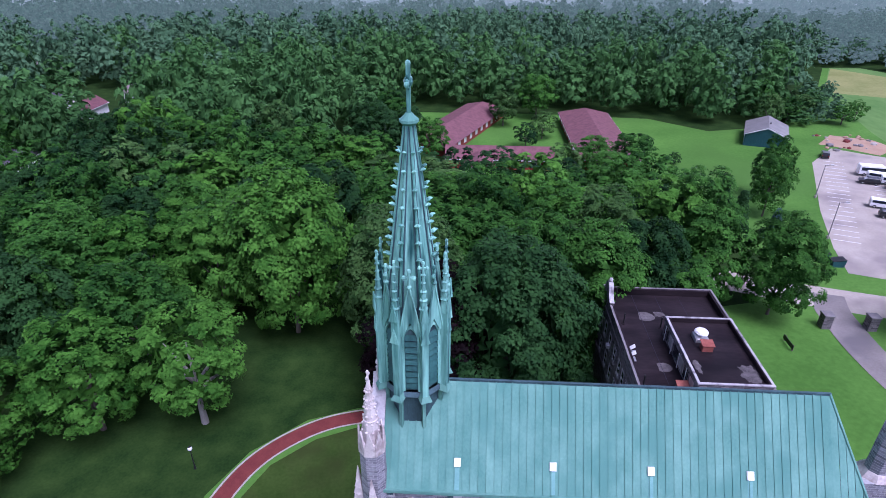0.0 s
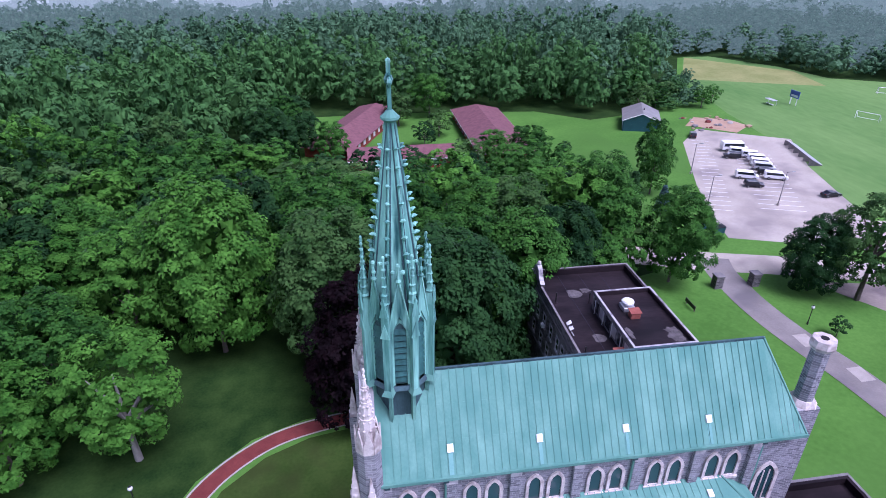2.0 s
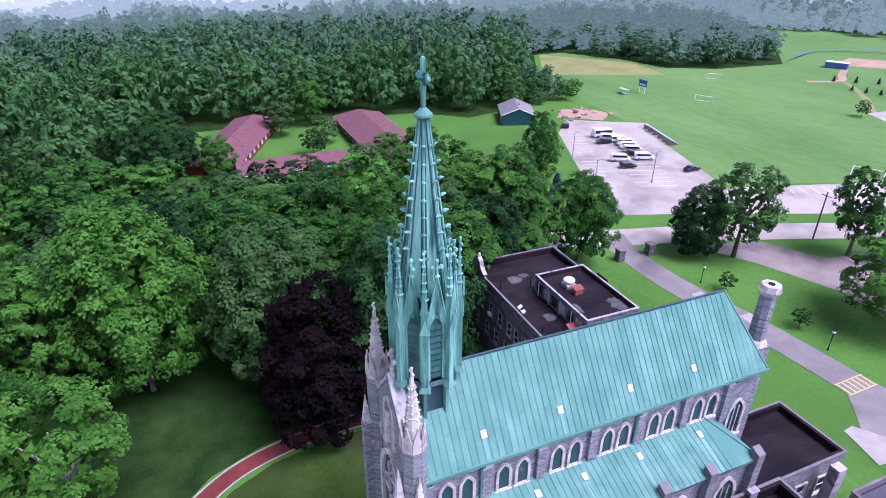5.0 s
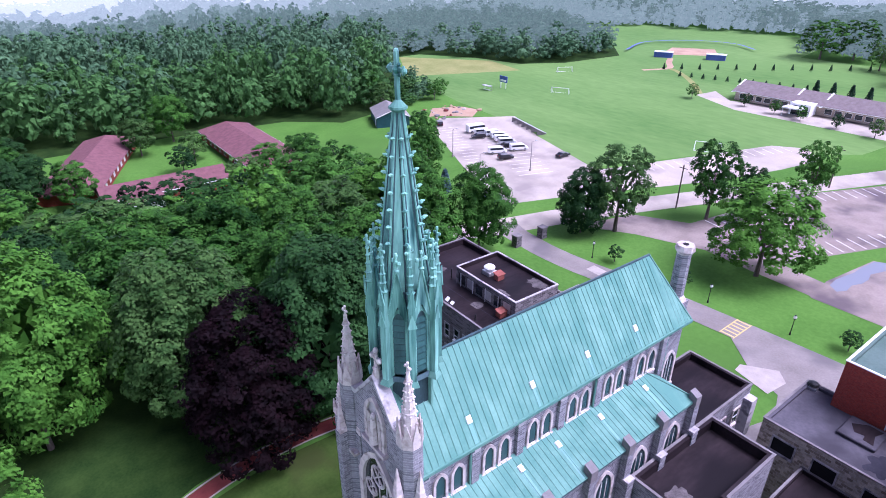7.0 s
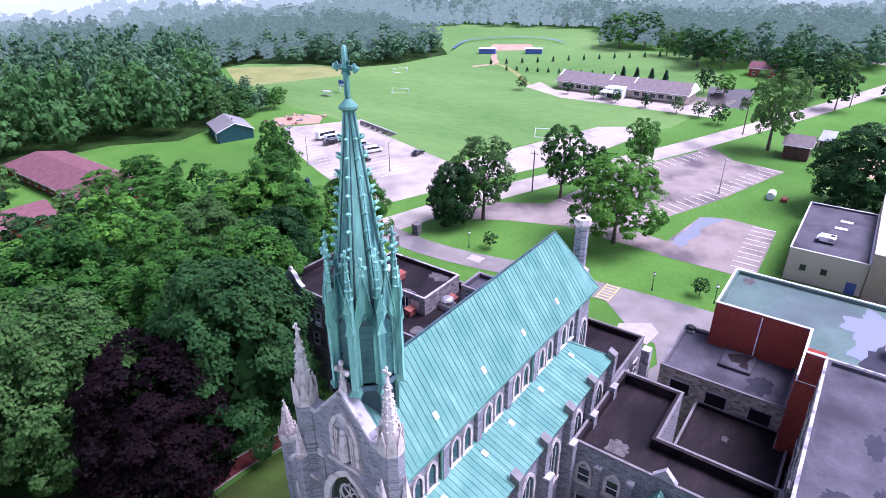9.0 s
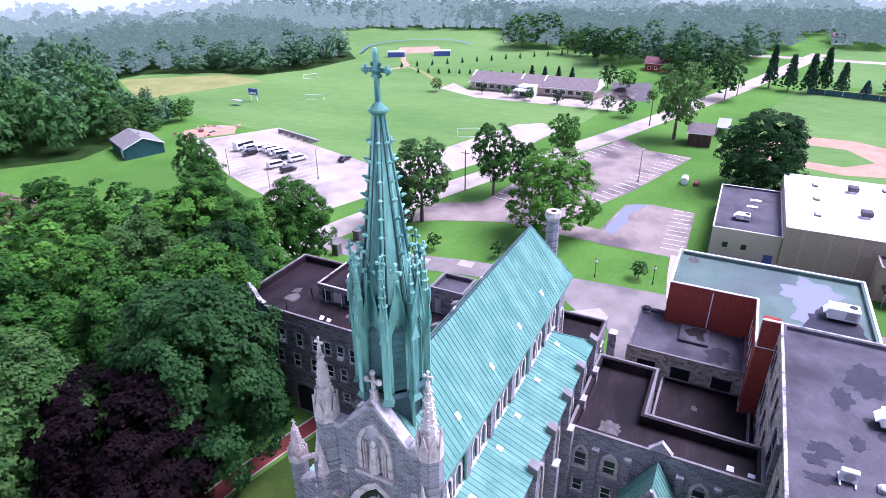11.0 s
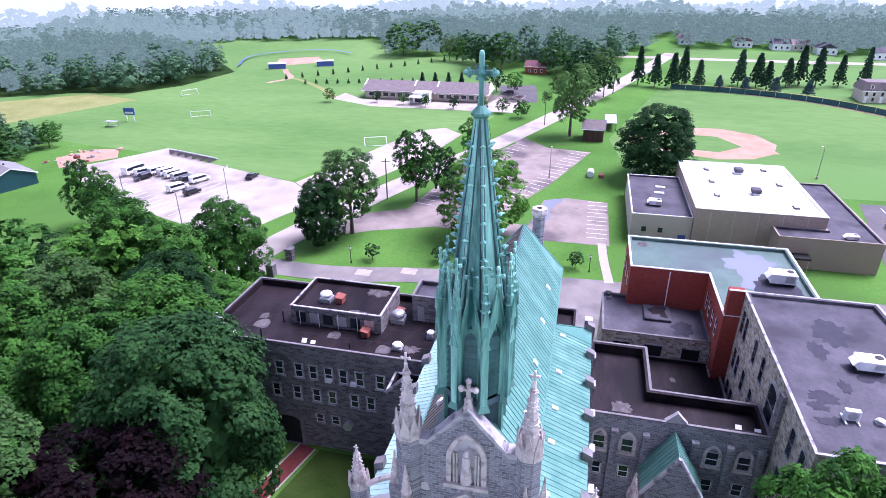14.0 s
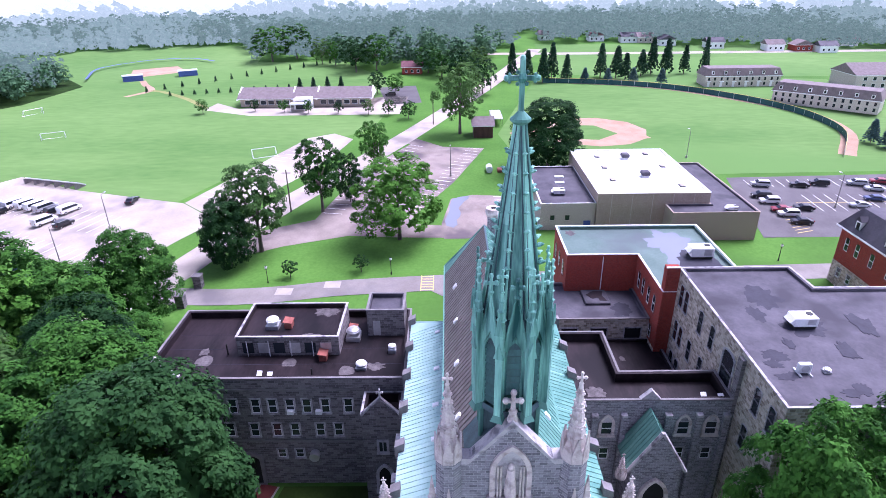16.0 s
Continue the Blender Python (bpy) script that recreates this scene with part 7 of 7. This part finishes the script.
treeline("backdrop_4", 800, 19, (0.80, 0.85, 0.82), (0.82, 0.87, 0.84), 1.0, 21, "faint hills, thick mist painted in as a glow")
# glowing ring added in place of the bright hazy horizon
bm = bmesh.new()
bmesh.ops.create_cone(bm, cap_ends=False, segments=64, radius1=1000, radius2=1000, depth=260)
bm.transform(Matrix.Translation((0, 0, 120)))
tagged(part("backdrop_5", bm, "distance", smooth=True), "glowing white cylinder standing for hazy sky at the horizon", "backdrop", kind="structure")

# ---- vehicles ----
def paint_of(name, colour, rough=0.3):
    m = bpy.data.materials.new(name)
    m.use_nodes = True
    b = m.node_tree.nodes["Principled BSDF"]
    b.inputs["Base Color"].default_value, b.inputs["Roughness"].default_value = (*colour, 1), rough
    return m


PAINT = dict(white=paint_of("white_car_paint", (0.78, 0.78, 0.77)), black=paint_of("black_car_paint", (0.012, 0.012, 0.015)), silver=paint_of("silver_car_paint", (0.42, 0.43, 0.44)), blue=paint_of("blue_car_paint", (0.03, 0.05, 0.12)), red=paint_of("red_car_paint", (0.20, 0.012, 0.02)))
LAMP, TAIL = paint_of("headlight", (0.8, 0.8, 0.78), 0.1), paint_of("tail_light", (0.3, 0.01, 0.01), 0.2)
SHAPES = dict(
    car=(4.7, 1.8, [(0, 0.35), (4.7, 0.35), (4.7, 0.8), (4.4, 0.95), (3.5, 1.0), (2.75, 1.42), (1.4, 1.45), (0.6, 1.02), (0.05, 0.95)], [(0.8, 1.0), (3.35, 1.0), (2.7, 1.38), (1.45, 1.40)]),
    suv=(4.7, 1.9, [(0, 0.4), (4.7, 0.4), (4.7, 1.0), (3.6, 1.1), (2.9, 1.70), (0.35, 1.75), (0.0, 1.05)], [(0.3, 1.12), (3.5, 1.12), (2.85, 1.64), (0.45, 1.68)]),
    van=(5.7, 2.05, [(0, 0.45), (5.7, 0.45), (5.7, 1.1), (4.9, 1.25), (4.2, 2.1), (0.1, 2.15), (0, 1.9)], [(0.3, 1.35), (4.75, 1.35), (4.15, 1.98), (0.3, 2.0)]),
    bus=(7.6, 2.3, [(0, 0.5), (7.6, 0.5), (7.6, 1.2), (6.6, 1.4), (6.3, 2.0), (6.0, 2.85), (0.1, 2.9), (0, 2.6)], [(0.4, 1.5), (6.45, 1.5), (6.1, 2.4), (0.4, 2.4)]))


def vehicle(kind, colour, label):
    """A vehicle that points along +x, standing at the origin."""
    length, width, body, glassy = SHAPES[kind]
    th = thing({"car": "car", "suv": "suv", "van": "van", "bus": "shuttle_bus"}[kind], 0, 0, 0, label, "bus" if kind == "bus" else "car" if kind in ("car", "suv") else "van", "parked vehicles")
    cx = length / 2
    bm = solid([(x - cx, -width / 2, z) for x, z in body], (0, width, 0))
    bmesh.ops.bevel(bm, geom=bm.edges[:], offset=0.07, segments=1, affect="EDGES")
    part("body", bm, PAINT[colour], th)
    for s in (-1, 1):
        part("side_window", solid([(x - cx, s * (width / 2 - 0.03), z) for x, z in glassy], (0, s * 0.042, 0)), "pane", th)
    (xa, za), (xb, zb) = glassy[1], glassy[2]
    part("windscreen", solid([(xa - cx + 0.12, -width * 0.42, za), (xa - cx + 0.12, width * 0.42, za), (xb - cx + 0.10, width * 0.40, zb), (xb - cx + 0.10, -width * 0.40, zb)], (0.05, 0, 0.03)), "pane", th)
    r = 0.34 if kind in ("car", "suv") else 0.40
    for x in (length * 0.18, length * 0.81):
        for s in (-1, 1):
            t = part("wheel", rod((x - cx, s * (width / 2 - 0.18), r), (x - cx, s * (width / 2 + 0.02), r), r, 14), "black", th)
            part("rim", rod((x - cx, s * (width / 2), r), (x - cx, s * (width / 2 + 0.035), r), r * 0.55, 10), "steel", t)
    for s in (-1, 1):
        part("headlight", box(cx - 0.06, cx + 0.02, s * width * 0.36 - 0.16, s * width * 0.36 + 0.16, body[2][1] - 0.25, body[2][1] - 0.08), LAMP, th)
        part("tail_light", box(-cx - 0.02, -cx + 0.05, s * width * 0.40 - 0.1, s * width * 0.40 + 0.1, 0.8, 1.1), TAIL, th)
    return th


MODELS = {}
LABELS = {("van", "white"): "white passenger van parked on the lot", ("van", "silver"): "silver passenger van parked on the lot", ("bus", "white"): "white shuttle bus with dark windows", ("car", "black"): "black saloon car parked on asphalt", ("car", "silver"): "silver saloon car parked on asphalt",
          ("suv", "black"): "black sport utility car parked on asphalt", ("suv", "white"): "white sport utility car parked on asphalt", ("car", "red"): "dark red saloon car parked on asphalt", ("car", "blue"): "dark blue saloon car parked on asphalt", ("suv", "silver"): "silver sport utility car parked on asphalt"}
PARKED = [("bus", "white", 105, 154.5, -10), ("van", "white", 106.2, 147.5, -24), ("van", "white", 106, 144.2, -24), ("van", "white", 104.8, 141.0, -24), ("van", "silver", 103.6, 137.9, -24), ("suv", "black", 102.2, 134.8, -24), ("van", "white", 102.3, 131.0, -24),
          ("suv", "black", 100.8, 148.6, 156), ("van", "white", 95.4, 133.2, -24), ("suv", "black", 93.8, 127.6, -20), ("car", "black", 108, 117.8, 0), ("suv", "black", 100.2, 169.5, 65), ("van", "white", 104.5, 150.8, -24),
          ("suv", "silver", 114.5, -48.4, 78), ("suv", "black", 106.8, -45.0, 82), ("suv", "white", 103.1, -45.4, 82), ("car", "red", 98.0, -45.8, 82), ("suv", "white", 95.3, -46.2, 82), ("car", "black", 98.8, -51.6, 80), ("car", "black", 91.0, -47.0, 82), ("car", "black", 113.8, -58.4, 75), ("suv", "black", 114.8, -64.2, 75),
          ("suv", "silver", 114.5, -74.0, 75), ("car", "silver", 110.5, -76.2, 75), ("car", "red", 115.6, -80.7, 75), ("suv", "white", 108, -82, 75), ("car", "blue", 104, -72, 80), ("car", "silver", 100, -66, 80), ("suv", "black", 224, 60, 90)]
for kind, colour, x, y, turn in PARKED:
    m = Matrix.Translation((x, y, g(x, y) + 0.055)) @ Matrix.Rotation(radians(turn), 4, "Z") @ Matrix.Rotation(0.0, 4, "X")
    if (kind, colour) not in MODELS:
        MODELS[kind, colour] = vehicle(kind, colour, LABELS.get((kind, colour), colour + " car parked on asphalt lot"))
        MODELS[kind, colour].matrix_basis = m
    else:
        copy_thing(MODELS[kind, colour], m)


# ---- stall lines ----
def line(x0, y0, x1, y1, width, mat, label="painted line on asphalt", lift=0.085):
    a, b = Vector((x0, y0, 0)), Vector((x1, y1, 0))
    d = (b - a).normalized()
    n = Vector((-d.y, d.x, 0)) * width / 2
    bm = bmesh.new()
    bm.faces.new([bm.verts.new((p.x, p.y, g(p.x, p.y) + lift)) for p in (a - n, b - n, b + n, a + n)])
    return tagged(part("painted_line", bm, mat), label, "marking", kind="structure")


def stalls(x0, y0, x1, y1, n, depth, mat="paint"):
    """A row of stall lines along a base line, drawn out to its left."""
    d = Vector((x1 - x0, y1 - y0, 0))
    u = d.normalized()
    o = Vector((-u.y, u.x, 0)) * depth
    for k in range(n + 1):
        p = Vector((x0, y0, 0)) + d * (k / n)
        line(p.x, p.y, p.x + o.x, p.y + o.y, 0.16, mat, "faded white stall line on asphalt")


stalls(76.0, 117, 98, 166, 19, -5.0)
stalls(92, 113, 108, 150, 14, 5.0)
stalls(92, 113, 108, 150, 14, -5.0)
stalls(100, 66.3, 128, 60.8, 10, -4.8)
stalls(129, 60.4, 154, 47.6, 10, -4.8)
stalls(100, 43.0, 120, 34.2, 8, 4.8)
stalls(120, 34.2, 148.5, 24.4, 11, 4.8)
stalls(110, 96.5, 162, 76.5, 18, 5.0)
stalls(88.5, 18.8, 109.2, 18.8, 9, 4.6)
stalls(119, -46, 119, -104, 20, -5.0)
stalls(103, -56, 103, -100, 15, 5)
stalls(103, -56, 103, -100, 15, -5)
line(103, -52, 103, -104, 0.2, "yellow", "yellow line on dark asphalt")
for k in range(9):
    line(86.0 + 1.4 * k, -43.5 - 0.2 * k, 87.2 + 1.4 * k, -47.5 - 0.2 * k, 0.2, "yellow", "yellow hatched marking on dark asphalt")
for k in range(6):
    line(63.2 + 1.0 * k, 38.2, 63.2 + 1.0 * k, 40.6, 0.28, "yellow", "faded crossing bar on the drive", 0.09)
for y in (38.2, 40.6):
    line(62.8, y, 68.6, y, 0.18, "yellow", "faded crossing edge on the drive", 0.094)
sheet("puddle_1", [(107.9, 34.2), (109.4, 32), (110.0, 29.6), (108, 30), (106, 31.2), (104, 31.9), (102, 32.7), (99.5, 32.1), (97, 32.3), (95, 33.2), (92.3, 33), (90.6, 34), (92, 35.8), (95, 36), (100, 35), (104, 34.8)], "palepuddle", 0.068, "long shallow puddle at the edge of the court", "puddle")
for x, y in ((63, 67), (65.4, 58)):
    sheet("patch", [(x - 1.2, y - 1.6), (x + 1.2, y - 1.6), (x + 1.2, y + 1.6), (x - 1.2, y + 1.6)], "concrete", 0.081, "pale concrete patch around a drain in the drive", "pad")
sheet("bare_earth", [(104, 181), (112, 190), (122, 184), (124, 176), (116, 170), (108, 178.5)], "clay", 0.045, "bare brown earth and rubble beside the lot", "ground")
rub = random.Random(8)
for k in range(26):
    x, y = rub.uniform(104, 124), rub.uniform(174, 190)
    r = rub.uniform(0.4, 1.3)
    bm = bmesh.new()
    bmesh.ops.create_icosphere(bm, subdivisions=1, radius=r)
    for v in bm.verts:
        v.co *= rub.uniform(0.7, 1.25)
        v.co.z *= 0.55
    bm.transform(Matrix.Translation((x, y, g(x, y) + 0.2 * r)))
    tagged(part("rubble_lump", bm, rub.choice(("concrete", "clay", "darkcoping", "redpath"))), "broken rubble lump dumped beside the lot", "rubble", "dumped rubble")


# ---- lamps, poles, gates ----
def lamp_post(x, y, h=3.6):
    z = g(x, y)
    th = thing("lamp_post", x, y, z, "black iron lamp post with a pale globe", "lamp", "lamp posts along the drive")
    part("base", cyl(x, y, z - 0.05, z + 0.5, 0.18, 0.12, 8), "black", th)
    part("post", cyl(x, y, z + 0.5, z + h - 0.5, 0.075, 0.06, 8), "black", th)
    part("collar", cyl(x, y, z + h - 0.55, z + h - 0.4, 0.15, 0.2, 8), "black", th)
    part("globe", ball(x, y, z + h - 0.15, 0.28, 10, 1.2), "white", th)
    part("cap", cyl(x, y, z + h + 0.12, z + h + 0.3, 0.2, 0.03, 8), "black", th)


for x, y in ((66.4, 71.0), (69.4, 46.8), (71, 33), (-35.1, 49.3), (72.5, 10.5), (73.5, -33), (72.8, 22.4)):
    lamp_post(x, y)


def light_pole(x, y, h, label="tall grey lot light on a slim pole", arm=1.6, turn=0.0):
    z = g(x, y)
    th = thing("light_pole", x, y, z, label, "light pole", "lot light poles")
    part("footing", cyl(x, y, z - 0.05, z + 0.7, 0.3, n=10), "concrete", th)
    part("pole", cyl(x, y, z + 0.7, z + h, 0.11, 0.07, 8), "darkcoping", th)
    c, s = math.cos(turn), math.sin(turn)
    part("arm", rod((x, y, z + h - 0.1), (x + c * arm, y + s * arm, z + h + 0.1), 0.05), "darkcoping", th)
    part("head", box(x + c * arm - 0.35, x + c * arm + 0.35, y + s * arm - 0.2, y + s * arm + 0.2, z + h, z + h + 0.16), "steel", th)


for x, y in ((75, 117.5), (83.2, 139.8), (92.4, 115.8), (124.6, 34.5), (138.2, -37.2), (100, -60)):
    light_pole(x, y, 8.5)


def utility_pole(x, y, h):
    z = g(x, y)
    th = thing("utility_pole", x, y, z, "brown wooden utility pole beside the road", "pole", "utility poles")
    part("pole", cyl(x, y, z - 0.05, z + h, 0.19, 0.13, 8), "bark", th)
    part("crossarm", box(x - 0.07, x + 0.07, y - 1.1, y + 1.1, z + h - 0.9, z + h - 0.75), "bark", th)


for x, y in ((100.9, 74.5), (141, 57), (178, 40.5), (232, 16)):
    utility_pole(x, y, 11)
for x, y in ((58.0, 84.8), (65.1, 84.2)):
    z = g(x, y)
    th = thing("gate_pier", x, y, z, "square stone gate pier with a flat cap", "gate pier", "gate piers")
    part("shaft", box(x - 0.75, x + 0.75, y - 0.75, y + 0.75, z - 0.05, z + 2.4), "darkstone", th)
    part("cap", box(x - 0.9, x + 0.9, y - 0.9, y + 0.9, z + 2.4, z + 2.75, bevel=0.08), "darkcoping", th)
th = thing("bench_sign", 49.6, 79.1, 0.4, "low dark wooden sign board on two posts", "sign")
for s in (-1, 1):
    part("post", box(49.5, 49.7, 79.1 + s * 1.3 - 0.08, 79.1 + s * 1.3 + 0.08, 0.35, 1.5), "bark", th)
part("board", box(49.42, 49.5, 77.5, 80.7, 0.8, 1.55), "black", th)
for x, y in ((70.8, 105.8), (69.2, 108.6)):
    z = g(x, y)
    th = thing("dumpster", x, y, z, "dark green steel dumpster beside the lot", "dumpster", "dumpsters")
    part("bin", solid([(x - 1.1, y - 0.9, z), (x + 1.1, y - 0.9, z), (x + 1.25, y - 0.9, z + 1.5), (x - 1.25, y - 0.9, z + 1.2)], (0, 1.8, 0)), "shedwall", th)
    part("lid", solid([(x - 1.3, y - 0.95, z + 1.22), (x + 1.3, y - 0.95, z + 1.52), (x + 1.3, y + 0.95, z + 1.52), (x - 1.3, y + 0.95, z + 1.22)], (0, 0, 0.08)), "black", th)


# ---- playing fields ----
def goal(x, y, turn, w=7.3):
    z = g(x, y)
    th = thing("soccer_goal", x, y, z, "white tubular soccer goal on the grass", "goal", "soccer goals")
    m = Matrix.Translation((x, y, z)) @ Matrix.Rotation(turn, 4, "Z")
    for nm, a, b in (("post", (0, -w / 2, 0), (0, -w / 2, 2.44)), ("post", (0, w / 2, 0), (0, w / 2, 2.44)), ("crossbar", (0, -w / 2, 2.44), (0, w / 2, 2.44)), ("back_bar", (2, -w / 2, 0.06), (2, w / 2, 0.06)),
                     ("stay", (0, -w / 2, 2.44), (2, -w / 2, 0.06)), ("stay", (0, w / 2, 2.44), (2, w / 2, 0.06))):
        bm = rod(a, b, 0.09, 6)
        bm.transform(m)
        part(nm, bm, "white", th)


goal(145, 93.4, radians(207))
goal(165, 172.5, radians(27))
goal(198, 200, radians(60))
th = thing("bleachers", 121.5, 146, 2.6, "long low metal bleachers beside the field", "bleachers")
for k in range(5):
    bm = box(-0.25, 0.25, -9.5, 9.5, 0.35 + 0.35 * k, 0.42 + 0.35 * k)
    bm.transform(Matrix.Translation((121.8 - 0.7 * k + 1.2, 146, g(121, 0))) @ Matrix.Rotation(radians(-16), 4, "Z"))
    part("bench_board", bm, "steel", th)
for k in range(6):
    bm = solid([(-2.0, -9 + 3.6 * k, 0), (1.6, -9 + 3.6 * k, 0), (1.6, -9 + 3.6 * k, 0.3), (-2.0, -9 + 3.6 * k, 1.75)], (0, 0.12, 0))
    bm.transform(Matrix.Translation((121.5, 146, g(121, 0) - 0.02)) @ Matrix.Rotation(radians(-16), 4, "Z"))
    part("frame", bm, "darkcoping", th)
z = g(154.7, 196)
th = thing("scoreboard", 154.7, 196, z, "blue and white scoreboard on two posts", "scoreboard")
for s in (-1.6, 1.6):
    part("post", box(154.6, 154.8, 196 + s - 0.1, 196 + s + 0.1, z - 0.05, z + 3), "white", th)
part("board", box(154.5, 154.75, 193.6, 198.4, z + 2.6, z + 5.2), "blue", th)
part("panel", box(154.45, 154.5, 194.2, 197.8, z + 3.0, z + 3.7), "white", th)
z = g(146, 196)
th = thing("players_bench", 147, 198, z, "small covered players' bench", "bench")
part("roof", box(146, 148, 195.6, 200.4, z + 2, z + 2.15), "steel", th)
part("seat", box(146.6, 147.2, 196, 200, z + 0.4, z + 0.5), "white", th)
for s in (195.8, 200.2):
    part("post", box(147.7, 147.85, s - 0.06, s + 0.06, z - 0.02, z + 2), "steel", th)

# ball field
sheet("infield_skin", [(158, 10), (166, 14), (176, 6), (184, -8), (184, -20), (178, -30), (168, -34), (158, -31), (152, -24), (150, -14)], "clay", 0.055, "bare clay infield of the ball field", "infield")
sheet("infield_grass", [(160, 2), (168, 4), (175, -6), (174, -17), (164, -23), (157, -15)], "field", 0.064, "grass diamond inside the clay infield", "infield")
POSTS = smooth_line([(246, -9, 0), (240, -38, 0), (228, -64, 0), (206, -86, 0), (184, -97, 0), (160, -97, 0), (137, -84, 0)], 5)
fence = thing("outfield_fence", 200, -90, g(200, 0), "long green outfield fence with a yellow top rail", "fence")
for a, b in zip(POSTS, POSTS[1:]):
    za, zb = g(a.x, a.y), g(b.x, b.y)
    part("panel", solid([(a.x, a.y, za), (b.x, b.y, zb), (b.x, b.y, zb + 2.2), (a.x, a.y, za + 2.2)], (0.08, 0.02, 0)), "shedwall" if a.x > 150 else "steel", fence)
    part("top_rail", rod((a.x, a.y, za + 2.25), (b.x, b.y, zb + 2.25), 0.09), "yellow", fence)
    part("post", cyl(a.x, a.y, za - 0.05, za + 2.3, 0.08, n=6), "steel", fence)
barn = gabled_house("scorers_hut", 161, 168, 20, 26.5, 4.2, 2.4, "y", "brownwood", "brownroof", "dark brown wooden hut beside the ball field", "hut", 0.0, 0.6)
dug = thing("dugout", 181, 18, g(181, 18), "open dugout with a flat metal roof", "dugout")
z = g(181, 18)
part("roof", box(174, 188, 15.5, 19.5, z + 2.5, z + 2.7), "steel", dug)
part("back_wall", box(174, 188, 19.2, 19.45, z - 0.1, z + 2.497), "tanbrick", dug)
for x in (174.3, 181, 187.7):
    part("post", box(x - 0.07, x + 0.07, 15.7, 15.84, z - 0.1, z + 2.497), "black", dug)
part("bench", box(175, 187, 18.2, 18.7, z + 0.4, z + 0.5), "bark", dug)
z = g(128, 23)
th = thing("tank", 128.3, 23.3, z, "white rounded tank on the lawn", "tank")
bm = rod((126.8, 23.3, z + 1.0), (129.8, 23.3, z + 1.0), 0.95, 16)
part("shell", bm, "white", th)
for x in (127.3, 129.3):
    part("saddle", box(x - 0.15, x + 0.15, 22.5, 24.1, z - 0.05, z + 0.4), "concrete", th)
th = thing("scrap_heap", 128, 20.5, z, "small heap of dark scrap beside the tank", "scrap")
part("machine", box(127, 129.4, 19.6, 21, z - 0.05, z + 0.9, bevel=0.2), "rust", th)
for x, y, l in ((262.8, 190.9, 9), (274, 168, 9)):
    z = g(x, y)
    th = thing("blue_dugout", x, y, z, "blue painted block dugout with a white roof edge", "dugout", "blue dugouts")
    bm = box(-2, 2, -l / 2, l / 2, 0, 2.6)
    bm.transform(Matrix.Translation((x, y, z - 0.05)) @ Matrix.Rotation(radians(25), 4, "Z"))
    part("wall", bm, "blue", th)
    bm = box(-2.2, 2.2, -l / 2 - 0.2, l / 2 + 0.2, 2.603, 2.85)
    bm.transform(Matrix.Translation((x, y, z - 0.05)) @ Matrix.Rotation(radians(25), 4, "Z"))
    part("roof", bm, "white", th)
sheet("far_infield", [(268, 196), (290, 204), (300, 184), (284, 172)], "clay", 0.05, "red clay infield of the far ball field", "infield")
ribbon("far_fence_band", [(262, 214), (290, 222), (312, 206), (318, 184), (308, 166)], 1.2, "blue", 1.2, "blue fence round the far ball field", "fence")
ribbon("dirt_track", [(228, 178), (240, 172), (252, 180), (262, 186)], 3.0, "clay", 0.05, "bare dirt track to the far ball field", "path")
ribbon("dirt_track_2", [(206, 134), (222, 148), (236, 164), (240, 172)], 2.5, "meadow", 0.05, "worn grassy track across the field", "path")

# yard between church and hall
th = thing("chiller", 6.8, 20.2, 0.4, "grey-violet outdoor chiller with two round fans", "air conditioner")
part("casing", box(5.6, 8.0, 19.2, 21.2, 4.2, 6.4, bevel=0.05), "greyroof", th)
part("stand", box(5.8, 7.8, 19.4, 21.0, 0.3, 4.2), "darkstone", th)
for y in (19.8, 20.7):
    part("fan", cyl(6.8, y, 6.4, 6.5, 0.38, n=14), "black", th)
